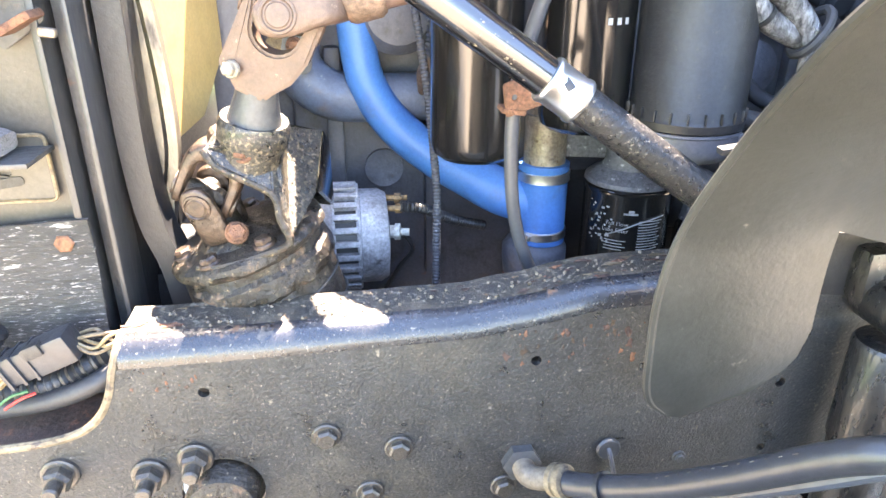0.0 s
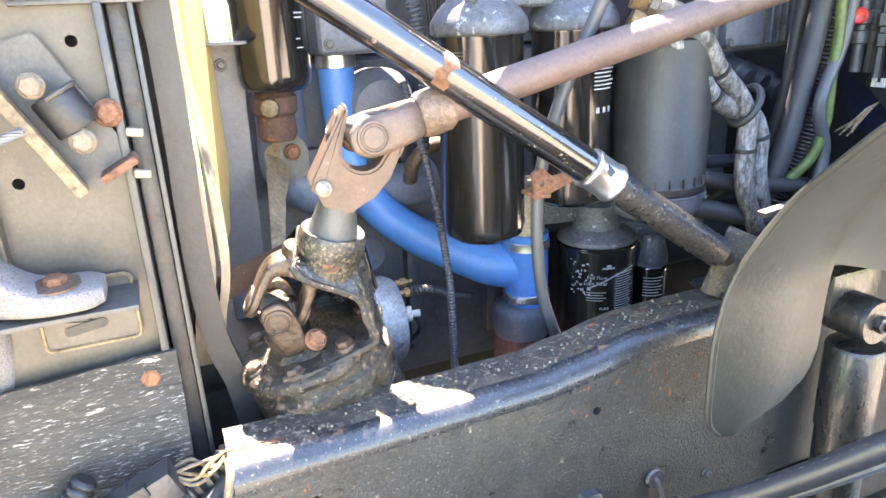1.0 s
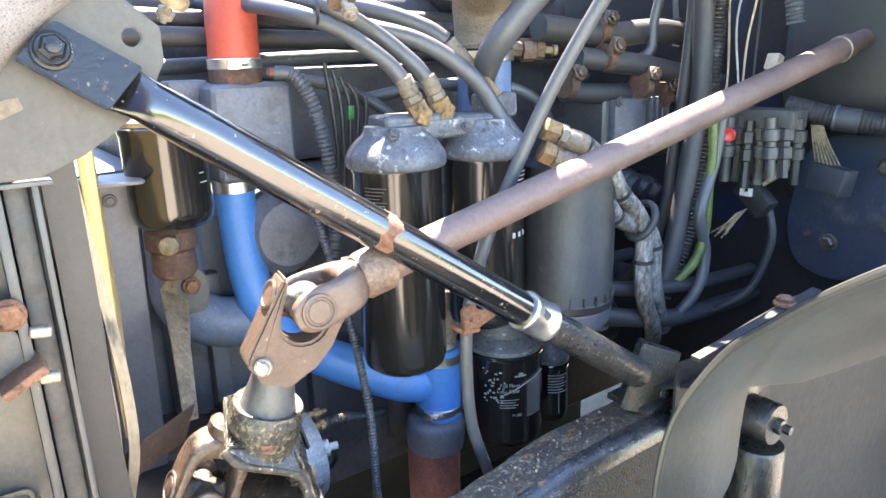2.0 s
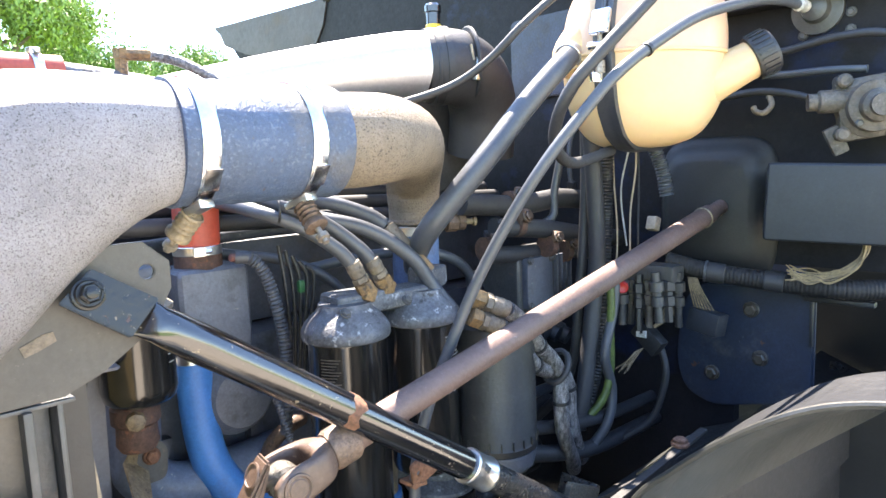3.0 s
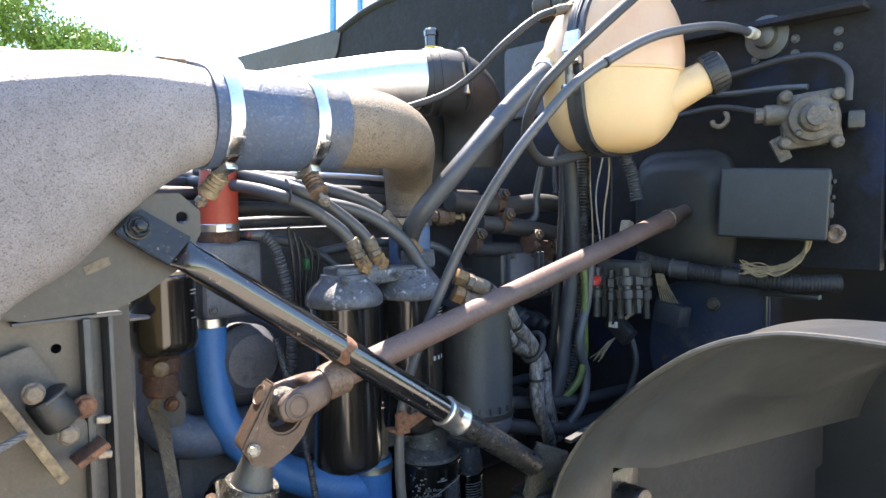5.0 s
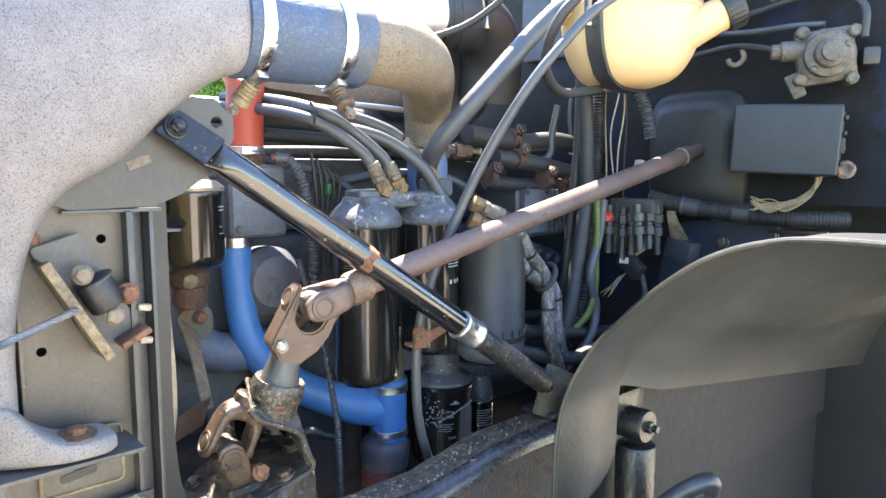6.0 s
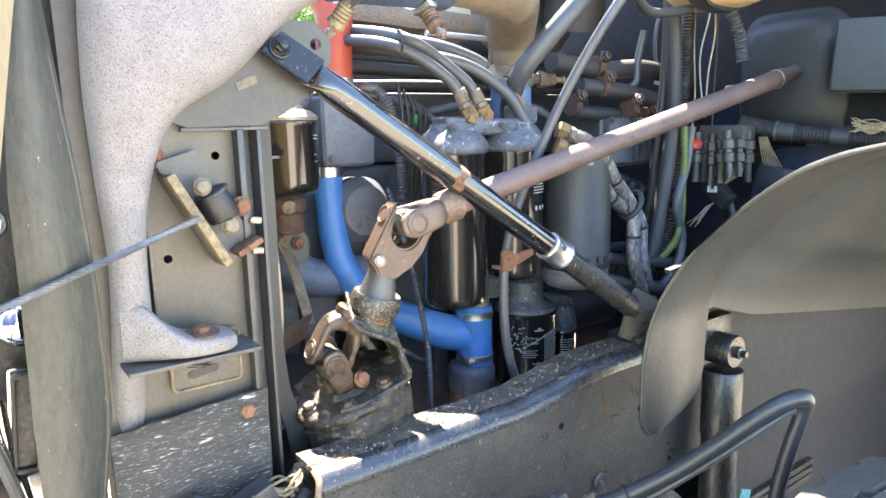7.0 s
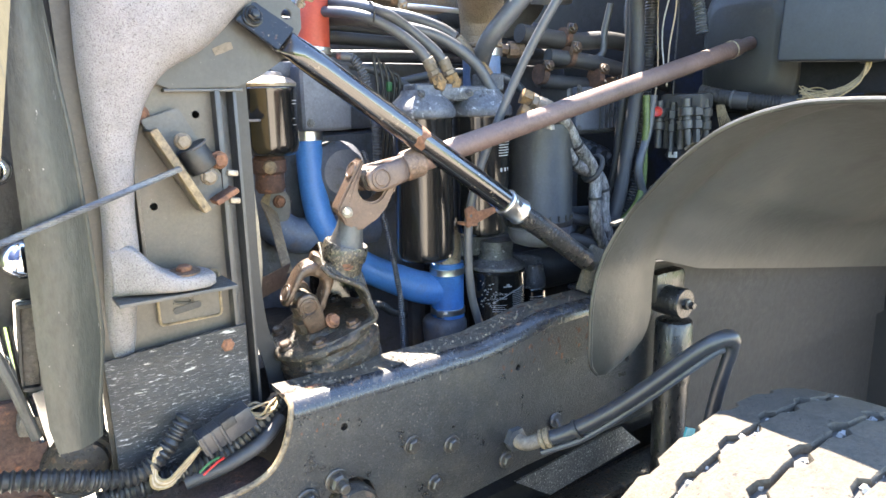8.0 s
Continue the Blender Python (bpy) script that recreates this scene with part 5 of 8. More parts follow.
    part("pipe", lathe([(0.050, 0.0), (0.050, 0.012), (0.043, 0.016), (0.0435, 0.19), (0.045, 0.205)], Matrix.Translation((0.365, 1.206, 1.30)), 32), "pale_blue", blue)
    part("base_flange", block((0.12, 0.09, 0.02), pose(0.365, 1.206, 1.292, 0, 0, 12), 0.005), "engine_grey", blue, "grey cast base flange")
    return pipe


build_charge_pipe()


def build_bracket_plate():
    br = thing("cooler_bracket", (-0.30, 0.96, 1.42), "flat grey steel bracket plate with a hole and a small sticker", "bracket")
    outline = [(-0.41, 1.428), (-0.392, 1.421), (-0.298, 1.423), (-0.264, 1.437), (-0.214, 1.470), (-0.193, 1.508), (-0.193, 1.535), (-0.218, 1.557), (-0.265, 1.556), (-0.32, 1.55), (-0.45, 1.52), (-0.45, 1.46)]
    part("plate", plate(outline, 0.005, upright(0, 0.945, 0), [arc_points(-0.216, 1.527, 0.0075, 14)[::-1]], 0.001), "plate_grey", br)
    part("lower_lip", block((0.11, 0.020, 0.004), Matrix.Translation((-0.345, 0.954, 1.419)), 0.001), "dark_steel", br)
    part("sticker", plate([(-0.015, -0.0055), (-0.004, -0.006), (0.013, -0.005), (0.014, 0.004), (0.006, 0.006), (-0.015, 0.0045)], 0.0008, upright(-0.314, 0.9438, 1.476) @ pose(0, 0, 0, 0, 0, 20)), "fitting_tan", br, "torn pale sticker")
    cl = thing("cable_bracket", (-0.385, 0.93, 1.26), "rusty slanted angle bracket with two worn bolts", "bracket")
    m = upright(-0.388, 0.915, 1.322) @ pose(0, 0, 0, 0, 0, 28)
    part("back_plate", plate(rounded([(-0.022, -0.080), (0.030, -0.075), (0.030, 0.064), (-0.022, 0.074)], 0.006), 0.006, m @ Matrix.Translation((0.008, 0, 0.026)), bevel=0.001), "dark_steel", cl)
    part("front_bar", block((0.011, 0.128, 0.016), m @ Matrix.Translation((-0.014, -0.004, -0.008)), 0.002), "bracket_tan", cl, "worn tan edge of the bracket")
    part("side_bar", block((0.006, 0.128, 0.045), m @ Matrix.Translation((-0.016, -0.004, 0.012)), 0.001), "grey_paint", cl)
    part("sleeve", lathe([(0.019, -0.019), (0.020, -0.017), (0.020, 0.015), (0.019, 0.017)], m @ pose(0.018, -0.004, 0.008, 90, 0, 0), 28), "black_plastic", cl, "black half-round cushion")
    part("saddle_rim", tube([tuple((m @ pose(0.018, -0.004, 0.008, 90, 0, 0)) @ Vector((0.0215 * math.cos(q), 0.0215 * math.sin(q), -0.017))) for q in (radians(d) for d in range(-100, 101, 20))], 0.0022, 8, 3), "grey_paint", cl, "pale worn saddle edge")
    shared("bolt", BOLT_TAN, cl, toward((-0.391, 0.912, 1.352), TO_CAM, 8), "worn tan hexagon bolt")
    shared("bolt", BOLT_TAN, cl, toward((-0.361, 0.912, 1.302), TO_CAM, 20), "worn tan hexagon bolt")
    part("rust_tab", block((0.036, 0.008, 0.036), m @ Matrix.Translation((0.022, -0.068, 0.012)), 0.002), "orange_rust", cl, "rusty lower tab")
    shared("bolt", BOLT_RUST, cl, toward((-0.338, 0.935, 1.322), TO_CAM))
    pb = thing("panel_bolt", (-0.435, 0.955, 1.392), "rusty bolt in the radiator side panel", "bolt")
    shared("bolt", BOLT_RUST, pb, toward((-0.432, 0.957, 1.388), TO_CAM))
    rope = thing("hood_cable", (-0.41, 0.89, 1.31), "twisted steel wire rope that holds the open hood", "cable")
    # strands wound round a straight core
    p, q = Vector((-0.402, 0.893, 1.317)), Vector((-0.72, 0.80, 1.225))
    d = (q - p).normalized()
    u = d.orthogonal().normalized()
    v = d.cross(u)
    for s in range(6):
        pts = []
        for k in range(90):
            a = k * 0.55 + s * math.pi / 3
            pts.append(tuple(p.lerp(q, k / 89) + 0.0026 * (u * math.cos(a) + v * math.sin(a))))
        part("strand", tube(pts, 0.0017, 5, 1, straight=True), "cable_steel", rope)


build_bracket_plate()


# ---- engine ----
def build_engine():
    eng = thing("engine_block", (0.30, 1.65, 0.55), "grey blue painted diesel engine block streaked with grime", "engine")
    part("block", block((1.02, 0.55, 0.62), Matrix.Translation((0.38, 1.66, 1.02)), 0.02), "engine_paint", eng)
    part("head", block((1.00, 0.44, 0.16), Matrix.Translation((0.38, 1.66, 1.415)), 0.015), "engine_paint", eng)
    part("valve_cover", block((0.98, 0.36, 0.13), Matrix.Translation((0.38, 1.68, 1.56)), 0.04, steps=4), "engine_paint", eng)
    part("pan", block((0.95, 0.40, 0.30), Matrix.Translation((0.40, 1.62, 0.57)), 0.04), "black_plastic", eng)
    for k in range(6):
        x = -0.06 + 0.165 * k
        part("side_rib", block((0.028, 0.03, 0.42), Matrix.Translation((x, 1.378, 0.98)), 0.008), "engine_paint", eng)
        part("core_plug", lathe([(0.034, 0), (0.034, 0.010), (0.026, 0.006), (0, 0.006)], toward((x + 0.08, 1.386, 0.98), TO_CAM), 24), "engine_grey", eng)
    # added dark block: keeps sunlit ground from showing through behind the rail
    part("rear_gap_block", block((0.66, 0.50, 0.30), Matrix.Translation((0.64, 1.56, 0.85)), 0.04, steps=3), "apron_black", eng, "dark block added to close the bright gap behind the rail")
    part("front_cover", block((0.10, 0.48, 0.60), Matrix.Translation((-0.17, 1.66, 1.06)), 0.02), "engine_paint", eng)
    part("fuel_rail", tube([(-0.1, 1.42, 1.50), (0.3, 1.42, 1.51), (0.85, 1.42, 1.50)], 0.012, 12, 4), "engine_grey", eng)
    # control unit and pump on the side
    ecm = thing("engine_controller", (0.60, 1.28, 1.28), "dark finned engine control unit bolted to the block", "control unit")
    part("body", block((0.19, 0.10, 0.125), Matrix.Translation((0.675, 1.19, 1.372)), 0.010, steps=3), "dark_steel", ecm)
    part("cover", block((0.085, 0.02, 0.105), Matrix.Translation((0.635, 1.135, 1.372)), 0.006), "engine_grey", ecm)
    part("bracket", block((0.10, 0.12, 0.03), Matrix.Translation((0.68, 1.28, 1.36)), 0.006), "engine_paint", ecm)
    for k in range(4):
        part("fin", block((0.006, 0.014, 0.10), Matrix.Translation((0.70 + 0.016 * k, 1.137, 1.372)), 0.002), "engine_grey", ecm)
    for x, z in ((0.60, 1.42), (0.67, 1.42), (0.60, 1.325), (0.75, 1.42)):
        shared("bolt", BOLT_SMALL, ecm, toward((x, 1.124, z), TO_CAM))
    for k in range(3):
        part("socket", lathe([(0.022, 0), (0.022, 0.03), (0.018, 0.034), (0.018, 0.05), (0, 0.05)], toward((0.632 + 0.036 * k, 1.16, 1.285 - 0.012 * k), (0.2, -0.9, -0.4)), 18), "box_plastic", ecm, "slate grey round socket")
    pump = thing("fuel_pump", (0.60, 1.25, 1.12), "round dark pump body with bolted flange", "pump")
    part("body", lathe([(0.055, 0), (0.055, 0.06), (0.045, 0.07), (0.045, 0.10), (0.02, 0.11), (0, 0.11)], toward((0.60, 1.34, 1.16), TO_CAM), 30), "engine_grey", pump)
    for k in range(6):
        a = k * math.pi / 3
        shared("bolt", BOLT_SMALL, pump, toward((0.60 + 0.042 * math.cos(a), 1.275, 1.16 + 0.042 * math.sin(a)), TO_CAM))
    start = thing("starter_motor", (0.56, 1.22, 0.92), "black starter motor low on the engine", "starter")
    part("body", lathe([(0.05, -0.14), (0.055, -0.13), (0.055, 0.10), (0.04, 0.12), (0, 0.12)], toward((0.62, 1.25, 0.95), (1, 0, 0)), 28), "black_plastic", start)
    # casting with the red riser
    pod = thing("thermostat_housing", (-0.015, 1.30, 1.34), "blocky grey cast thermostat housing with rust streaks", "engine part")
    part("body", block((0.115, 0.10, 0.135), Matrix.Translation((-0.0045, 1.30, 1.410)), 0.014, steps=3), "engine_grey", pod)
    part("flange", block((0.055, 0.05, 0.03), Matrix.Translation((-0.075, 1.325, 1.468)), 0.006), "engine_grey", pod)
    part("neck", lathe([(0.036, 0), (0.036, 0.03), (0.032, 0.034)], Matrix.Translation((-0.012, 1.29, 1.47)), 26), "brown_rust", pod)
    part("round_case", lathe([(0.05, -0.05), (0.065, -0.035), (0.068, 0.02), (0.05, 0.045), (0, 0.05)], toward((0.045, 1.33, 1.25), TO_CAM), 30), "engine_grey", pod, "round grey water pump case")
    shared("bolt", BOLT_SMALL, pod, toward((0.045, 1.27, 1.42), TO_CAM))
    shared("bolt", BOLT_SMALL, pod, toward((-0.045, 1.252, 1.36), TO_CAM))
    red = thing("red_hose", (-0.012, 1.29, 1.49), "upright red silicone coolant hose with sooty stains", "hose")
    part("sleeve", tube([(-0.012, 1.29, 1.49), (-0.011, 1.288, 1.56), (-0.008, 1.29, 1.63), (-0.03, 1.32, 1.70)], 0.0345, 28, 6), "red_silicone", red)
    band(Matrix.Translation((-0.012, 1.29, 1.503)), 0.0345, 0.014, red, screw=-110)
    red2 = thing("red_hose", (-0.22, 1.40, 1.77), "red silicone hose end with a worm clamp on an alloy pipe", "hose")
    part("sleeve", tube([(-0.42, 1.39, 1.772), (-0.28, 1.40, 1.776), (-0.146, 1.41, 1.778)], 0.0235, 26, 5), "red_silicone", red2)
    band(toward((-0.180, 1.407, 1.777), (1, 0.07, 0.02)), 0.0237, 0.014, red2, screw=95)
    part("alloy_pipe", tube([(-0.16, 1.41, 1.777), (-0.05, 1.42, 1.768), (0.05, 1.42, 1.755)], 0.018, 22, 5), "oxid_aluminium", red2)
    part("elbow_fitting", lathe([(0.010, 0), (0.010, 0.03), (0.012, 0.03), (0.012, 0.045), (0, 0.045)], Matrix.Translation((-0.055, 1.415, 1.775)), 6), "brass", red2)
    part("fitting_arm", tube([(-0.055, 1.415, 1.812), (-0.01, 1.40, 1.812)], 0.0095, 8, 2), "brass", red2)
    part("braided_line", tube([(-0.015, 1.40, 1.812), (0.03, 1.39, 1.803), (0.08, 1.37, 1.775), (0.12, 1.34, 1.74)], 0.0085, 12, 6), "braid", red2)
    # alternator
    alt = thing("alternator", (-0.03, 1.20, 0.85), "light grey alternator with slotted cooling vents and a white plug", "alternator")
    m = toward((-0.10, 1.205, 0.925), (1, 0, 0))
    part("body", lathe([(0.030, -0.01), (0.060, 0.0), (0.072, 0.012), (0.076, 0.030)], m, 40), "alternator_aluminium", alt)
    part("rear_body", lathe([(0.070, 0.066), (0.073, 0.070), (0.073, 0.098), (0.066, 0.110), (0.030, 0.114), (0, 0.114)], m, 40), "alternator_aluminium", alt)
    part("stator", lathe([(0.070, 0.028), (0.074, 0.032), (0.074, 0.064), (0.070, 0.068)], m, 40), "black_plastic", alt, "dark windings behind the vents")
    for z in (0.029, 0.066):
        part("vent_ring", lathe([(0.070, z - 0.003), (0.081, z - 0.003), (0.082, z), (0.081, z + 0.003), (0.070, z + 0.003)], m, 40), "alternator_aluminium", alt)
    for k in range(26):
        a = 2 * math.pi * k / 26
        part("vent_rib", block((0.012, 0.0090, 0.036), m @ pose(0, 0, 0, 0, 0, math.degrees(a)) @ Matrix.Translation((0.079, 0, 0.048)), 0.0015), "alternator_aluminium", alt)
    part("plug", lathe([(0.010, 0), (0.010, 0.018), (0.013, 0.018), (0.013, 0.026), (0.006, 0.027), (0.006, 0.04), (0, 0.04)], toward((0.004, 1.185, 0.938), (1, -0.2, 0)), 14), "white_paint", alt, "white plug")
    for z in (0.972, 0.982):
        part("terminal", lathe([(0.005, 0), (0.005, 0.020), (0.008, 0.020), (0.008, 0.030), (0.004, 0.031), (0.004, 0.040), (0, 0.04)], toward((0.004, 1.19 + (z - 0.97) * 2, z), (1, -0.1, 0)), 8), "brass", alt, "brass terminal nut")
    part("loom", tube([(0.03, 1.19, 0.975), (0.07, 1.20, 0.965), (0.12, 1.24, 0.93), (0.18, 1.28, 0.90)], 0.008, 10, 8, ripple=0.0012, pitch=0.006), "black_plastic", alt)
    part("lead", tube([(0.03, 1.19, 0.94), (0.05, 1.20, 0.90), (0.03, 1.22, 0.86), (0.0, 1.24, 0.80)], 0.004, 8, 8), "black_plastic", alt)
    lead = thing("thin_cable", (0.07, 1.13, 0.85), "thin grey sheathed control cable hanging beside the engine", "cable")
    part("sheath", tube([(0.055, 1.22, 1.30), (0.072, 1.17, 1.15), (0.080, 1.14, 1.02), (0.078, 1.127, 0.95), (0.076, 1.12, 0.80)], 0.0058, 10, 8, ripple=0.0008, pitch=0.005), "hose_grey", lead)
    # coolant pipe behind the blue hose
    pipe = thing("coolant_pipe", (0.0, 1.35, 1.12), "grey blue painted coolant pipe with faded stencil marks", "pipe")
    part("pipe", tube([(-0.112, 1.345, 1.300), (-0.114, 1.342, 1.235), (-0.114, 1.338, 1.165), (-0.07, 1.336, 1.122), (0.0, 1.336, 1.112), (0.14, 1.345, 1.112)], 0.0395, 26, 7), "pipe_blue", pipe)
    part("bypass", tube([(0.085, 1.30, 1.13), (0.082, 1.27, 1.165), (0.105, 1.255, 1.19), (0.14, 1.27, 1.19)], 0.0125, 16, 7), "rusty_steel", pipe, "small rusty bypass bend")


build_engine()


def build_blue_hose():
    hose = thing("blue_hose", (0.10, 1.28, 0.90), "bright blue silicone radiator hose curving down behind the filters", "hose")
    run = [(-0.022, 1.318, 1.345, 0.0285), (-0.022, 1.318, 1.28, 0.0285), (-0.018, 1.314, 1.20, 0.0290), (-0.004, 1.307, 1.135, 0.0300), (0.035, 1.300, 1.075, 0.0315), (0.095, 1.287, 1.026, 0.0335), (0.155, 1.262, 0.994, 0.0360), (0.205, 1.240, 0.972, 0.0385), (0.258, 1.222, 0.962, 0.0385)]
    part("sleeve", tube(run, 0.03, 28, 8), "blue_silicone", hose)
    band(Matrix.Translation((-0.022, 1.318, 1.332)), 0.0288, 0.020, hose, screw=30)
    part("sleeve", lathe([(0.036, 0.0), (0.0395, 0.001), (0.0395, 0.012), (0.0388, 0.014), (0.0388, 0.118), (0.0398, 0.121), (0.0398, 0.132), (0.036, 0.133)], Matrix.Translation((0.262, 1.215, 0.897)), 32), "blue_silicone", hose)
    band(Matrix.Translation((0.262, 1.215, 1.010)), 0.0392, 0.016, hose, screw=60)
    band(Matrix.Translation((0.262, 1.215, 0.914)), 0.0392, 0.014, hose, screw=-150)
    part("metal_neck", lathe([(0.033, 0.0), (0.033, 0.075), (0.038, 0.08), (0.038, 0.09)], Matrix.Translation((0.262, 1.215, 1.03)), 28), "zinc", hose, "plated pipe neck")
    bars(hose, upright(-0.006, 1.283, 1.15) @ pose(0, 0, 0, 0, 0, -65), [(0, 0, 0.03, 0.003), (0.004, 0.006, 0.018, 0.0025)])
    pot = thing("water_inlet", (0.255, 1.22, 0.78), "grey cast inlet pot on a red painted base", "engine part")
    part("pot", lathe([(0.050, -0.03), (0.053, 0.0), (0.053, 0.018), (0.046, 0.028), (0.036, 0.032), (0, 0.032)], Matrix.Translation((0.255, 1.22, 0.868)), 30), "engine_grey", pot)
    part("red_base", lathe([(0.046, -0.12), (0.047, -0.02), (0.044, 0.0)], Matrix.Translation((0.25, 1.22, 0.842)), 28), "faded_red", pot, "faded red base")


build_blue_hose()


# ---- filters ----
def can(name, c, r, z0, z1, label, head=True, seg=44):
    f = thing(name, (c[0], c[1], z0), label, "filter", "filters on the engine")
    m = Matrix.Translation((c[0], c[1], 0))
    part("can", lathe([(0.0, z0), (r * 0.55, z0), (r * 0.80, z0 + 0.003), (r * 0.94, z0 + 0.010), (r, z0 + 0.024), (r, z1 - 0.012), (r * 1.03, z1 - 0.009), (r * 1.03, z1 - 0.003), (r * 0.98, z1)], m, seg), "filter_gloss", f)
    return f


def wrap_text(parent, c, r, words, angle, z, size):
    """White print bent round a can."""
    cu = bpy.data.curves.new("print", "FONT")
    cu.body, cu.size, cu.align_x = words, size, "CENTER"
    cu.resolution_u = 2
    tmp = bpy.data.objects.new("print", cu)
    me = bpy.data.meshes.new_from_object(tmp)
    bpy.data.objects.remove(tmp)
    bpy.data.curves.remove(cu)
    bm = bmesh.new()
    bm.from_mesh(me)
    bpy.data.meshes.remove(me)
    for v in bm.verts:
        a = math.radians(angle) + v.co.x / r
        v.co = Vector((c[0] + (r + 0.0006) * math.cos(a), c[1] + (r + 0.0006) * math.sin(a), z + v.co.y))
    part("print", bm, "label_grey", parent, "white print")


def build_filters():
    f1 = can("fuel_filter", (0.128, 1.105), 0.0605, 1.074, 1.372, "glossy black spin-on filter can under an alloy head")
    wrap_bars(f1, (0.128, 1.105), 0.0605, [(195, 225 - 3 * (k % 4), 1.345 - 0.0045 * k, 0.0011) for k in range(12)], "valve_alloy")
    f2 = can("fuel_filter", (0.272, 1.095), 0.0590, 1.110, 1.372, "glossy black spin-on filter can with white print")
    wrap_bars(f2, (0.272, 1.095), 0.0590, [(268, 312 - 5 * (k % 3), 1.345 - 0.0055 * k, 0.002) for k in range(12)] )
    for a in (272, 284, 296):
        wrap_bars(f2, (0.272, 1.095), 0.0590, [(a, a + 6, 1.255, 0.008)])
    f3 = can("oil_filter", (-0.128, 1.255), 0.0525, 1.298, 1.432, "glossy black spin-on filter high at the front of the engine")
    for k, (w, h) in enumerate(((20, 0.0022), (17, 0.0022), (9, 0.0015), (14, 0.0015))):
        wrap_bars(f3, (-0.128, 1.255), 0.0525, [(300, 300 + w, 1.405 - (0.006 * k if k < 2 else 0.012 * k + 0.01), h)])
    part("neck", lathe([(0.024, 1.225), (0.030, 1.235), (0.028, 1.262), (0.034, 1.268), (0.034, 1.290), (0.028, 1.296), (0.026, 1.304)], Matrix.Translation((-0.132, 1.272, 0)), 24), "brown_rust", f3, "rusty brown mounting neck")
    part("neck_plug", lathe([(0.012, 0), (0.014, 0.002), (0.013, 0.014), (0.008, 0.017), (0, 0.017)], toward((-0.142, 1.243, 1.278), (-0.3, -0.95, 0)), 8), "bracket_tan", f3, "tan hexagon plug")
    part("top_cap", lathe([(0.053, 1.432), (0.054, 1.438), (0.048, 1.443), (0.040, 1.449), (0.030, 1.451), (0.025, 1.459), (0.016, 1.461), (0, 1.461)], Matrix.Translation((-0.128, 1.255, 0)), 32), "zinc", f3, "bright stepped metal cap")
    C4, R4 = (0.398, 1.197), 0.0690
    f4 = can("lube_filter", C4, R4, 0.815, 1.000, "black spin-on filter with white print and scratches low behind the rail")
    rnd = random.Random(8)
    wrap_bars(f4, C4, R4, [(a, a + 1.5 + 3 * rnd.random(), 0.915 + 0.065 * rnd.random(), 0.002 + 0.003 * rnd.random()) for a in [196 + 1.1 * k for k in range(30)]])
    wrap_bars(f4, C4, R4, [(264, 298 - 3 * (k % 3), 0.953 - 0.0046 * k, 0.0016) for k in range(16)])
    wrap_bars(f4, C4, R4, [(222, 250 - 4 * (k % 2), 0.920 - 0.005 * k, 0.0016) for k in range(4)] + [(244, 262, 0.965, 0.003), (250, 257, 0.969, 0.004)])
    wrap_text(f4, C4, R4, "Full Flow", 237, 0.945, 0.0095)
    wrap_text(f4, C4, R4, "Lube Filter", 235, 0.934, 0.0095)
    wrap_text(f4, C4, R4, "PURE", 248, 0.887, 0.0075)
    part("scratch", tube([(C4[0] + (R4 + 0.0008) * math.cos(math.radians(a)), C4[1] + (R4 + 0.0008) * math.sin(math.radians(a)), z) for a, z in ((228, 0.930), (245, 0.940), (262, 0.950), (280, 0.956), (300, 0.959))], 0.0011, 6, 5), "label_grey", f4)
    part("head", lathe([(0.068, 1.000), (0.0705, 1.002), (0.069, 1.008), (0.056, 1.018), (0.044, 1.024), (0.040, 1.034), (0.040, 1.066), (0, 1.068)], Matrix.Translation((*C4, 0)), 40), "oxid_aluminium", f4, "oxidised alloy filter head")
    part("arm", block((0.20, 0.06, 0.050), pose(0.375, 1.245, 1.052, 0, 4, 0), 0.012), "oxid_aluminium", f4)
    f5 = can("bypass_filter", (0.527, 1.205), 0.033, 0.80, 0.925, "small black spin-on filter beside the larger one")
    wrap_bars(f5, (0.527, 1.205), 0.033, [(215, 285 - 8 * (k % 3), 0.905 - 0.006 * k, 0.0018) for k in range(7)])
    part("head", lathe([(0.032, 0.925), (0.034, 0.928), (0.034, 0.945), (0.030, 0.962), (0.026, 0.985), (0, 0.986)], Matrix.Translation((0.527, 1.205, 0)), 28), "oxid_aluminium", f5, "oxidised alloy filter head")
    part("arm", block((0.14, 0.05, 0.040), pose(0.485, 1.22, 0.995, 0, 14, 0), 0.010), "oxid_aluminium", f5)
    # twin alloy head
    head = thing("filter_head", (0.18, 1.08, 1.372), "chalky alloy twin filter head with brass hose fittings", "filter head")
    for c, k in (((0.128, 1.105), 1.0), ((0.272, 1.095), 0.97)):
        dome = [(0.060, 1.366), (0.0665, 1.367), (0.0678, 1.370), (0.0678, 1.379), (0.0665, 1.383), (0.0630, 1.389), (0.0580, 1.396), (0.0520, 1.402), (0.0460, 1.407), (0.0420, 1.412), (0.0400, 1.419), (0, 1.420)]
        part("dome", lathe([(r * k, z) for r, z in dome], Matrix.Translation((*c, 0)), 44), "oxid_aluminium", head)
        part("rim_ring", lathe([(0.0600 * k, 1.364), (0.0632 * k, 1.365), (0.0640 * k, 1.368), (0.0625 * k, 1.371)], Matrix.Translation((*c, 0)), 44), "dark_steel", head)
    part("bridge", block((0.16, 0.055, 0.030), pose(0.200, 1.105, 1.412, 0, 0, -4), 0.010, steps=3), "oxid_aluminium", head)
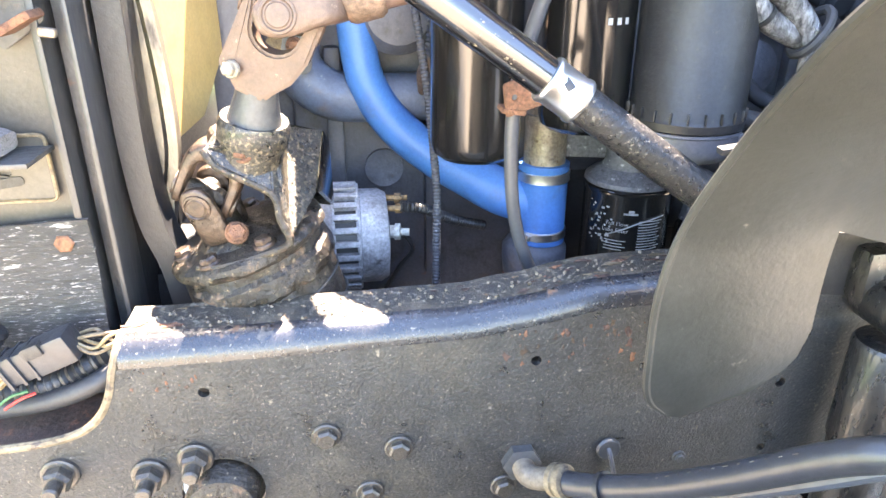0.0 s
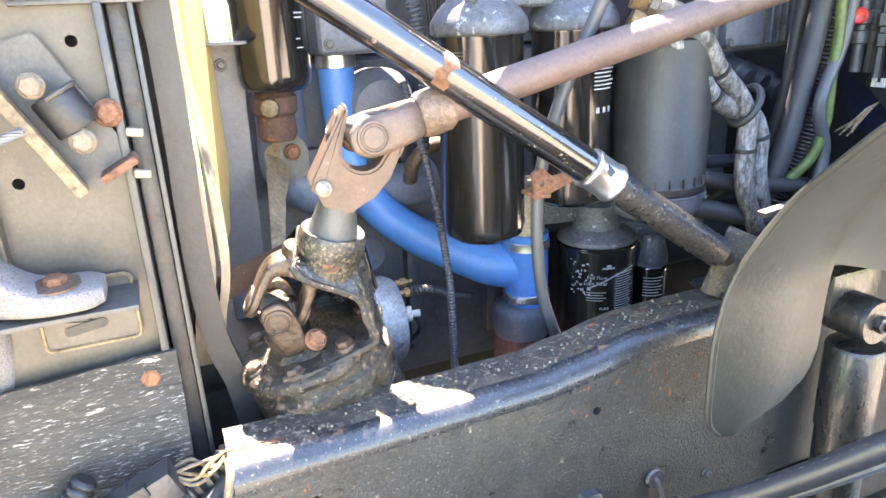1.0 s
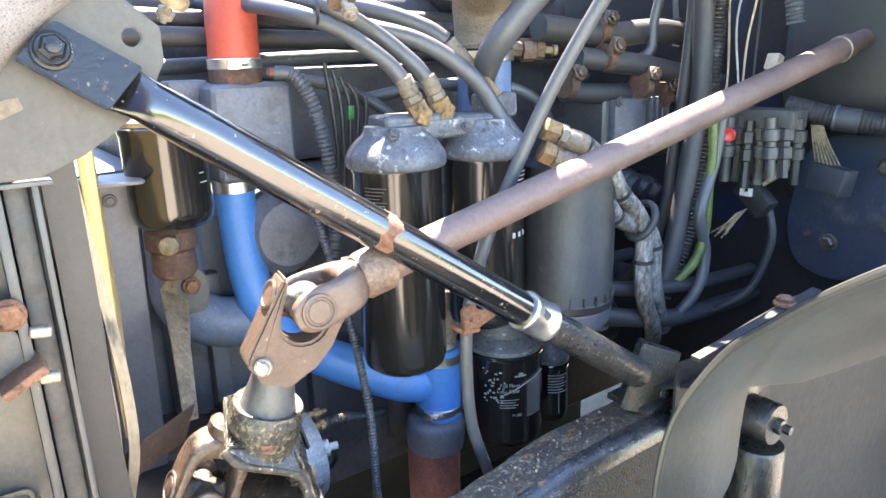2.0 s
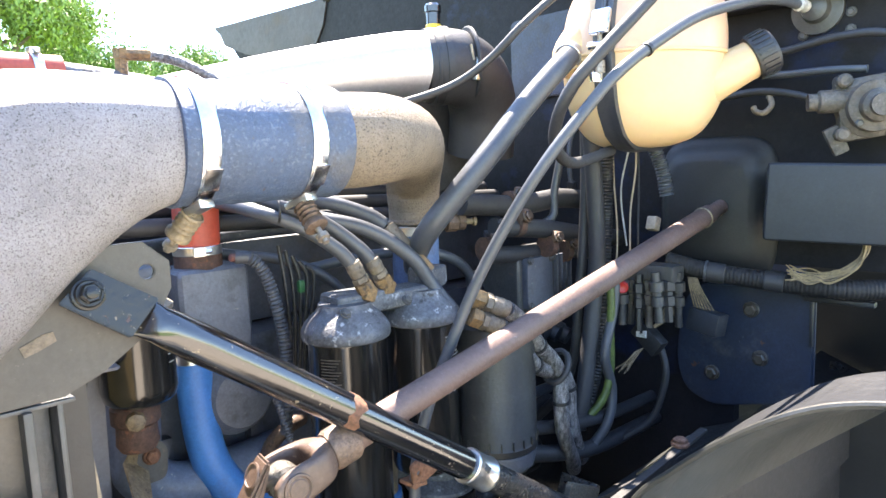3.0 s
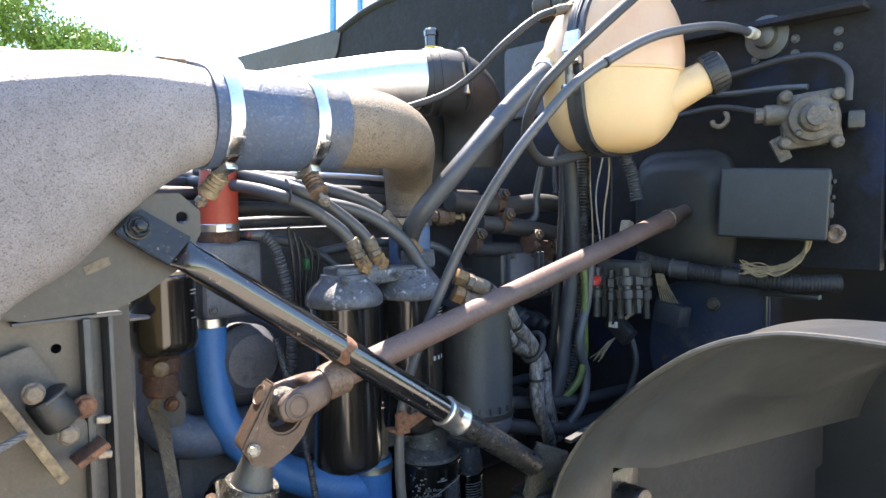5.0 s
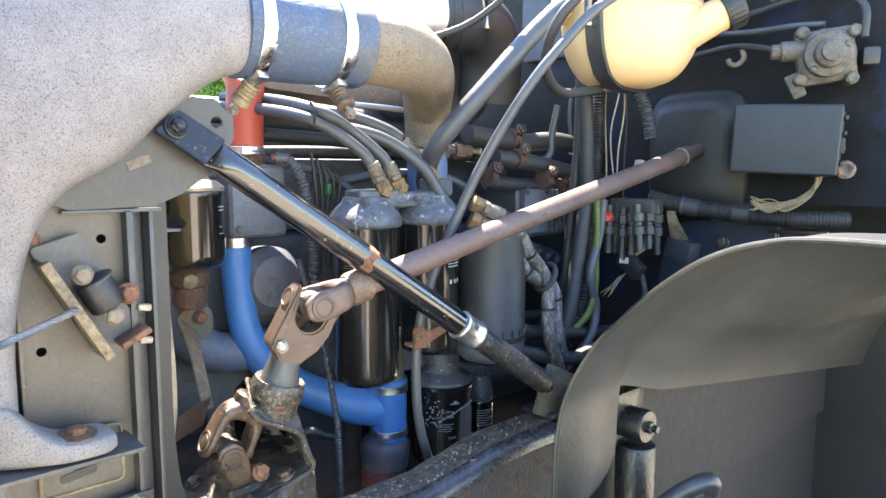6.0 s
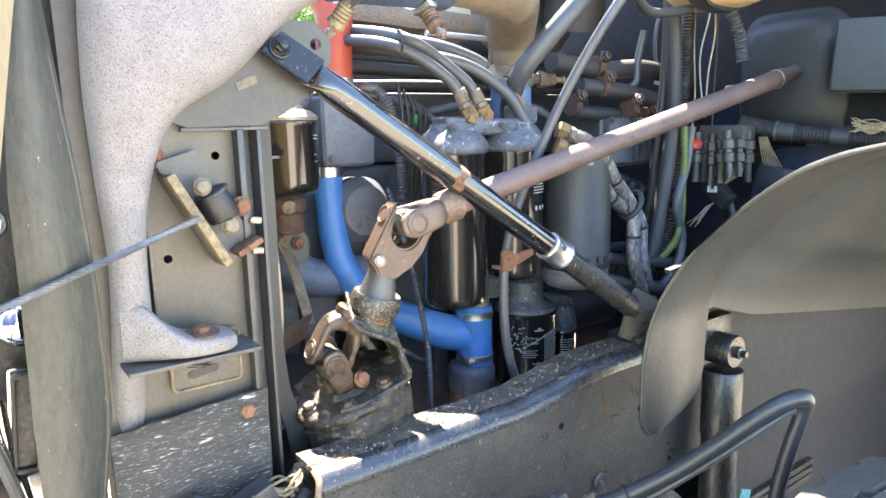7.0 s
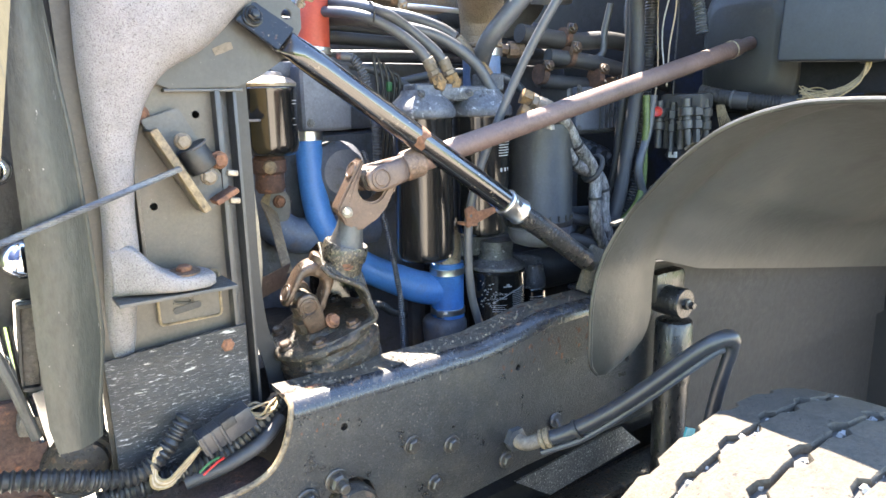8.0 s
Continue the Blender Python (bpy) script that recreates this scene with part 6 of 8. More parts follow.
    part("boss", block((0.088, 0.058, 0.024), pose(0.150, 1.112, 1.420, 0, 0, -4), 0.008, steps=3), "oxid_aluminium", head)
    part("boss", block((0.055, 0.05, 0.036), pose(0.300, 1.105, 1.434, 0, 0, 20), 0.008, steps=3), "oxid_aluminium", head)
    for x in (0.098, 0.215, 0.262):
        shared("bolt", BOLT_SMALL, head, toward((x, 1.062, 1.412), (0, -0.75, 0.65)))
    # large grey canister
    c = thing("water_separator", (0.395, 1.04, 1.10), "large satin black fuel canister on a grey base", "filter")
    m = Matrix.Translation((0.395, 1.045, 0))
    part("can", lathe([(0.068, 1.125), (0.073, 1.128), (0.074, 1.138), (0.0715, 1.142), (0.0715, 1.33), (0.069, 1.345), (0.05, 1.355), (0, 1.355)], m, 44), "black_plastic", c)
    for k in range(22):
        a = 2 * math.pi * k / 22
        part("grip_rib", block((0.005, 0.0028, 0.014), m @ pose(0, 0, 1.146, 0, 0, math.degrees(a)) @ Matrix.Translation((0.0725, 0, 0)), 0.001), "black_plastic", c)
    part("base", lathe([(0, 1.080), (0.040, 1.080), (0.058, 1.086), (0.066, 1.096), (0.069, 1.106), (0.069, 1.120), (0.072, 1.122), (0.072, 1.1255)], m, 40), "engine_grey", c, "grey metal base with a bright rim")
    part("lug", block((0.024, 0.030, 0.060), Matrix.Translation((0.475, 1.045, 1.085)), 0.006), "engine_grey", c)
    part("lug_hole", lathe([(0.006, 0), (0.006, 0.002), (0, 0.002)], toward((0.470, 1.029, 1.080), TO_CAM), 14), "black_plastic", c)
    # rusty strap on the thin hose
    st = thing("strap_clamp", (0.155, 0.98, 1.165), "rusty two-bolt strap clamp on a thin hose", "clamp")
    part("strap", plate(rounded([(-0.020, -0.012), (0.055, 0.002), (0.055, 0.014), (0.010, 0.014), (-0.004, 0.030), (-0.020, 0.026)], 0.004), 0.006, upright(0.156, 0.972, 1.172) @ pose(0, 0, 0, 0, 0, 8), [arc_points(-0.008, 0.010, 0.0035, 10)[::-1]], 0.001), "orange_rust", st)
    part("lip", block((0.028, 0.030, 0.006), pose(0.147, 0.986, 1.164, 0, 8, 0), 0.001), "orange_rust", st)


build_filters()


# ---- hoses and fittings over the filters ----
def fitting(parent, a, b, r=0.0095):
    """A crimped brass hose end from a to b: collar, hexagon and crimped shell."""
    a, b = Vector(a), Vector(b)
    d = (b - a).normalized()
    n = (b - a).length
    m = toward(a, d)
    part("hex_nut", lathe([(r * 1.15, 0), (r * 1.3, 0.001), (r * 1.3, n * 0.30), (r * 1.1, n * 0.34)], m, 6), "brass", parent, "tarnished brass nut")
    part("swivel_nut", lathe([(r * 1.05, n * 0.34), (r * 1.22, n * 0.36), (r * 1.22, n * 0.50), (r * 1.0, n * 0.53)], m @ Matrix.Rotation(0.4, 4, "Z"), 6), "fitting_tan", parent, "worn grey tan nut")
    part("crimp_shell", lathe([(r * 0.95, n * 0.52), (r * 1.08, n * 0.55), (r * 1.12, n * 0.60), (r * 1.12, n * 0.72), (r * 1.18, n * 0.74), (r * 1.18, n * 0.80), (r * 1.12, n * 0.82), (r * 1.12, n * 0.97), (r, n)], m, 18), "fitting_tan", parent)


def build_hoses():
    def hose(pts, r, label, mat="hose_grey", name="rubber_hose", **kw):
        h = thing(name, tuple(pts[len(pts) // 2][:3]), label, "hose", {"braided_hose": "braided hoses", "rubber_hose": "hoses in the engine bay", "wire": "thin wires behind the filters"}.get(name, ""))
        part("sleeve", tube(pts, r, 16, 8, **kw), mat, h)
        return h

    h = hose([(-0.02, 1.38, 1.590), (0.005, 1.24, 1.576), (0.025, 1.15, 1.560), (0.07, 1.12, 1.537), (0.116, 1.098, 1.500), (0.136, 1.090, 1.474)], 0.0105, "grey rubber fuel hose ending in a brass elbow")
    fitting(h, (0.156, 1.084, 1.432), (0.134, 1.090, 1.480), 0.0108)
    part("elbow", block((0.020, 0.022, 0.024), pose(0.157, 1.084, 1.430, 0, 20, 0), 0.004), "brass", h, "brass elbow")
    h = hose([(0.0, 1.40, 1.610), (0.025, 1.24, 1.594), (0.055, 1.13, 1.568), (0.12, 1.125, 1.535), (0.160, 1.104, 1.498), (0.178, 1.096, 1.474)], 0.0105, "grey rubber fuel hose beside its twin at the filter head")
    fitting(h, (0.198, 1.090, 1.434), (0.176, 1.097, 1.480), 0.0108)
    part("elbow", block((0.020, 0.022, 0.024), pose(0.199, 1.090, 1.432, 0, 20, 0), 0.004), "brass", h, "brass elbow")
    hose([(0.02, 1.40, 1.580), (0.06, 1.24, 1.562), (0.12, 1.16, 1.545), (0.19, 1.12, 1.522), (0.25, 1.09, 1.475), (0.285, 1.075, 1.420), (0.30, 1.05, 1.385)], 0.0120, "grey hose curving over the filter head")
    h = hose([(0.03, 1.41, 1.605), (0.08, 1.27, 1.588), (0.15, 1.19, 1.57), (0.21, 1.15, 1.545), (0.235, 1.13, 1.525)], 0.0120, "grey hose ending in brass fittings beside the riser")
    fitting(h, (0.286, 1.085, 1.445), (0.237, 1.128, 1.523), 0.0110)
    for k, (y, z) in enumerate(((1.36, 1.56), (1.40, 1.58), (1.33, 1.535))):
        hose([(-0.22, y, z + 0.01), (0.1, y, z), (0.4, y + 0.02, z - 0.01), (0.8, y + 0.03, z - 0.02)], 0.014, "dark hose running along the engine", "rubber")
    hose([(0.44, 1.16, 1.545), (0.60, 1.155, 1.532), (0.73, 1.15, 1.538), (0.86, 1.16, 1.525), (0.96, 1.18, 1.51)], 0.021, "fat dark hose crossing behind the steering shaft", "rubber")
    hose([(0.52, 1.15, 1.495), (0.65, 1.125, 1.480), (0.79, 1.12, 1.455), (0.96, 1.14, 1.43)], 0.019, "fat dark hose crossing behind the steering shaft", "rubber")
    hose([(0.50, 1.16, 1.44), (0.62, 1.15, 1.432), (0.74, 1.16, 1.425), (0.90, 1.18, 1.40)], 0.017, "dark hose crossing low behind the steering shaft", "rubber")
    for at, size in (((0.575, 1.140, 1.545), 1.0), ((0.575, 1.125, 1.500), 1.2), ((0.655, 1.110, 1.452), 1.0), ((0.73, 1.125, 1.430), 1.1), ((0.50, 1.14, 1.46), 1.0)):
        cl = thing("hose_clip", at, "rusty brown clip with a bolt on a fat hose", "clamp", "rusty clips on the hoses")
        part("band", lathe([(0.019, -0.008), (0.0235, -0.008), (0.0235, 0.008), (0.019, 0.008)], toward((at[0], at[1] + 0.012, at[2] - 0.006), (1, -0.06, -0.05)), 20), "brown_rust", cl)
        part("tab", block((0.016 * size, 0.012, 0.026 * size), pose(at[0], at[1] - 0.008, at[2] + 0.012, 20, 0, 0), 0.002), "rusty_steel", cl)
        shared("bolt", BOLT_OILY, cl, toward((at[0], at[1] - 0.014, at[2] + 0.012), (0, -0.9, 0.35)))
    hose([(0.665, 1.03, 1.76), (0.685, 1.03, 1.60), (0.693, 1.03, 1.50), (0.695, 1.03, 1.42), (0.680, 1.03, 1.33), (0.660, 1.03, 1.225), (0.633, 1.03, 1.13), (0.60, 1.05, 1.04)], 0.017, "thick dark hose running down before the firewall", "rubber")
    hose([(0.72, 1.0, 1.40), (0.706, 1.0, 1.318), (0.675, 1.0, 1.23), (0.700, 1.0, 1.153), (0.680, 1.0, 1.086), (0.64, 1.03, 1.02)], 0.010, "dark hose looping below the valves", "hose_grey")
    hose([(0.80, 0.955, 1.25), (0.80, 0.936, 1.19), (0.80, 0.941, 1.14), (0.79, 0.965, 1.07), (0.76, 1.02, 1.02)], 0.007, "thin dark hose hanging by the toe board", "rubber")
    hose([(0.42, 1.02, 1.15), (0.50, 1.03, 1.125), (0.58, 1.02, 1.11), (0.68, 1.02, 1.095), (0.78, 1.03, 1.08), (0.95, 1.05, 1.06)], 0.013, "dark hose running low behind the rail", "rubber")
    hose([(0.45, 1.03, 1.09), (0.56, 1.02, 1.06), (0.68, 1.02, 1.035), (0.95, 1.04, 1.01)], 0.016, "dark hose running low behind the rail", "rubber")
    hose([(0.45, 1.30, 1.30), (0.50, 1.22, 1.24), (0.53, 1.18, 1.18), (0.60, 1.18, 1.12), (0.75, 1.2, 1.10)], 0.012, "dark hose behind the canister", "hose_grey")
    hose([(0.03, 1.33, 1.49), (0.16, 1.30, 1.46), (0.24, 1.27, 1.40), (0.28, 1.28, 1.30), (0.30, 1.30, 1.15)], 0.009, "dark hose curling behind the filters", "hose_grey")
    hose([(0.20, 1.32, 1.44), (0.30, 1.25, 1.46), (0.42, 1.20, 1.45), (0.50, 1.20, 1.40), (0.52, 1.22, 1.32)], 0.010, "grey pipe curving beside the control unit", "hose_grey")
    tie = thing("cable_tie", (0.03, 1.12, 1.55), "black cable tie round the hose bundle", "cable tie")
    part("loop", tube([(0.042 + 0.006 * math.cos(a), 1.142 + 0.024 * math.cos(a), 1.563 + 0.021 * math.sin(a)) for a in (2 * math.pi * k / 14 for k in range(15))], 0.0022, 6, 2), "black_plastic", tie)
    loom = hose([(0.022, 1.235, 1.490), (0.045, 1.225, 1.485), (0.066, 1.22, 1.45), (0.085, 1.22, 1.37), (0.092, 1.225, 1.28), (0.085, 1.23, 1.19)], 0.0095, "dusty corrugated wiring conduit hanging by the thermostat housing", "hose_grey", "wiring_conduit", ripple=0.0013, pitch=0.0065)
    part("plug", lathe([(0.0065, 0), (0.0065, 0.008), (0.004, 0.010), (0, 0.010)], toward((0.022, 1.234, 1.49), (-1, 0.1, 0.1)), 12), "faded_red", loom, "reddish plug")
    for k in range(5):
        hose([(0.10 + 0.012 * k, 1.24, 1.50 - 0.01 * k), (0.105 + 0.014 * k, 1.235, 1.44), (0.112 + 0.010 * k, 1.24, 1.36), (0.11 + 0.01 * k, 1.25, 1.27)], 0.0035, "thin black wire hanging behind the filters", "black_plastic", "wire")
    clip = thing("wire_clip", (0.128, 1.23, 1.425), "small green plastic connector among black wires", "connector")
    part("body", block((0.010, 0.010, 0.020), pose(0.128, 1.225, 1.43), 0.002), "clip_green", clip)
    # heavy coolant hose from the tank down to the engine
    h = hose([(0.545, 0.975, 1.805), (0.49, 0.965, 1.775), (0.420, 0.985, 1.708), (0.342, 1.005, 1.625), (0.288, 1.040, 1.553), (0.272, 1.075, 1.508), (0.300, 1.135, 1.462), (0.345, 1.190, 1.435)], 0.0190, "thick grey rubber coolant hose from the tank", "hose_grey", "coolant_hose")
    band(toward((0.528, 0.972, 1.797), (-0.7, -0.1, -0.45)), 0.021, 0.014, h, screw=200)
    # overflow line that sweeps over the tank and down across the filters
    h = hose([(0.92, 0.73, 1.883), (0.83, 0.735, 1.882), (0.73, 0.742, 1.870), (0.576, 0.76, 1.832), (0.457, 0.775, 1.780), (0.378, 0.79, 1.733), (0.330, 0.81, 1.683), (0.286, 0.84, 1.620), (0.256, 0.88, 1.545), (0.226, 0.92, 1.455), (0.198, 0.95, 1.363), (0.168, 0.972, 1.27), (0.150, 0.983, 1.18), (0.150, 0.988, 1.09), (0.162, 0.993, 1.01), (0.190, 1.0, 0.935), (0.205, 1.0, 0.89)], 0.0084, "long grey rubber line sweeping from the firewall down past the filters", "hose_grey", "rubber_line")
    part("ferrule", lathe([(0.0115, 0), (0.0115, 0.03), (0.008, 0.032)], toward((0.925, 0.729, 1.883), (-1, 0.05, 0.0)), 16), "white_paint", h, "pale ferrule")
    part("tie", lathe([(0.0084, -0.003), (0.0102, -0.003), (0.0102, 0.003), (0.0084, 0.003)], toward((0.440, 0.777, 1.771), (0.72, -0.1, 0.45)), 16), "black_plastic", h)
    h = hose([(0.662, 0.78, 1.977), (0.512, 0.775, 1.884), (0.410, 0.785, 1.810), (0.358, 0.81, 1.756), (0.336, 0.83, 1.722), (0.340, 0.86, 1.681), (0.374, 0.89, 1.640), (0.461, 0.92, 1.614), (0.607, 0.94, 1.633)], 0.0092, "dark rubber line looping round the tank", "rubber", "rubber_line")
    h = hose([(0.545, 0.945, 1.915), (0.498, 0.97, 1.894), (0.440, 1.0, 1.843), (0.407, 1.05, 1.789), (0.371, 1.10, 1.752), (0.317, 1.16, 1.728), (0.27, 1.21, 1.715)], 0.0070, "dusty braided line between tank and air pipe", "rubber", "braided_line")
    fitting(h, (0.585, 0.93, 1.925), (0.530, 0.952, 1.908), 0.009)
    # braided pair with alloy crimps
    lines = ([(0.372, 0.99, 1.378), (0.415, 0.985, 1.340), (0.452, 0.992, 1.300), (0.500, 1.0, 1.262), (0.524, 1.0, 1.225), (0.526, 1.0, 1.175), (0.532, 1.0, 1.115), (0.574, 1.01, 1.045), (0.62, 1.04, 1.0)],
             [(0.360, 0.995, 1.350), (0.400, 0.99, 1.310), (0.450, 1.0, 1.264), (0.500, 1.01, 1.240), (0.545, 1.012, 1.225), (0.566, 1.012, 1.190), (0.569, 1.012, 1.140), (0.584, 1.012, 1.085), (0.63, 1.03, 1.02)])
    for k, pts in enumerate(lines):
        h = hose(pts, 0.0145, "silvery braided fuel hose with crimped alloy ends", "foil_braid", "braided_hose")
        fitting(h, (0.318 - 0.006 * k, 1.02, 1.405 - 0.030 * k), pts[0], 0.0135)
        for q in (2, 5):
            part("tie", lathe([(0.015, -0.003), (0.0165, -0.003), (0.0165, 0.003), (0.015, 0.003)], toward(pts[q], Vector(pts[q + 1]) - Vector(pts[q - 1])), 16), "black_plastic", h)
    ring = thing("hose_ring", (0.51, 1.0, 1.26), "dark rubber ring holding the braided hoses", "clamp")
    part("ring", tube([(0.520 + 0.016 * math.cos(a), 1.004 + 0.024 * math.sin(a), 1.243 + 0.026 * math.cos(a)) for a in (2 * math.pi * k / 12 for k in range(13))], 0.006, 8, 2), "rubber", ring)
    cap = thing("rusty_sensor", (0.44, 1.18, 1.512), "rusty brown sensor plug beside the riser", "sensor")
    sm = toward((0.405, 1.205, 1.512), (0.80, -0.35, -0.03))
    part("body", lathe([(0.013, 0), (0.013, 0.030), (0.019, 0.031), (0.019, 0.052), (0.016, 0.055), (0.016, 0.068), (0, 0.070)], sm, 8), "rusty_steel", cap)
    part("terminal", lathe([(0.006, 0.068), (0.006, 0.085), (0.009, 0.086), (0.009, 0.092), (0, 0.093)], sm, 8), "bracket_tan", cap, "small tan terminal")


build_hoses()


# ---- air intake in the background ----
def build_intake():
    duct = thing("intake_duct", (0.20, 1.25, 1.75), "polished alloy intake duct tapering forward, with a rubber elbow", "air pipe")
    part("duct", loft([((-0.011, 1.527, 1.752), (0.01, 0, 0.0305), (0.028, 0.0545, 0)), ((0.109, 1.473, 1.768), (0.01, 0, 0.0458), (0.028, 0.06, 0)), ((0.262, 1.385, 1.791), (0.01, 0, 0.0578), (0.028, 0.0654, 0)), ((0.393, 1.309, 1.808), (0.01, 0, 0.0654), (0.028, 0.0654, 0)), ((0.463, 1.272, 1.813), (0.01, 0, 0.067), (0.028, 0.0632, 0))], power=2.0), "polished_tube", duct)
    part("elbow", tube([(0.463, 1.271, 1.812, 0.0698), (0.496, 1.255, 1.812, 0.073), (0.54, 1.244, 1.807, 0.073), (0.589, 1.249, 1.783, 0.0719), (0.627, 1.266, 1.728, 0.0719), (0.638, 1.287, 1.641, 0.0719)], 0.07, 32, 6), "rubber", duct, "black rubber intake elbow")
    d = Vector((0.085, -0.045, 0.005)).normalized()
    mc = toward((0.499, 1.254, 1.812), d)
    part("clamp_band", lathe([(0.0715, -0.008), (0.0755, -0.008), (0.076, 0), (0.0755, 0.008), (0.0715, 0.008)], mc, 36), "rubber", duct)
    for off in (-0.024, 0.055):
        part("collar_ridge", lathe([(0.072, off - 0.004), (0.0745, off - 0.002), (0.0745, off + 0.002), (0.072, off + 0.004)], mc, 36), "rubber", duct)
    part("clamp_screw", block((0.010, 0.012, 0.044), pose(*(0.515, 1.176, 1.799), 0, 8, 0), 0.002), "steel_band", duct, "bright clamp screw housing")
    part("clamp_bolt", tube([(0.508, 1.177, 1.815), (0.502, 1.177, 1.844)], 0.003, 8, 2), "zinc", duct)
    sen = thing("restriction_gauge", (0.54, 1.318, 1.87), "small clear and yellow restriction gauge on the duct", "gauge")
    gm = Matrix.Translation((0.54, 1.318, 1.87))
    part("body", lathe([(0.015, 0), (0.015, 0.060), (0.0175, 0.062), (0.0175, 0.074), (0.013, 0.079), (0, 0.079)], gm, 20), "filter_gloss", sen)
    part("band", lathe([(0.0154, 0.016), (0.0157, 0.017), (0.0157, 0.036), (0.0154, 0.037)], gm, 20), "yellow_label", sen, "yellow reading band")
    cl = thing("air_cleaner", (0.55, 1.60, 1.70), "rounded grey air cleaner shell behind the duct", "air cleaner")
    part("shell", lathe([(0.10, -0.20), (0.155, -0.18), (0.16, 0.10), (0.14, 0.16), (0, 0.17)], toward((0.60, 1.55, 1.72), (0.2, 1, 0.05)), 36), "dark_steel", cl)
    lower = thing("intake_manifold", (0.25, 1.32, 1.60), "weathered tan cast manifold under the hump hose", "engine part")
    part("runner", block((0.34, 0.10, 0.05), pose(0.18, 1.33, 1.635, 0, 4, -6), 0.015), "cast_tan", lower)
    part("bright_tube", tube([(0.17, 1.24, 1.598), (0.24, 1.23, 1.596), (0.32, 1.22, 1.592)], 0.006, 10, 4), "polished_tube", lower, "thin bright pipe")


build_intake()


# ---- coolant tank ----
def build_tank():
    tank = thing("coolant_tank", (0.66, 0.90, 1.63), "yellowed translucent plastic coolant tank held by black straps", "coolant tank")
    ax = Vector((0.62, -0.36, 0.0)).normalized()
    dep = Vector((-ax.y, ax.x, 0)) * -1
    C = Vector((0.668, 0.915, 1.795))

    def half(rows):
        return loft([(tuple(C + Vector((0, 0, z)) + ax * off), tuple(ax * a), tuple(dep * b)) for z, a, b, off in rows], 5, 44, 2.5)

    part("lower_half", half([(-0.160, 0.020, 0.02, -0.01), (-0.155, 0.060, 0.06, -0.005), (-0.135, 0.098, 0.088, 0), (-0.09, 0.128, 0.105, 0.002), (-0.04, 0.140, 0.11, 0.004), (-0.004, 0.142, 0.112, 0.004)]), "tank_plastic", tank)
    part("upper_half", half([(-0.003, 0.142, 0.112, 0.004), (0.04, 0.141, 0.112, 0.004), (0.09, 0.132, 0.105, 0.006), (0.13, 0.112, 0.092, 0.010), (0.165, 0.082, 0.072, 0.016), (0.190, 0.045, 0.045, 0.03)]), "tank_pink", tank)
    part("weld_seam", half([(-0.0045, 0.1435, 0.1135, 0.004), (-0.003, 0.145, 0.115, 0.004), (0.001, 0.145, 0.115, 0.004), (0.0025, 0.1435, 0.1135, 0.004)]), "tank_plastic", tank)
    # filler neck with black cap, and upper outlet
    neck = Vector((0.733, 0.796, 1.757))
    nd = Vector((0.52, -0.70, 0.42)).normalized()
    part("filler_neck", lathe([(0.040, -0.085), (0.043, -0.045), (0.0375, -0.005), (0.034, 0.030), (0.033, 0.058)], toward(neck, nd), 32), "tank_plastic", tank)
    cap_ob = part("cap", lathe([(0.034, 0.050), (0.0385, 0.051), (0.0395, 0.056), (0.0395, 0.082), (0.036, 0.088), (0.028, 0.089), (0.026, 0.087), (0, 0.087)], toward(neck, nd), 32), "black_plastic", tank, "black ribbed screw cap")
    for k in range(24):
        part("cap_rib", block((0.003, 0.004, 0.026), toward(neck, nd) @ pose(0, 0, 0, 0, 0, 15 * k) @ Matrix.Translation((0.0398, 0, 0.069)), 0), "black_plastic", cap_ob)
    top = C + ax * 0.078 + Vector((0, 0, 0.150))
    part("outlet_neck", tube([(*(top - ax * 0.02 - Vector((0, 0, 0.06))), 0.066), (*top, 0.052), (*(top + ax * 0.030 + Vector((0, 0, 0.035))), 0.037), (*(top + ax * 0.052 + Vector((0, 0, 0.060))), 0.034)], 0.03, 24, 5), "tank_plastic", tank)
    part("outlet_bung", lathe([(0.033, 0), (0.040, 0.002), (0.041, 0.008), (0.036, 0.012), (0.028, 0.013), (0.026, 0.006), (0, 0.006)], toward(top + ax * 0.052 + Vector((0, 0, 0.060)), (0.55, -0.3, 0.62)), 26), "tank_plastic", tank)
    # hose spout on the front lower edge
    part("spout", tube([(*(C - ax * 0.10 + Vector((0, 0, 0.03))), 0.050), (*(C - ax * 0.135 + Vector((0, 0, 0.0))), 0.036), (0.553, 0.972, 1.772, 0.023)], 0.03, 24, 6), "tank_plastic", tank)
    # straps that follow the skin of the tank in two planes across it
    zs = [-0.160, -0.155, -0.135, -0.09, -0.04, 0.0, 0.04, 0.09, 0.13, 0.165, 0.190]
    aa = [0.020, 0.060, 0.098, 0.128, 0.140, 0.142, 0.141, 0.132, 0.112, 0.082, 0.045]
    shift = [-0.01, -0.005, 0.0, 0.002, 0.004, 0.004, 0.004, 0.006, 0.010, 0.016, 0.03]
    bb = [0.02, 0.06, 0.088, 0.105, 0.11, 0.112, 0.112, 0.105, 0.092, 0.072, 0.045]

    def inside(p):
        d = p - C
        if not zs[0] < d.z < zs[-1]:
            return False
        a, b, o = np.interp(d.z, zs, aa), np.interp(d.z, zs, bb), np.interp(d.z, zs, shift)
        return (abs(d.dot(ax) - o) / a) ** 2.5 + (abs(d.dot(dep)) / b) ** 2.5 < 1

    n = Vector((0.035, -0.999, 0)).normalized()
    across = Vector((-n.y, n.x, 0))
    mid = C + n * 0.004

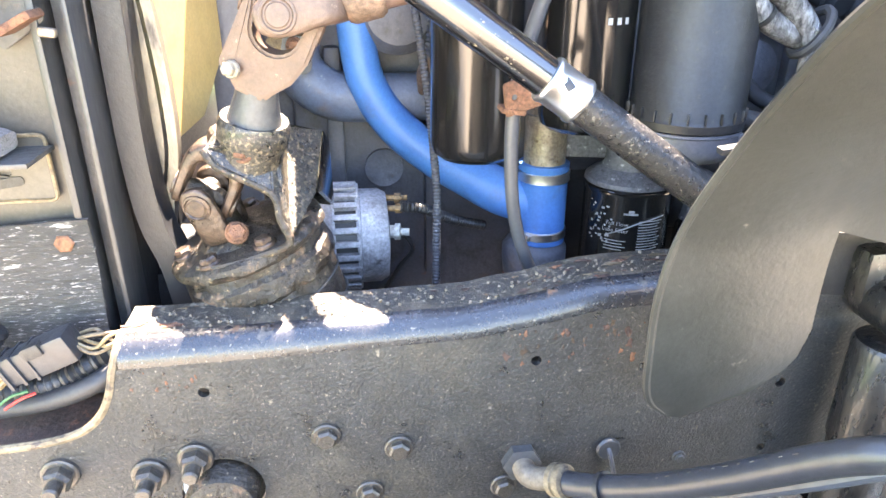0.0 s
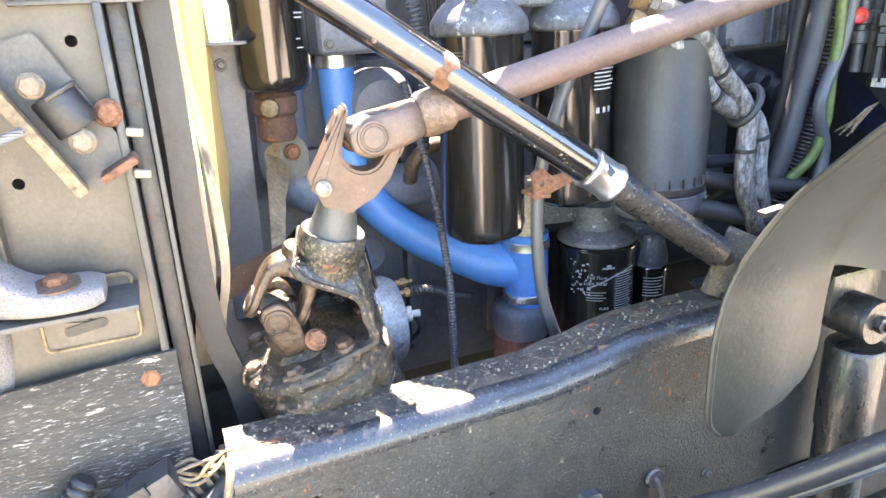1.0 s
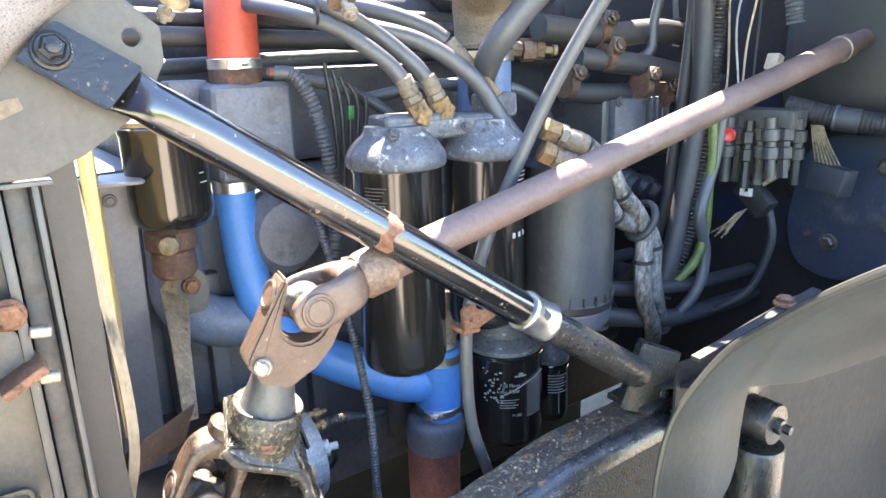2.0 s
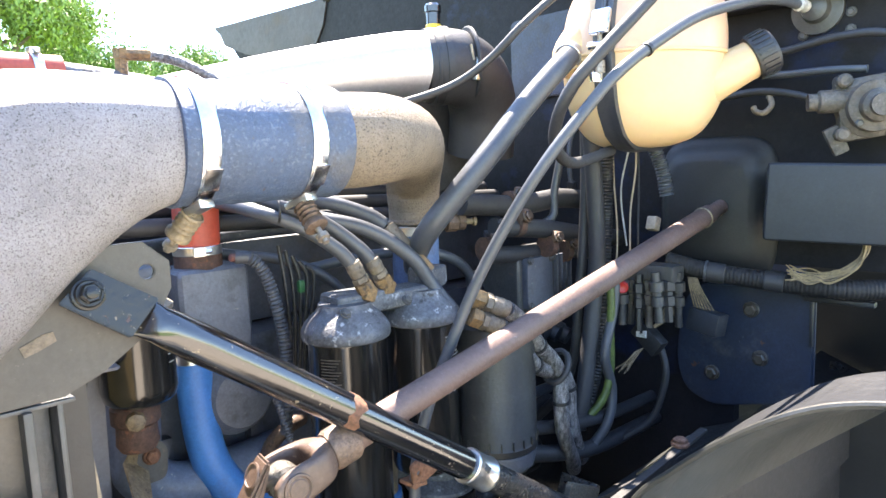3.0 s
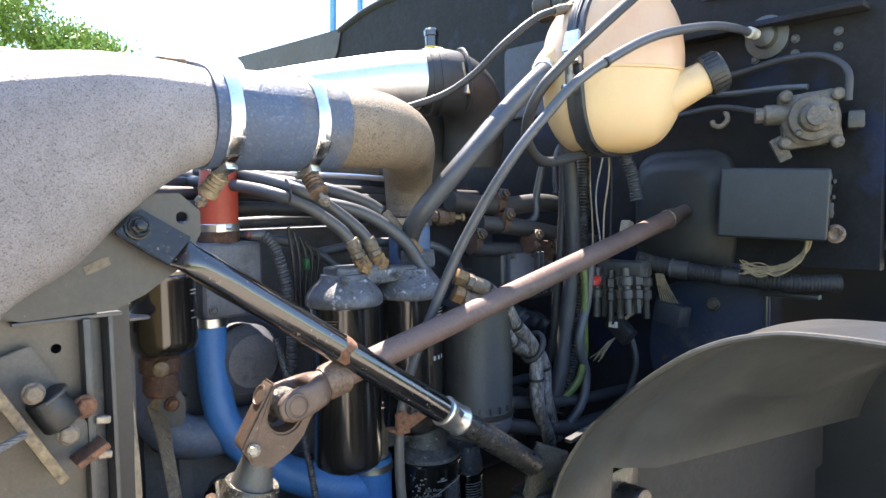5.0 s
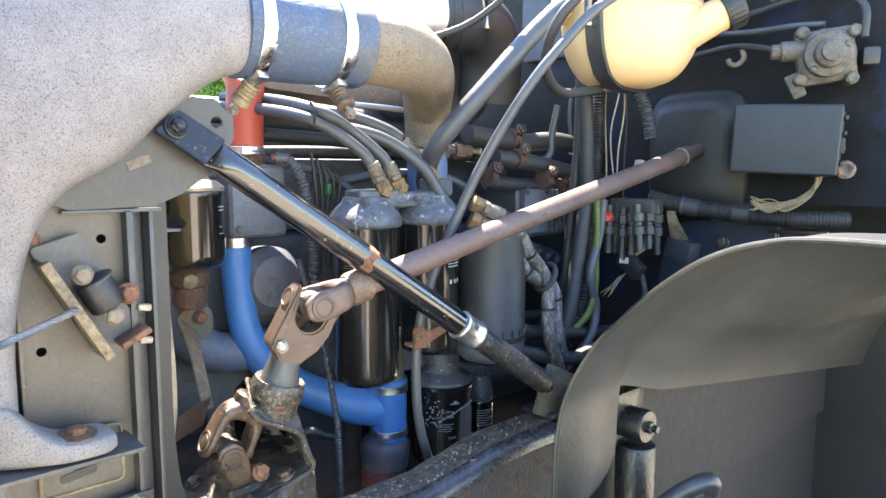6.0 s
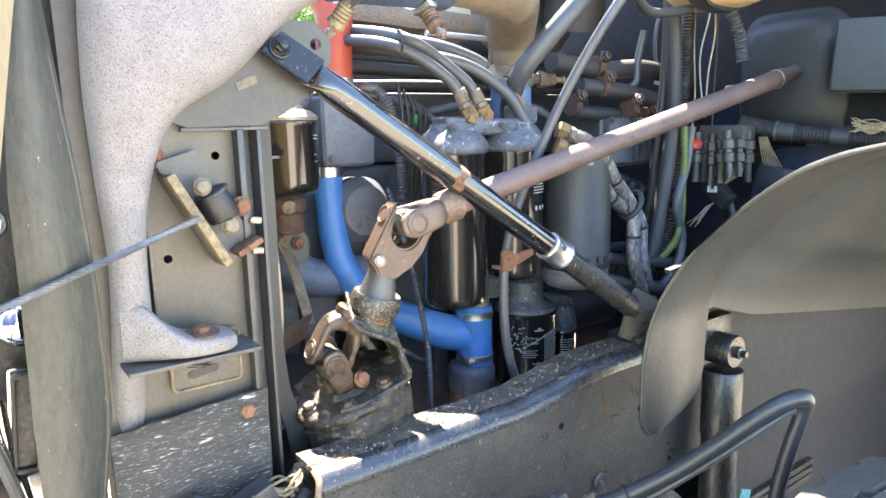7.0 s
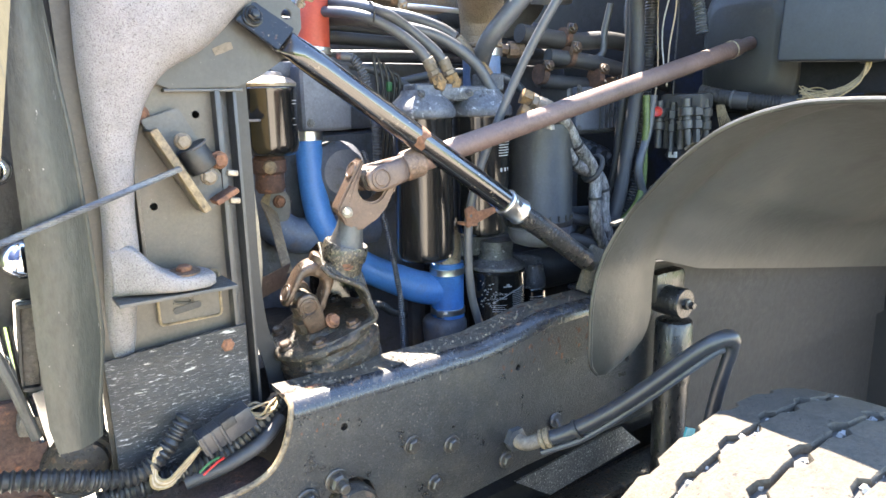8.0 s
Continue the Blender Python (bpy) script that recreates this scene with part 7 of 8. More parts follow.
    def skin_at(a):
        out = across * math.cos(a) + Vector((0, 0, math.sin(a)))
        lo, hi = 0.0, 0.3
        for _ in range(16):
            mean = (lo + hi) / 2
            lo, hi = (mean, hi) if inside(mid + out * mean) else (lo, mean)
        return out, lo

    def strap(name, w, a0, a1, low, high, mat, label):
        bm = bmesh.new()
        rings = []
        for k in range(49):
            out, r = skin_at(a0 + (a1 - a0) * k / 48)
            rings.append([bm.verts.new(mid + out * (r + o) + n * s * w) for o, s in ((low, -0.5), (high, -0.48), (high, -0.28), (high - 0.0012, -0.2), (high - 0.0012, 0.2), (high, 0.28), (high, 0.48), (low, 0.5))])
        skin(bm, rings, cap=False)
        part(name, bm, mat, tank, label)

    strap("strap", 0.036, 0.0, 2 * math.pi, -0.004, 0.0062, "hose_black", "wide black rubber retaining strap")
    strap("strap_edge", 0.008, 0.0, math.pi - 0.35, 0.004, 0.0078, "hose_grey", "pale worn ridge along the strap")
    out, r = skin_at(math.pi - 0.30)
    part("buckle", block((0.034, 0.044, 0.012), toward(mid + out * (r + 0.012), out), 0.005, steps=3), "chrome", tank, "bright strap buckle")
    out, r = skin_at(math.pi - 0.06)
    s = mid + out * (r + 0.012)
    part("trunnion", tube([tuple(s - n * 0.020), tuple(s + n * 0.020)], 0.007, 14, 2), "chrome", tank)
    part("tee_bolt", tube([tuple(s + Vector((0, 0, 0.03))), tuple(s - Vector((0, 0, 0.055)))], 0.004, 10, 3), "zinc", tank)
    part("lower_hook", block((0.034, 0.010, 0.016), Matrix.Translation(s + Vector((0, 0.003, -0.052))) @ pose(0, 0, 0, 0, 0, -13), 0.003), "chrome", tank)
    part("buckle_nut", lathe([(0.008, 0), (0.008, 0.02), (0, 0.02)], Matrix.Translation(s + Vector((0, 0, -0.045))), 6), "zinc", tank)


build_tank()


# ---- cab firewall and what hangs on it ----
FW = 0.955


def facing(x, y, z):
    """A pose whose xy plane is the yz plane of the world, with its z towards the cab (x)."""
    return Matrix(((0, 0, 1, x), (1, 0, 0, y), (0, 1, 0, z), (0, 0, 0, 1)))


def build_firewall():
    fw = thing("firewall", (FW, 1.6, 0.9), "dark dirty cab firewall with blue paint showing through", "firewall")
    wall = [(0.86, 0.75), (0.86, 1.395), (0.50, 1.395), (0.50, 2.45), (1.15, 2.38), (1.45, 2.31), (1.63, 2.272), (1.835, 2.252), (2.006, 2.246), (2.12, 2.236), (2.20, 2.220), (2.286, 2.200), (3.05, 2.21), (2.93, 2.09), (2.85, 0.75)]
    part("sheet", plate(wall, 0.03, facing(FW, 0, 0)), "firewall_dark", fw)
    part("cowl_lip", plate([(2.27, 2.206), (2.60, 2.219), (3.125, 2.242), (3.07, 2.205), (3.035, 2.155), (2.86, 2.095), (2.60, 2.04), (2.34, 1.98), (2.36, 2.05), (2.30, 2.12)], 0.005, facing(FW - 0.0065, 0, 0), bevel=0.001), "cowl_brown", fw, "weathered brown grey cowl corner")
    part("cowl_rim", tube([(FW + 0.006, y, z) for y, z in ((1.15, 2.382), (1.45, 2.312), (1.63, 2.275), (1.835, 2.255), (2.006, 2.249), (2.12, 2.238), (2.20, 2.222), (2.29, 2.200))], 0.016, 14, 4), "firewall_dark", fw)
    part("ledge", block((0.05, 0.55, 0.012), Matrix.Translation((FW - 0.025, 0.80, 1.90)), 0.003), "firewall_dark", fw)
    part("upper_band", plate([(0.60, 1.972), (0.86, 1.985), (0.88, 2.10), (0.60, 2.10)], 0.012, facing(FW - 0.013, 0, 0), bevel=0.003), "blue_cab", fw, "dull blue cab panel")
    part("mid_panel", plate(rounded([(1.14, 1.78), (1.45, 1.78), (1.45, 1.98), (1.14, 1.98)], 0.02), 0.012, facing(FW - 0.013, 0, 0), bevel=0.003), "blue_dirty", fw, "dull blue cab panel")
    part("lower_panel", plate(rounded([(0.70, 1.12), (0.80, 1.10), (0.90, 1.075), (0.965, 1.10), (0.985, 1.17), (0.97, 1.30), (0.93, 1.345), (0.70, 1.36)], 0.03), 0.014, facing(FW - 0.016, 0, 0), bevel=0.004), "toe_blue", fw, "blue painted lower toe board")
    for y, z in ((0.80, 1.20), (0.90, 1.15), (0.82, 1.30)):
        shared("toe_bolt", BOLT_GREASY, fw, toward((FW - 0.016, y, z), (-1, 0, 0)), "dirty bolt head")
    part("inner_post", block((0.02, 0.006, 0.09), Matrix.Translation((FW - 0.012, 0.705, 1.285)), 0.001), "splash_outer", fw)
    part("inner_rail", block((0.02, 0.12, 0.010), Matrix.Translation((FW - 0.012, 0.66, 1.335)), 0.002), "splash_outer", fw)
    for y in (0.58, 0.66, 0.74):
        for z in (1.835, 1.865):
            shared("rivet", BOLT_SMALL, fw, toward((FW - 0.001, y, z), (-1, 0, 0)))
    side = thing("door_pillar_panel", (1.3, 0.47, 0.8), "glossy dark blue cab door pillar", "cab")
    part("panel", block((0.8, 0.03, 1.04), Matrix.Translation((FW + 0.42, 0.482, 1.93)), 0.012), "blue_cab", side)
    part("trim_line", block((0.5, 0.004, 0.02), Matrix.Translation((FW + 0.3, 0.465, 1.86)), 0.001), "white_paint", side, "thin pale pinstripe")
    body = thing("cab_shell", (1.8, 1.7, 0.9), "blue truck cab with raked windscreen behind the firewall", "cab")
    prof = [(FW + 0.04, 1.42), (1.9, 1.42), (1.9, 0.75), (2.6, 0.75), (2.6, 2.95), (1.75, 2.95), (1.30, 2.45), (1.02, 2.20), (FW + 0.04, 2.12)]
    part("shell", plate(prof, 1.76, upright(0, 0.52, 0), bevel=0.03), "blue_cab", body)
    mir = thing("mirror_arm", (1.0, 2.75, 2.2), "pale blue mirror frame on the far side of the cab", "mirror")
    part("post", tube([(1.10, 2.549, 2.15), (1.10, 2.540, 2.40), (1.10, 2.532, 2.465), (1.10, 2.510, 2.498), (1.10, 2.472, 2.508), (1.10, 2.36, 2.512)], 0.015, 14, 5), "sky_blue_paint", mir)
    part("post", tube([(1.10, 2.362, 2.15), (1.10, 2.352, 2.35), (1.10, 2.345, 2.9)], 0.013, 12, 2), "sky_blue_paint", mir)
    part("panel", block((0.02, 0.62, 0.5), Matrix.Translation((1.12, 1.95, 2.52)), 0.006), "sky_blue_paint", mir)
    # wiper motor under the cowl, partly behind the tank
    wip = thing("wiper_motor", (0.95, 1.19, 2.045), "dark wiper motor with a rusty brown gearbox on the firewall", "motor")
    wm = toward((0.895, 1.225, 2.050), (0.10, -1.0, 0.0))
    part("motor_can", lathe([(0, 0), (0.026, 0.0), (0.032, 0.006), (0.033, 0.012), (0.033, 0.085), (0.029, 0.098), (0, 0.100)], wm, 28), "black_plastic", wip)
    part("gearbox", lathe([(0, -0.055), (0.030, -0.055), (0.040, -0.045), (0.042, -0.010), (0.034, 0.002)], wm, 24), "cowl_brown", wip, "rusty brown gearbox end")
    part("clip", block((0.012, 0.014, 0.030), wm @ pose(0.0, 0.034, 0.030), 0.003), "steel_band", wip, "bright clip")
    part("band", lathe([(0.0335, 0.030), (0.0355, 0.031), (0.0355, 0.039), (0.0335, 0.040)], wm, 28), "dark_steel", wip)
    part("mount_foot", block((0.05, 0.03, 0.06), Matrix.Translation((0.932, 1.19, 2.045)), 0.004), "firewall_dark", wip)
    # steering boot
    boot = thing("column_boot", (0.90, 0.89, 1.42), "domed black rubber boot where the steering shaft enters the cab", "boot")
    rows = [(FW - 0.002, 0.125, 0.150), (FW - 0.012, 0.122, 0.147), (FW - 0.024, 0.112, 0.134), (FW - 0.044, 0.098, 0.118), (FW - 0.056, 0.080, 0.098)]
    part("dome", loft([((x, 0.90, 1.505), (0, a, 0), (0, 0, b)) for x, a, b in rows], 3, 40, 4.5), "boot_rubber", boot)
    part("bright_ring", lathe([(0.0196, 0), (0.0212, 0.0005), (0.0212, 0.0025), (0.0196, 0.003)], toward(SHAFT_A + SHAFT_D * 0.945, SHAFT_D), 26), "zinc", boot, "bright retaining ring")
    # fuse box
    box = thing("fuse_box", (0.82, 0.65, 1.47), "slate grey plastic fuse box with a clip-on lid", "fuse box")
    a, b = Vector((0.785, 0.738, 0)), Vector((0.850, 0.560, 0))
    way = (b - a).normalized()
    nrm = Vector((-way.y, way.x, 0))
    m = Matrix(((way.x, 0, nrm.x, (a.x + b.x) / 2), (way.y, 0, nrm.y, (a.y + b.y) / 2), (0, 1, 0, 1.528), (0, 0, 0, 1))) @ pose(0, 0, 0, 0, 0, -2.5)
    part("lid", block((0.194, 0.138, 0.05), m @ Matrix.Translation((0, 0, 0.025)), 0.008, steps=3), "box_plastic", box)
    part("base", block((0.200, 0.124, 0.06), m @ Matrix.Translation((0.002, -0.002, 0.078)), 0.006), "black_plastic", box)
    part("latch", block((0.012, 0.030, 0.05), m @ Matrix.Translation((0.099, -0.01, 0.04)), 0.002), "black_plastic", box)
    for k in range(4):
        part("latch_rib", block((0.006, 0.008, 0.040), m @ Matrix.Translation((0.104, 0.045 - 0.030 * k, 0.045)), 0.001), "black_plastic", box)
    part("mount_ear", lathe([(0.018, 0), (0.018, 0.010), (0.012, 0.012), (0.007, 0.009), (0, 0.009)], m @ Matrix.Translation((0.112, -0.055, 0.045)) @ pose(0, 0, 0, 180, 0, 0), 20), "rusty_steel", box, "rusty mounting bolt")
    rnd = random.Random(3)
    wires = thing("wire_bundle", (0.86, 0.62, 1.40), "fanned bundle of bare tan wires under the fuse box", "wires")
    for k in range(18):
        a, g, e = 2.4 * k, 0.0055 * (k % 6) / 5, rnd.random()
        u, v = g * math.cos(a), g * math.sin(a)
        part("wire", tube([(0.872 + u, 0.600 + v, 1.475), (0.868 + u, 0.602 + v, 1.440), (0.862 + v, 0.620 + 1.5 * u, 1.412 + 1.6 * v), (0.855 + u, 0.650 + v, 1.396 + 2.2 * u), (0.850 + v, 0.684 + 1.2 * u, 1.392 + 3.0 * v), (0.847 + u, 0.712 + 0.012 * e, 1.398 + 0.016 * (e - 0.5) + 3.5 * u)], 0.0012, 6, 5), "wire_tan" if k % 3 else "bracket_tan", wires)
    part("sleeve", tube([(0.878, 0.605, 1.50), (0.876, 0.600, 1.455)], 0.017, 14, 3), "black_plastic", wires)
    # air valve
    val = thing("air_valve", (0.86, 0.60, 1.64), "corroded alloy air valve with hose ports", "valve")
    vm = toward((0.90, 0.615, 1.690), Vector((-0.86, -0.48, 0)))
    part("body", lathe([(0.052, 0), (0.052, 0.03), (0.044, 0.036), (0.042, 0.05), (0.028, 0.053), (0.026, 0.070), (0.018, 0.075), (0.018, 0.088), (0, 0.088)], vm, 32), "valve_alloy", val)
    part("plate", block((0.105, 0.105, 0.03), vm @ pose(0, 0, 0.012, 0, 0, 8), 0.010), "valve_alloy", val)
    for x, y in ((0.045, 0.045), (-0.045, 0.045), (0.045, -0.045), (-0.045, -0.045)):
        part("corner_lug", lathe([(0.012, 0), (0.012, 0.036), (0.008, 0.040), (0, 0.040)], vm @ Matrix.Translation((x, y, 0)), 14), "valve_alloy", val)
    part("side_port", lathe([(0.020, 0), (0.020, 0.06), (0.015, 0.064), (0.015, 0.078), (0, 0.078)], vm @ pose(-0.02, 0.012, 0.02, 0, -90, 0), 18), "valve_alloy", val)
    for x, y in ((0.022, 0.012), (-0.018, -0.020)):
        part("port_plug", lathe([(0.007, 0.048), (0.007, 0.058), (0.004, 0.060), (0, 0.060)], vm @ Matrix.Translation((x * 1.4, y * 1.4, -0.004)), 6), "dark_steel", val)
    part("lower_ear", block((0.026, 0.05, 0.016), vm @ pose(-0.05, -0.055, 0.010, 0, 0, 25), 0.005), "valve_alloy", val)
    part("elbow", block((0.030, 0.034, 0.055), vm @ pose(0.075, -0.005, 0.012, 0, 0, 0), 0.006), "black_plastic", val, "black elbow fitting")
    part("air_line", tube([(0.90, 0.545, 1.72), (0.905, 0.55, 1.78), (0.912, 0.60, 1.815), (0.925, 0.68, 1.82), (0.935, 0.76, 1.81), (0.935, 0.88, 1.80), (0.945, 1.05, 1.80)], 0.0075, 12, 7), "rubber", val)
    part("air_line", tube([(0.90, 0.68, 1.70), (0.90, 0.73, 1.722), (0.90, 0.80, 1.735), (0.92, 0.90, 1.73), (0.945, 1.05, 1.72)], 0.0075, 12, 7), "rubber", val)
    part("air_line", tube([(0.91, 0.62, 1.757), (0.91, 0.68, 1.762), (0.92, 0.78, 1.765), (0.93, 0.92, 1.78), (0.95, 1.05, 1.78)], 0.0068, 12, 7), "hose_grey", val)
    flan = thing("bulkhead_fitting", (0.94, 0.72, 1.86), "round tan bulkhead fitting on the firewall", "fitting")
    part("flange", lathe([(0.045, 0), (0.045, 0.008), (0.026, 0.012), (0.022, 0.026), (0.014, 0.030), (0, 0.030)], toward((FW - 0.001, 0.715, 1.878), (-1, 0.0, 0)), 28), "dark_steel", flan)
    hook = thing("hose_hook", (0.88, 0.79, 1.66), "small pale plastic hook below the tank", "hook")
    part("hook", tube([(0.90, 0.780, 1.726), (0.893, 0.772, 1.708), (0.887, 0.783, 1.694), (0.885, 0.798, 1.697), (0.886, 0.803, 1.707)], 0.0055, 12, 6), "fitting_tan", hook)
    # looms and wires on the firewall side
    def loom(pts, r, label, mat="black_plastic", name="wiring_conduit", rip=0.0014):
        t = thing(name, pts[len(pts) // 2], label, "wiring")
        part("sleeve", tube(pts, r, 12, 7, ripple=rip, pitch=0.007), mat, t)
        return t

    loom([(0.77, 1.05, 1.80), (0.765, 1.05, 1.65), (0.76, 1.05, 1.50), (0.75, 1.05, 1.35), (0.735, 1.06, 1.18), (0.70, 1.08, 1.05)], 0.014, "thick black corrugated conduit running down the firewall")
    loom([(0.80, 0.985, 1.76), (0.80, 0.98, 1.68), (0.815, 0.955, 1.60), (0.82, 0.945, 1.54)], 0.014, "ribbed grey brown conduit above the steering shaft", "hose_grey")
    loom([(0.700, 1.005, 1.40), (0.698, 1.0, 1.33), (0.694, 1.0, 1.27), (0.694, 1.0, 1.20), (0.675, 1.005, 1.14), (0.63, 1.03, 1.09)], 0.0085, "yellow green wire sleeve on the firewall", "wire_green", "wire_sleeve", 0.0)
    loom([(0.70, 1.06, 1.75), (0.70, 1.06, 1.55), (0.69, 1.07, 1.35), (0.68, 1.10, 1.15), (0.66, 1.25, 0.98)], 0.010, "black hose running down beside the engine", "rubber", "rubber_hose", 0.0)
    trunk = loom([(0.83, 0.95, 1.405), (0.85, 0.88, 1.388), (0.875, 0.78, 1.375), (0.90, 0.66, 1.366), (0.935, 0.60, 1.365), (0.958, 0.57, 1.365)], 0.0185, "heavy black conduit with tape wraps along the lower firewall", "apron_black", rip=0.0006)
    for at, way in (((0.8555, 0.858, 1.384), (0.3, -1, -0.12)), ((0.880, 0.755, 1.373), (0.25, -1, -0.08))):
        part("tape_wrap", lathe([(0.0188, -0.018), (0.0206, -0.016), (0.0206, 0.016), (0.0188, 0.018)], toward(at, way), 18), "rubber", trunk, "smooth black tape")
    part("tie", lathe([(0.0206, -0.0025), (0.0218, -0.002), (0.0218, 0.002), (0.0206, 0.0025)], toward((0.8505, 0.876, 1.387), (0.3, -1, -0.12)), 18), "hose_grey", trunk)
    loom([(0.70, 1.12, 1.62), (0.69, 1.13, 1.55), (0.68, 1.13, 1.50), (0.62, 1.16, 1.48), (0.55, 1.2, 1.475)], 0.0085, "dark bent hose behind the coolant hose", "hose_grey", "rubber_hose", 0.0)
    for k, (y, z0, z1, mat) in enumerate(((1.01, 1.78, 1.44, "label_grey"), (0.995, 1.70, 1.42, "wire_pale"), (0.985, 1.66, 1.40, "black_plastic"), (1.04, 1.74, 1.30, "wire_pale"))):
        t = thing("loose_wire", (0.77, y, z1), "thin loose wire hanging down the firewall", "wire", "loose wires on the firewall")
        part("wire", tube([(0.775, y, z0), (0.772 + 0.004 * k, y - 0.012 + 0.006 * k, (2 * z0 + z1) / 3), (0.770, y + 0.010 - 0.007 * k, (z0 + 2 * z1) / 3), (0.765, y - 0.006 + 0.008 * (k % 2), z1)], 0.0019, 6, 6), mat, t)
    con = thing("white_connector", (0.93, 1.25, 1.52), "white plastic connector on a dangling lead", "connector")
    part("body", block((0.016, 0.016, 0.034), pose(0.935, 1.252, 1.528, 12, -14, 0), 0.002), "white_paint", con)
    part("boot", block((0.018, 0.018, 0.022), pose(0.930, 1.254, 1.556, 12, -14, 0), 0.002), "black_plastic", con)
    part("lead", tube([(0.928, 1.255, 1.565), (0.925, 1.257, 1.60), (0.925, 1.257, 1.64), (0.935, 1.255, 1.68), (0.956, 1.25, 1.70)], 0.006, 10, 4), "hose_grey", con)
    con = thing("tan_connector", (0.875, 1.0, 1.46), "small tan fitting on the firewall", "connector")
    part("body", block((0.022, 0.024, 0.030), pose(0.875, 1.005, 1.476, 0, 20, 0), 0.004), "wire_pale", con)
    man = thing("valve_manifold", (0.78, 0.97, 1.30), "cluster of dusty air fittings with a red button", "valve")
    part("body", block((0.05, 0.115, 0.035), pose(0.80, 0.965, 1.385), 0.008), "dark_steel", man)
    rnd = random.Random(12)
    for k in range(9):
        y, x = 1.015 - 0.013 * k, 0.765 + 0.018 * (k % 3)
        z = 1.352 - 0.010 * rnd.random()
        r = 0.0105 + 0.006 * rnd.random()
        mat = ("dark_steel", "black_plastic", "valve_alloy", "dark_steel", "black_plastic")[(k * 3) % 5]
        part("stem", lathe([(r * 0.6, -0.06 - 0.02 * rnd.random()), (r * 0.6, -0.030), (r, -0.028), (r, -0.010), (r * 0.75, -0.008), (r * 0.75, 0.0), (r * 1.15, 0.002), (r * 1.15, 0.020), (r * 0.7, 0.022), (r * 0.7, 0.04)], toward((x, y, z), (0.06 * rnd.gauss(0, 1), 0.06 * rnd.gauss(0, 1), 1)), 6 if k % 2 else 14), mat, man)
    part("button", lathe([(0.0125, 0), (0.0130, 0.003), (0.0125, 0.011), (0.0095, 0.0135), (0.004, 0.011), (0, 0.011)], toward((0.728, 0.994, 1.362), (-0.8, -0.6, 0)), 20), "button_red", man, "bright red button")
    part("button_stem", lathe([(0.007, -0.075), (0.007, 0.001)], toward((0.728, 0.994, 1.362), (-0.8, -0.6, 0)), 12), "dark_steel", man)
    plug = thing("unplugged_connector", (0.80, 0.92, 1.27), "grey connector with fanned pale wires hanging loose", "connector")
    part("shell", block((0.040, 0.066, 0.046), pose(0.84, 0.868, 1.286, 8, 6, -6), 0.004), "box_plastic", plug)
    part("plug_body", block((0.026, 0.070, 0.040), pose(0.785, 0.965, 1.250, 38, 0, -8), 0.004), "black_plastic", plug)
    part("clip", plate([(0, 0), (0.022, 0), (0.022, 0.014), (0.015, 0.014), (0.015, 0.007), (0.007, 0.007), (0.007, 0.014), (0, 0.014)], 0.004, facing(0.766, 0.962, 1.252)), "white_paint", plug, "white retaining clip")
    for k in range(11):
        f, g = k / 10, rnd.gauss(0, 0.002)
        part("wire", tube([(0.815, 0.912 + 0.004 * f, 1.395), (0.805, 0.912 + 0.018 * f + g, 1.345), (0.80, 0.915 + 0.024 * f, 1.312 - g), (0.798, 0.930 + 0.020 * f, 1.290 - 0.006 * f), (0.790, 0.962 + 0.016 * f, 1.264 - 0.008 * f)], 0.0014, 5, 5), "wire_pale" if k % 3 else "bracket_tan", plug)
        part("wire", tube([(0.775, 0.972 + 0.002 * k, 1.228 - 0.0012 * k), (0.768, 0.985 + 0.0022 * k + g, 1.205 - 0.001 * k), (0.760, 0.998 + 0.0034 * k, 1.180 - 0.0035 * (k % 4))], 0.0013, 5, 4), "wire_pale" if k % 2 else "bracket_tan", plug)
    for k in range(7):
        part("wire", tube([(0.832, 0.905 - 0.003 * k, 1.375), (0.832, 0.900 - 0.004 * k, 1.350), (0.838, 0.893 - 0.0065 * k, 1.310)], 0.0016, 5, 4), "bracket_tan", plug)


build_firewall()


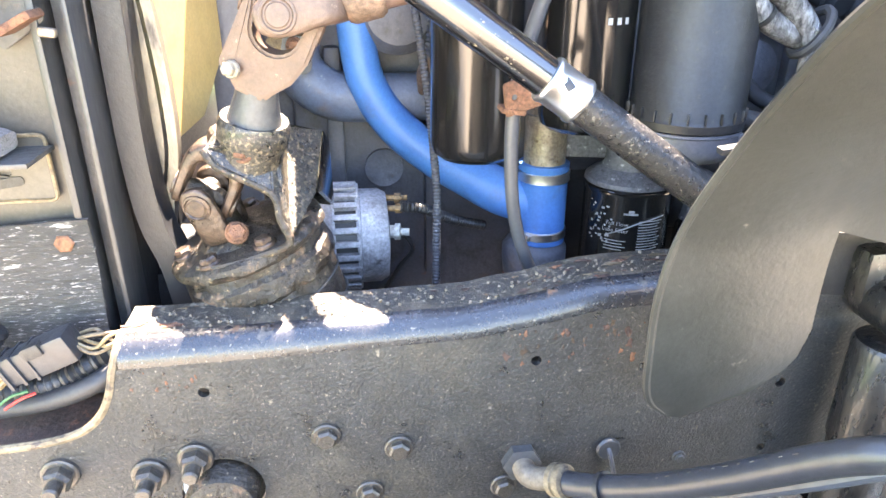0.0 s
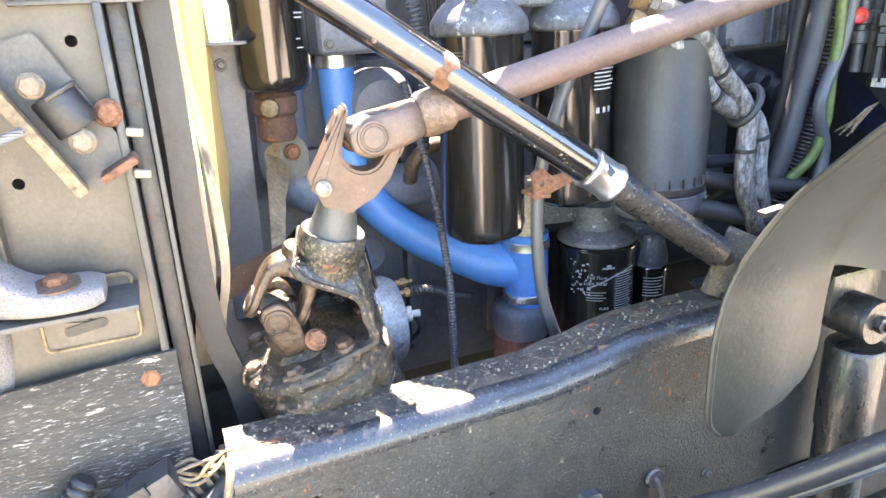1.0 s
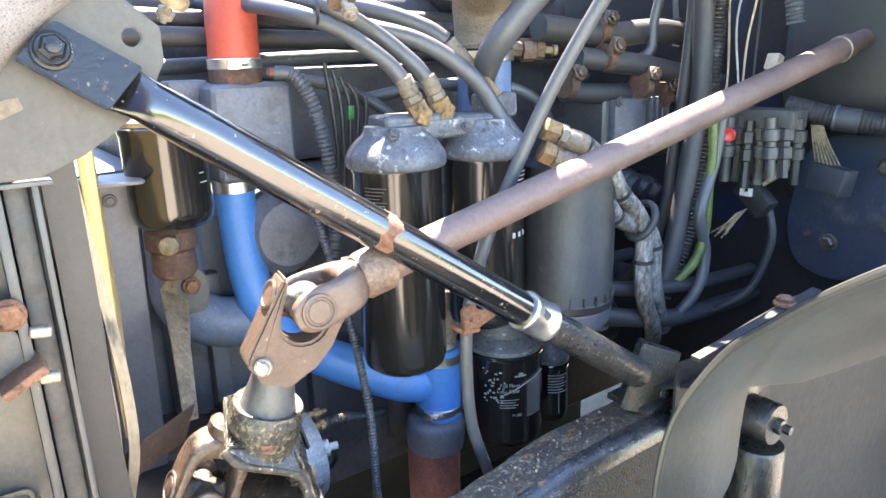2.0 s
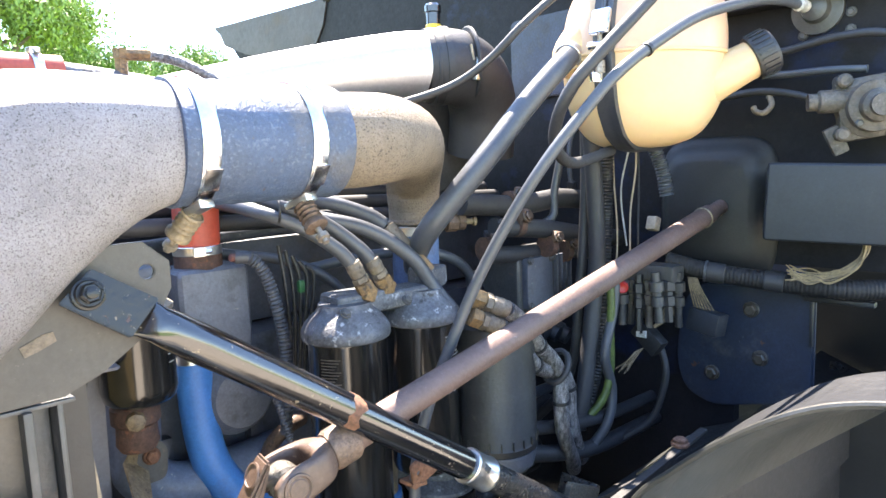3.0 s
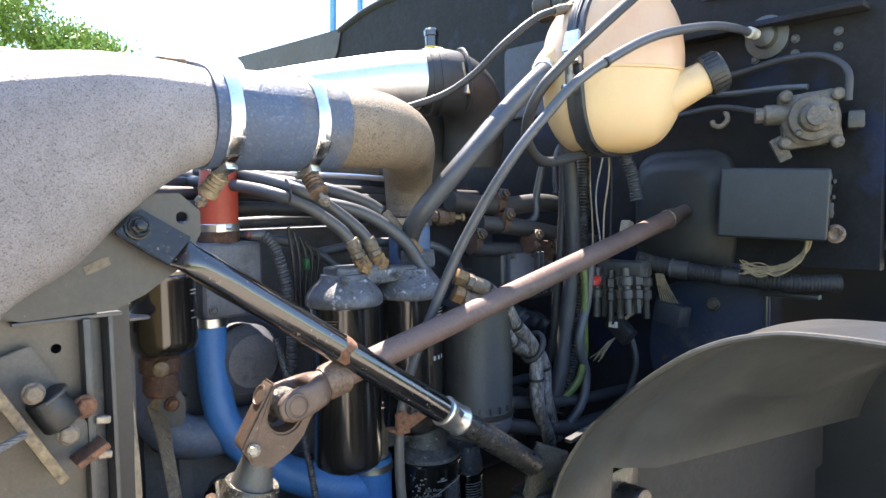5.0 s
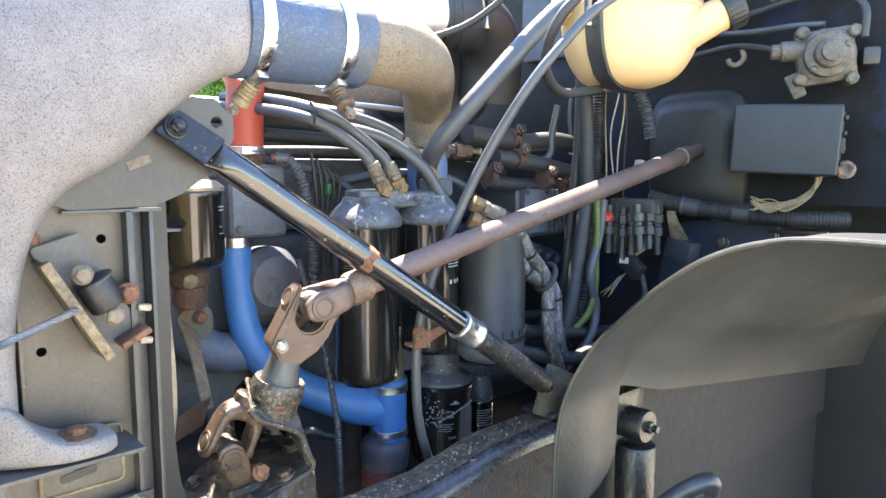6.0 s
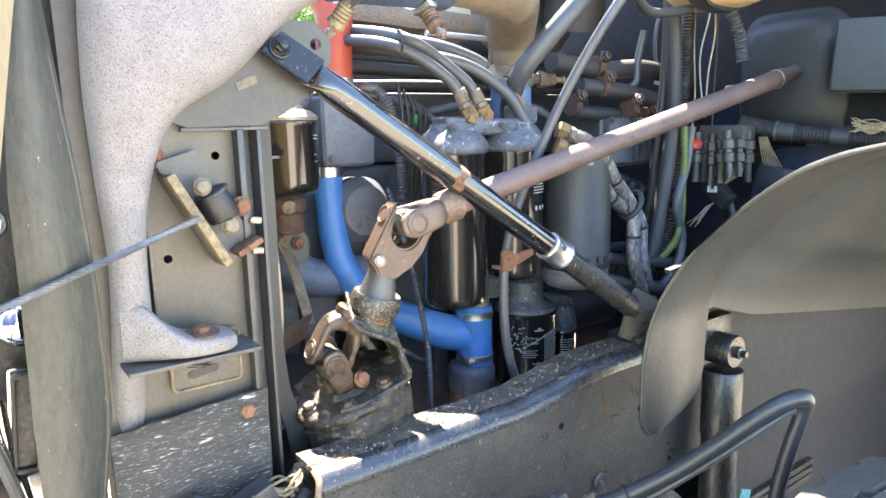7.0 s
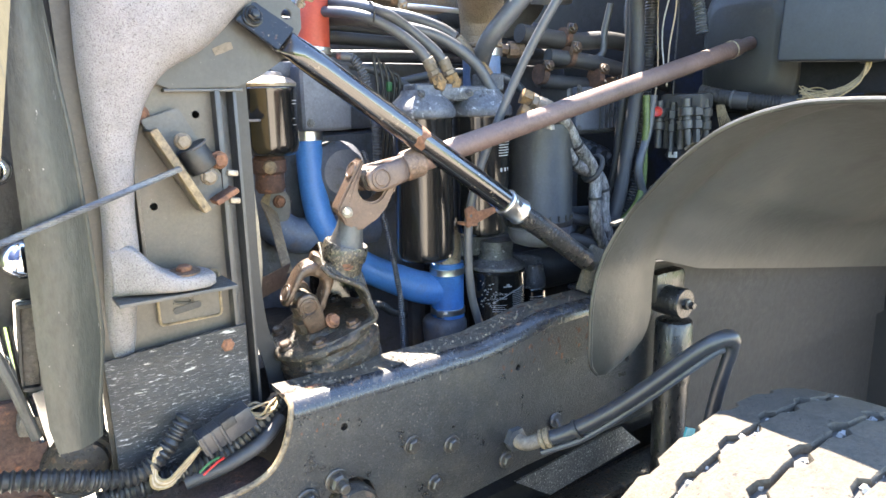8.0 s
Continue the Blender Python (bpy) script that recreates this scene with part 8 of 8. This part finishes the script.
# ---- wheel and splash shield ----
def build_splash():
    sh = thing("splash_shield", (0.30, 0.74, 0.92), "dusty grey plastic wheel arch shield with a hanging front tongue", "splash shield")
    rim = [(0.262, 0.752, 0.900), (0.240, 0.748, 0.925), (0.233, 0.744, 0.975), (0.232, 0.740, 1.05), (0.243, 0.730, 1.12), (0.256, 0.690, 1.20), (0.250, 0.640, 1.252), (0.244, 0.590, 1.298), (0.243, 0.530, 1.343), (0.252, 0.485, 1.366), (0.256, 0.44, 1.379), (0.252, 0.40, 1.385), (0.245, 0.33, 1.387), (0.235, 0.24, 1.384)]
    rim = smooth_path(rim, 4)
    low, top = 1.088, 1.386
    bm = bmesh.new()
    grid = []
    near, more = 10, 18
    for x0, y, z in rim:
        f = min(1.0, max(0.0, (z - 0.90) / (low - 0.90)))
        xt = float(np.interp(z, [0.900, 0.907, 0.923, 0.953, 0.992, 1.064], [0.285, 0.312, 0.352, 0.387, 0.396, 0.392]))
        row = [bm.verts.new((x0 + (xt - x0) * k / near, y - 0.008 * math.sin(math.pi * k / near), z)) for k in range(near + 1)]
        if z >= low:
            for k in range(1, more + 1):
                x = xt + (1.765 - xt) * (k / more) ** 1.5
                edge_z = low - 0.02 * min(1, (x - xt) / 0.15) - 0.16 * (x - xt)
                zz = edge_z + (z - low) * (top - 0.26 * min(x - xt, 0.55) - edge_z) / (top - low)
                row.append(bm.verts.new((x, y + (0.025 * min(x - xt, 0.6) if z < 1.25 else 0), zz)))
        grid.append(row)
    for a, b in zip(grid, grid[1:]):
        for k in range(min(len(a), len(b)) - 1):
            bm.faces.new((a[k], a[k + 1], b[k + 1], b[k]))
    bmesh.ops.recalc_face_normals(bm, faces=bm.faces)
    bmesh.ops.solidify(bm, geom=bm.faces[:], thickness=0.004)
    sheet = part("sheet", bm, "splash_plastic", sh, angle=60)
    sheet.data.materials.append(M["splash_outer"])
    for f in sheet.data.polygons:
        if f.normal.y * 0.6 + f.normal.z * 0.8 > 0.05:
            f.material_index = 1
    edge = [(p[0] - 0.001, p[1] - 0.001, p[2]) for p in rim]
    part("rolled_edge", tube(edge, 0.0042, 8, 2), "splash_plastic", sh, "pale worn rolled edge")
    part("bracket_strip", block((0.225, 0.012, 0.006), pose(0.365, 0.712, 1.200, 0, -8, -4), 0.0015), "apron_black", sh)
    part("bracket_leg", folded([((0.395, 0.718, 1.204), (0.455, 0.716, 1.212), (0.430, 0.760, 1.170), (0.385, 0.765, 1.160))], 0.003), "splash_plastic", sh, "pale bent bracket leg")
    shared("bolt", BOLT_RUST, sh, toward((0.415, 0.711, 1.2095), (0, 0, 1)))


build_splash()


def build_wheel():
    top = Vector((0.232, 0.450, 0.979))
    ahead = Vector((-0.998, 0.05, 0)).normalized()
    out = Vector((-ahead.y, ahead.x, 0))
    if out.y > 0:
        out = -out
    R = 0.525
    c = top + Vector((0, 0, -R)) + out * 0.135
    wheel = thing("truck_wheel", (c.x, c.y, GROUND), "large dusty truck tyre with deep zigzag tread ribs", "wheel")
    m = toward(c, out)
    prof = [(0.285, -0.118), (0.30, -0.130), (0.36, -0.145), (0.43, -0.146), (0.478, -0.138), (0.508, -0.130), (0.512, -0.12), (0.512, 0.12), (0.508, 0.130), (0.478, 0.138), (0.43, 0.146), (0.36, 0.145), (0.30, 0.130), (0.285, 0.118)]
    tyre = part("tyre", lathe(prof, m, 72), "tyre_dark", wheel)
    part("rim", lathe([(0.05, -0.02), (0.15, -0.03), (0.25, -0.09), (0.284, -0.117), (0.284, 0.117), (0.262, 0.10), (0.20, 0.06), (0.10, 0.06), (0, 0.06)], m, 48), "white_paint", wheel)
    # tread blocks: four ribs of slanted blocks with irregular notches
    N = 38
    pitch = 2 * math.pi / N
    for i, (w, width) in enumerate(((-0.1075, 0.060), (-0.0385, 0.072), (0.0385, 0.072), (0.1075, 0.060))):
        bm = bmesh.new()
        hw, s = width / 2, (1 if i % 2 else -1)
        # both sides of a rib step sideways once in each pitch
        left = [(-hw + 0.001, -0.5), (-hw - 0.001, -0.16), (-hw + 0.010, -0.04), (-hw + 0.012, 0.18), (-hw + 0.001, 0.28), (-hw + 0.001, 0.5)]
        right = [(hw - 0.001, 0.5), (hw, 0.32), (hw - 0.011, 0.22), (hw - 0.009, 0.0), (hw + 0.001, -0.12), (hw - 0.001, -0.5)]
        outline = [(u, a * pitch * s) for u, a in left + right]
        low, edge, high = [], [], []
        for u, a in outline:
            drop = 0.010 * ((w + u) / 0.13) ** 2
            low.append(bm.verts.new((0.510 * math.cos(a), 0.510 * math.sin(a), w + u)))
            edge.append(bm.verts.new(((R - drop - 0.003) * math.cos(a), (R - drop - 0.003) * math.sin(a), w + u)))
            high.append(bm.verts.new(((R - drop) * math.cos(a), (R - drop) * math.sin(a), w + u * 0.93)))
        k = len(outline)
        for j in range(k):
            n = (j + 1) % k
            if abs(outline[j][0] - outline[n][0]) < width * 0.8:
                bm.faces.new((low[j], low[n], edge[n], edge[j]))
                bm.faces.new((edge[j], edge[n], high[n], high[j]))
        for j in range(5):
            bm.faces.new((high[j], high[j + 1], high[k - 2 - j], high[k - 1 - j]))
        me = finish(bm, "tread_block", "tyre_rubber", True, 40)
        for j in range(N):
            shared("tread_block", me, tyre, m @ pose(0, 0, 0, 0, 0, 360 / N * (j + 0.37 * i)))
    rnd = random.Random(21)
    bm = bmesh.new()
    for k in range(900):
        a, w = 2 * math.pi * rnd.random(), rnd.choice((-0.075, 0.0, 0.075)) + 0.007 * rnd.gauss(0, 1)
        q = 0.0012 + 0.0032 * rnd.random() ** 2
        bmesh.ops.create_cube(bm, size=2 * q, matrix=m @ pose(0, 0, 0, 0, 0, math.degrees(a)) @ Matrix.Translation((0.512 + 0.6 * q, 0, w)) @ pose(0, 0, 0, 90 * rnd.random(), 90 * rnd.random(), 90 * rnd.random()))
    tagged(part("groove_grit", bm, "label_grey", tyre, "pale stone chips wedged in the grooves"), kind="stuff")


build_wheel()


def build_low_lines():
    hose = thing("brake_hose", (0.22, 0.66, 0.78), "black rubber air brake hose arching from the rail to the wheel", "hose")
    path = [(0.165, 0.800, 0.778), (0.195, 0.760, 0.800), (0.235, 0.700, 0.850), (0.270, 0.640, 0.912), (0.300, 0.585, 0.975), (0.320, 0.553, 1.006), (0.340, 0.540, 1.010), (0.352, 0.545, 0.985), (0.350, 0.560, 0.92), (0.352, 0.575, 0.84), (0.36, 0.585, 0.75)]
    part("sleeve", tube([(*p, 0.0138 if k < 7 else 0.0115) for k, p in enumerate(path)], 0.0138, 20, 8), "hose_black", hose)
    fit_m = toward((0.140, WEB_Y, 0.772), TO_CAM)
    part("hex_fitting", lathe([(0.024, 0), (0.024, 0.012), (0.020, 0.014)], fit_m, 6), "dark_steel", hose)
    part("elbow", tube([(0.140, 0.835, 0.772), (0.142, 0.818, 0.772), (0.152, 0.808, 0.774), (0.168, 0.796, 0.782)], 0.0135, 16, 5), "fitting_tan", hose, "tan corroded elbow fitting")
    part("crimp", lathe([(0.017, 0), (0.019, 0.002), (0.019, 0.008), (0.0165, 0.010), (0.019, 0.012), (0.019, 0.020), (0.016, 0.022)], toward((0.166, 0.799, 0.779), (0.55, -0.7, 0.4)), 18), "bracket_tan", hose, "tan crimped collar")
    bm = bmesh.new()
    for k in range(13):
        p, q = Vector(path[2]).lerp(Vector(path[4]), k / 13), Vector(path[2]).lerp(Vector(path[4]), (k + 0.55) / 13)
        d = (q - p).normalized()
        up = Vector((-0.25, -0.35, 0.9))
        up = (up - d * up.dot(d)).normalized()
        block((0.0010, (q - p).length * (0.15 + 0.5 * ((k * 7) % 5) / 4), 0.0008), Matrix.Translation((p + q) / 2 + up * 0.0140) @ d.to_track_quat("Y", "Z").to_matrix().to_4x4(), 0, bm)
    part("print_bar", bm, "valve_alloy", hose, "worn pale print along the hose")
    line = thing("thin_brake_line", (0.24, 0.66, 0.80), "thin grey line tied under the brake hose", "hose")
    part("line", tube([(0.17, 0.80, 0.752), (0.215, 0.74, 0.790), (0.265, 0.665, 0.865), (0.305, 0.592, 0.945), (0.338, 0.556, 0.985), (0.358, 0.555, 0.965), (0.362, 0.57, 0.88), (0.37, 0.58, 0.76)], 0.0062, 10, 8), "hose_grey", line)
    part("tie", lathe([(0.0165, -0.003), (0.0185, -0.003), (0.0185, 0.003), (0.0165, 0.003)], toward((0.205, 0.745, 0.810), (0.5, -0.65, 0.5)), 18), "black_plastic", line)
    tie = thing("rail_tie", (0.25, 0.83, 0.76), "pale plastic tie hanging from a hole in the rail", "cable tie")
    part("tie", tube([(0.250, 0.855, 0.778), (0.250, 0.838, 0.775), (0.254, 0.832, 0.755), (0.262, 0.835, 0.725)], 0.003, 8, 6), "hose_grey", tie)
    part("grommet", lathe([(0.011, 0), (0.0145, 0.0), (0.0155, 0.003), (0.0135, 0.006), (0.0105, 0.005)], toward((0.250, WEB_Y, 0.776), TO_CAM), 20), "dark_steel", tie)
    shock = thing("shock_absorber", (0.56, 0.81, 0.45), "greasy black shock absorber beside the rail", "shock absorber")
    part("tube", lathe([(0.033, 0.40), (0.036, 0.41), (0.036, 0.925), (0.034, 0.935), (0.026, 0.938)], Matrix.Translation((0.545, 0.79, 0)), 28), "shock_black", shock)
    part("dust_cover", lathe([(0.038, 0.80), (0.039, 0.801), (0.039, 0.93), (0.036, 0.935)], Matrix.Translation((0.545, 0.79, 0)), 28), "shock_black", shock)
    part("eye", lathe([(0.030, -0.035), (0.032, -0.03), (0.032, 0.03), (0.030, 0.035)], toward((0.545, 0.80, 0.975), TO_CAM), 26), "shock_black", shock)
    part("eye_bolt", lathe([(0.012, 0), (0.012, 0.012), (0.007, 0.014), (0.007, 0.024), (0, 0.024)], toward((0.545, 0.768, 0.975), TO_CAM), 6), "shock_black", shock)
    part("mount", block((0.10, 0.05, 0.07), Matrix.Translation((0.56, 0.835, 1.0)), 0.012), "shock_black", shock)
    ax = thing("front_axle", (0.45, 1.0, 0.40), "dark dirty front axle beam and spring pack", "axle")
    part("beam", block((0.12, 1.6, 0.12), Matrix.Translation((0.52, 1.35, 0.42)), 0.02), "greasy_black", ax)
    for k in range(3):
        part("spring_leaf", block((1.5, 0.075, 0.016), pose(0.35, 0.89, 0.53 - 0.02 * k, 0, 0, 0), 0.004), "greasy_black", ax)
    part("step_plate", plate([(0.20, 0.628), (0.53, 0.648), (0.60, 0.585), (0.30, 0.560)], 0.006, upright(0, 0.905, 0)), "gritty", ax, "gritty textured plate")
    part("crossmember", block((1.5, 0.62, 0.26), Matrix.Translation((0.55, 1.28, 0.44)), 0.03), "apron_black", ax)
    # added dark backing: covers the bright ground between radiator core and engine
    part("dark_backing", block((0.26, 1.2, 0.30), Matrix.Translation((-0.20, 1.66, 0.80)), 0.03), "apron_black", ax)
    part("skid_panel", block((1.6, 0.10, 0.42), Matrix.Translation((0.75, 0.99, 0.30)), 0.03), "greasy_black", ax)
    tq = thing("turquoise_tag", (0.47, 0.68, 0.735), "small turquoise plastic tag behind the tyre", "tag")
    part("tag", block((0.045, 0.004, 0.024), pose(0.470, 0.690, 0.737, 0, 25, 10), 0.001), "turquoise", tq)
    inner = thing("inner_apron", (0.9, 0.80, 0.9), "dark inner wheel arch apron with a sheet added as shade over the rail", "apron")
    # near-black sheet over the rail web stands in for shade under the arch
    part("apron", plate([(0.40, 0.985), (0.60, 0.958), (0.62, 0.70), (1.74, 0.70), (1.74, 0.98), (0.40, 1.09)], 0.004, upright(0, 0.838, 0)), "apron_black", inner)
    part("lower_apron", plate([(0.64, 0.10), (1.77, 0.10), (1.77, 0.84), (1.69, 0.84), (1.69, 0.70), (0.64, 0.70)], 0.004, upright(0, 0.868, 0)), "apron_black", inner)
    part("bridge_panel", folded([((0.41, 0.765, 1.085), (1.76, 0.78, 0.95), (1.76, 0.93, 1.012), (0.41, 0.93, 1.012))], 0.004), "apron_black", inner)
    part("rear_apron", plate([(0.25, 0.05), (0.98, 0.05), (0.98, 1.40), (0.25, 1.40)], 0.006, facing(1.772, 0, 0)), "splash_outer", inner)


build_low_lines()


# ---- nose of the truck ----
def build_nose():
    hood = thing("open_hood", (-0.66, 0.55, 1.1), "raw tan edge of the tilted fibreglass hood, blue outside", "hood")
    rows = []
    bm = bmesh.new()
    for z, x in ((1.242, -0.6405), (1.30, -0.6290), (1.36, -0.6185), (1.5, -0.592), (1.7, -0.56), (2.1, -0.50)):
        rows.append([bm.verts.new((x + dx, 0.50 + dy, z)) for dx, dy in ((0, 0), (0.0, 0.02), (-0.045, 0.03), (-0.05, 0.0))])
    skin(bm, rows)
    part("edge", bm, "fibreglass", hood)
    bm = bmesh.new()
    rows = [[bm.verts.new((x - 0.05 - d, 0.48 + e, z)) for d, e in ((0, 0.02), (0.3, -0.05), (0.9, 0.2), (0.9, 0.215), (0.3, -0.035), (0, 0.035))] for z, x in ((1.242, -0.6405), (1.36, -0.6185), (1.5, -0.592), (2.1, -0.50))]
    skin(bm, rows)
    part("skin", bm, "blue_cab", hood)
    part("hinge_arm", tube([(-0.70, 0.525, 1.26), (-0.76, 0.70, 1.0), (-0.80, 0.86, 0.84)], 0.02, 12, 4), "greasy_black", hood, "dark hinge arm")
    part("inner_panel", plate([(-1.6, 0.90), (-0.60, 0.93), (-0.575, 1.25), (-0.55, 1.50), (-0.50, 1.75), (-0.62, 2.0), (-1.6, 2.0)], 0.02, upright(0, 1.16, 0)), "black_plastic", hood, "dark inner grille panel")
    part("inner_corner", plate([(-1.2, 1.95), (-0.30, 1.95), (-0.36, 2.05), (-0.42, 2.3), (-1.2, 2.6)], 0.03, upright(0, 2.2, 0), bevel=0.005), "brown_rust", hood, "brown inner corner")
    part("lamp_back", block((0.9, 0.10, 0.18), Matrix.Translation((-0.76, 2.2, 1.90)), 0.03), "black_plastic", hood, "black lamp housing")
    part("inner_rib", block((0.05, 1.06, 0.05), Matrix.Translation((-1.0, 1.69, 1.90)), 0.01), "black_plastic", hood)
    nose = thing("headlamp_assembly", (-0.66, 1.0, 0.95), "chromed headlamp surround and brackets", "headlamp")
    part("bulb_cup", lathe([(0.020, 0), (0.025, 0.004), (0.026, 0.016), (0.0245, 0.025), (0.020, 0.032), (0.013, 0.037), (0.006, 0.039), (0, 0.0395)], toward((-0.595, 0.960, 1.212), (0.3, -0.9, 0.2)), 26), "chrome", nose)
    part("bulb_cup", lathe([(0.015, 0), (0.019, 0.004), (0.020, 0.016), (0.018, 0.025), (0.013, 0.031), (0.006, 0.034), (0, 0.0345)], toward((-0.612, 0.945, 1.325), (0.3, -0.9, 0.2)), 26), "chrome", nose)
    part("lamp_bucket", plate([(-0.80, 0.90), (-0.56, 0.90), (-0.535, 1.20), (-0.55, 1.42), (-0.80, 1.42)], 0.012, upright(0, 1.02, 0)), "dark_steel", nose, "dark pressed lamp bucket")
    part("bucket_rib", block((0.012, 0.05, 0.36), pose(-0.575, 0.985, 1.16, 0, 5, 0), 0.004), "dark_steel", nose)
    frame_m = upright(-0.597, 0.945, 1.098) @ pose(0, 0, 0, 0, 0, -5)
    part("lens_frame", plate(rounded([(-0.013, -0.058), (0.013, -0.058), (0.011, 0.058), (-0.013, 0.058)], 0.004), 0.012, frame_m, [[(-0.0095, -0.053), (0.0095, -0.053), (0.0075, 0.053), (-0.0095, 0.053)][::-1]], 0.001), "black_plastic", nose)
    part("lens_trim", plate(rounded([(-0.016, -0.062), (0.016, -0.062), (0.014, 0.062), (-0.016, 0.062)], 0.004), 0.004, frame_m @ Matrix.Translation((0, 0, 0.013)), [[(-0.0128, -0.058), (0.0128, -0.058), (0.0108, 0.058), (-0.0128, 0.058)][::-1]], 0.0008), "chrome", nose, "bright chrome lens trim")
    part("lens", block((0.018, 0.104, 0.006), frame_m @ Matrix.Translation((0, 0, 0.010)), 0.002), "valve_alloy", nose)
    for dx, z0, z1 in ((-0.028, 1.13, 0.965), (-0.044, 1.20, 1.02)):
        part("bezel", tube([(-0.590 + dx, 0.955, z0), (-0.586 + dx, 0.950, (z0 + z1) / 2), (-0.572 + dx, 0.955, z1)], 0.0055, 10, 5), "chrome", nose, "curved chrome bezel strip")
    part("mount_arm", tube([(-0.640, 0.95, 1.12), (-0.622, 0.945, 1.05), (-0.606, 0.945, 0.975)], 0.007, 10, 4), "dark_steel", nose, "grey adjuster arm")
    part("bright_bracket", folded([((-0.604, 0.940, 1.040), (-0.578, 0.945, 1.040), (-0.574, 0.945, 0.985), (-0.594, 0.940, 0.960)), ((-0.578, 0.945, 1.040), (-0.560, 0.975, 1.040), (-0.558, 0.975, 0.985), (-0.574, 0.945, 0.985))], 0.003), "steel_band", nose, "bright folded bracket")
    part("foot", block((0.05, 0.05, 0.03), pose(-0.60, 0.97, 0.99, 0, 10, 0), 0.008), "valve_alloy", nose)
    lump = thing("tow_bracket", (-0.63, 1.03, 0.80), "rough rusty cast tow bracket", "bracket")
    part("casting", block((0.10, 0.12, 0.34), pose(-0.650, 1.03, 0.850, 0, 4, 8), 0.02, steps=3), "brown_rust", lump)
    part("worn_face", block((0.075, 0.02, 0.11), pose(-0.650, 0.965, 0.83, 0, 4, 8), 0.012, steps=3), "orange_rust", lump, "orange rusty face")
    bush = thing("spring_bush", (-0.54, 0.93, 0.90), "dark rubber spring bush", "bush")
    part("bush", lathe([(0.042, -0.05), (0.050, -0.04), (0.050, 0.026), (0.046, 0.032), (0.040, 0.030), (0.036, 0.036), (0.024, 0.040), (0, 0.040)], toward((-0.560, 1.00, 0.906), TO_CAM), 30), "greasy_black", bush)
    def loom(pts, r, label, mat="black_plastic", rip=0.0022, name="wiring_conduit"):
        t = thing(name, pts[1], label, "wiring")
        part("sleeve", tube(pts, r, 14, 8, ripple=rip, pitch=0.009), mat, t)
        return t

    loom([(-0.66, 0.905, 0.950), (-0.606, 0.90, 0.936), (-0.534, 0.90, 0.909), (-0.495, 0.90, 0.905), (-0.46, 0.905, 0.925), (-0.425, 0.91, 0.965)], 0.0125, "thick black corrugated conduit crossing in front of the rail")
    loom([(-0.55, 0.915, 0.875), (-0.45, 0.905, 0.885), (-0.38, 0.90, 0.898), (-0.32, 0.905, 0.925), (-0.275, 0.935, 0.94)], 0.014, "black corrugated conduit beside the rail end")
    hose = loom([(-0.44, 0.895, 0.872), (-0.38, 0.885, 0.885), (-0.33, 0.88, 0.905), (-0.29, 0.90, 0.925)], 0.011, "smooth black hose behind the rail end", "rubber", 0.0, "rubber_hose")
    con = thing("harness_connector", (-0.395, 0.89, 0.93), "grey black harness plug with pale wires", "connector")
    part("body", block((0.070, 0.030, 0.034), pose(-0.385, 0.888, 0.938, 0, -22, 0), 0.005), "hose_black", con)
    part("socket", block((0.045, 0.034, 0.034), pose(-0.362, 0.888, 0.947, 0, -22, 0), 0.004), "hose_black", con)
    for k in range(3):
        part("plug_rib", block((0.004, 0.036, 0.036), pose(-0.412 + 0.014 * k, 0.888, 0.927 + 0.0055 * k, 0, -22, 0), 0.001), "hose_black", con)
    part("lock", block((0.020, 0.012, 0.014), pose(-0.378, 0.874, 0.955, 0, -22, 0), 0.002), "black_plastic", con)
    rnd = random.Random(5)
    for k in range(5):
        j = 0.006 * rnd.gauss(0, 1)
        part("wire", tube([(-0.412, 0.882 + 0.004 * k, 0.930 - 0.003 * k), (-0.440, 0.878 + 0.004 * k, 0.912 - 0.005 * k), (-0.464, 0.880 + 0.003 * k, 0.893 - 0.004 * k), (-0.477 - 0.002 * k, 0.888, 0.898 - 0.002 * k), (-0.474, 0.896, 0.918 + 0.003 * k), (-0.458, 0.902, 0.932)], 0.0027, 8, 6), "wire_pale" if k % 2 else "wire_tan", con)
        part("wire", tube([(-0.345, 0.885 + 0.005 * k, 0.953), (-0.325, 0.885 + 0.005 * k, 0.947 + 0.003 * k + j), (-0.305, 0.90 + j, 0.945 + 0.004 * ((k * 3) % 4)), (-0.275, 0.935, 0.940 - j)], 0.0021, 7, 6), "wire_tan" if k % 2 else "bracket_tan", con)
    part("green_wire", tube([(-0.425, 0.872, 0.893), (-0.410, 0.872, 0.903), (-0.395, 0.876, 0.905)], 0.0018, 7, 5), "clip_green", con, "green wire")
    part("red_wire", tube([(-0.420, 0.871, 0.888), (-0.402, 0.871, 0.899), (-0.388, 0.876, 0.902)], 0.0018, 7, 5), "button_red", con, "red wire")


build_nose()

# ---- trees beyond the yard ----
for spot, h, s, seed, leaf in (((2.55, 18.0), 7.6, 2.7, 1, "leaf_light"), ((8.2, 32.0), 7.6, 4.6, 2, "leaf_dark"), ((12.6, 36.0), 8.1, 4.4, 3, "leaf_dark"), ((16.4, 40.0), 8.4, 4.0, 5, "leaf_dark"), ((-1.0, 31.0), 9.4, 5.0, 7, "leaf_dark"), ((4.0, 34.0), 7.4, 4.6, 8, "leaf_dark")):
    build_tree("tree", (spot[0], spot[1], GROUND), h, s, seed, leaf, "leafy green tree beyond the yard")
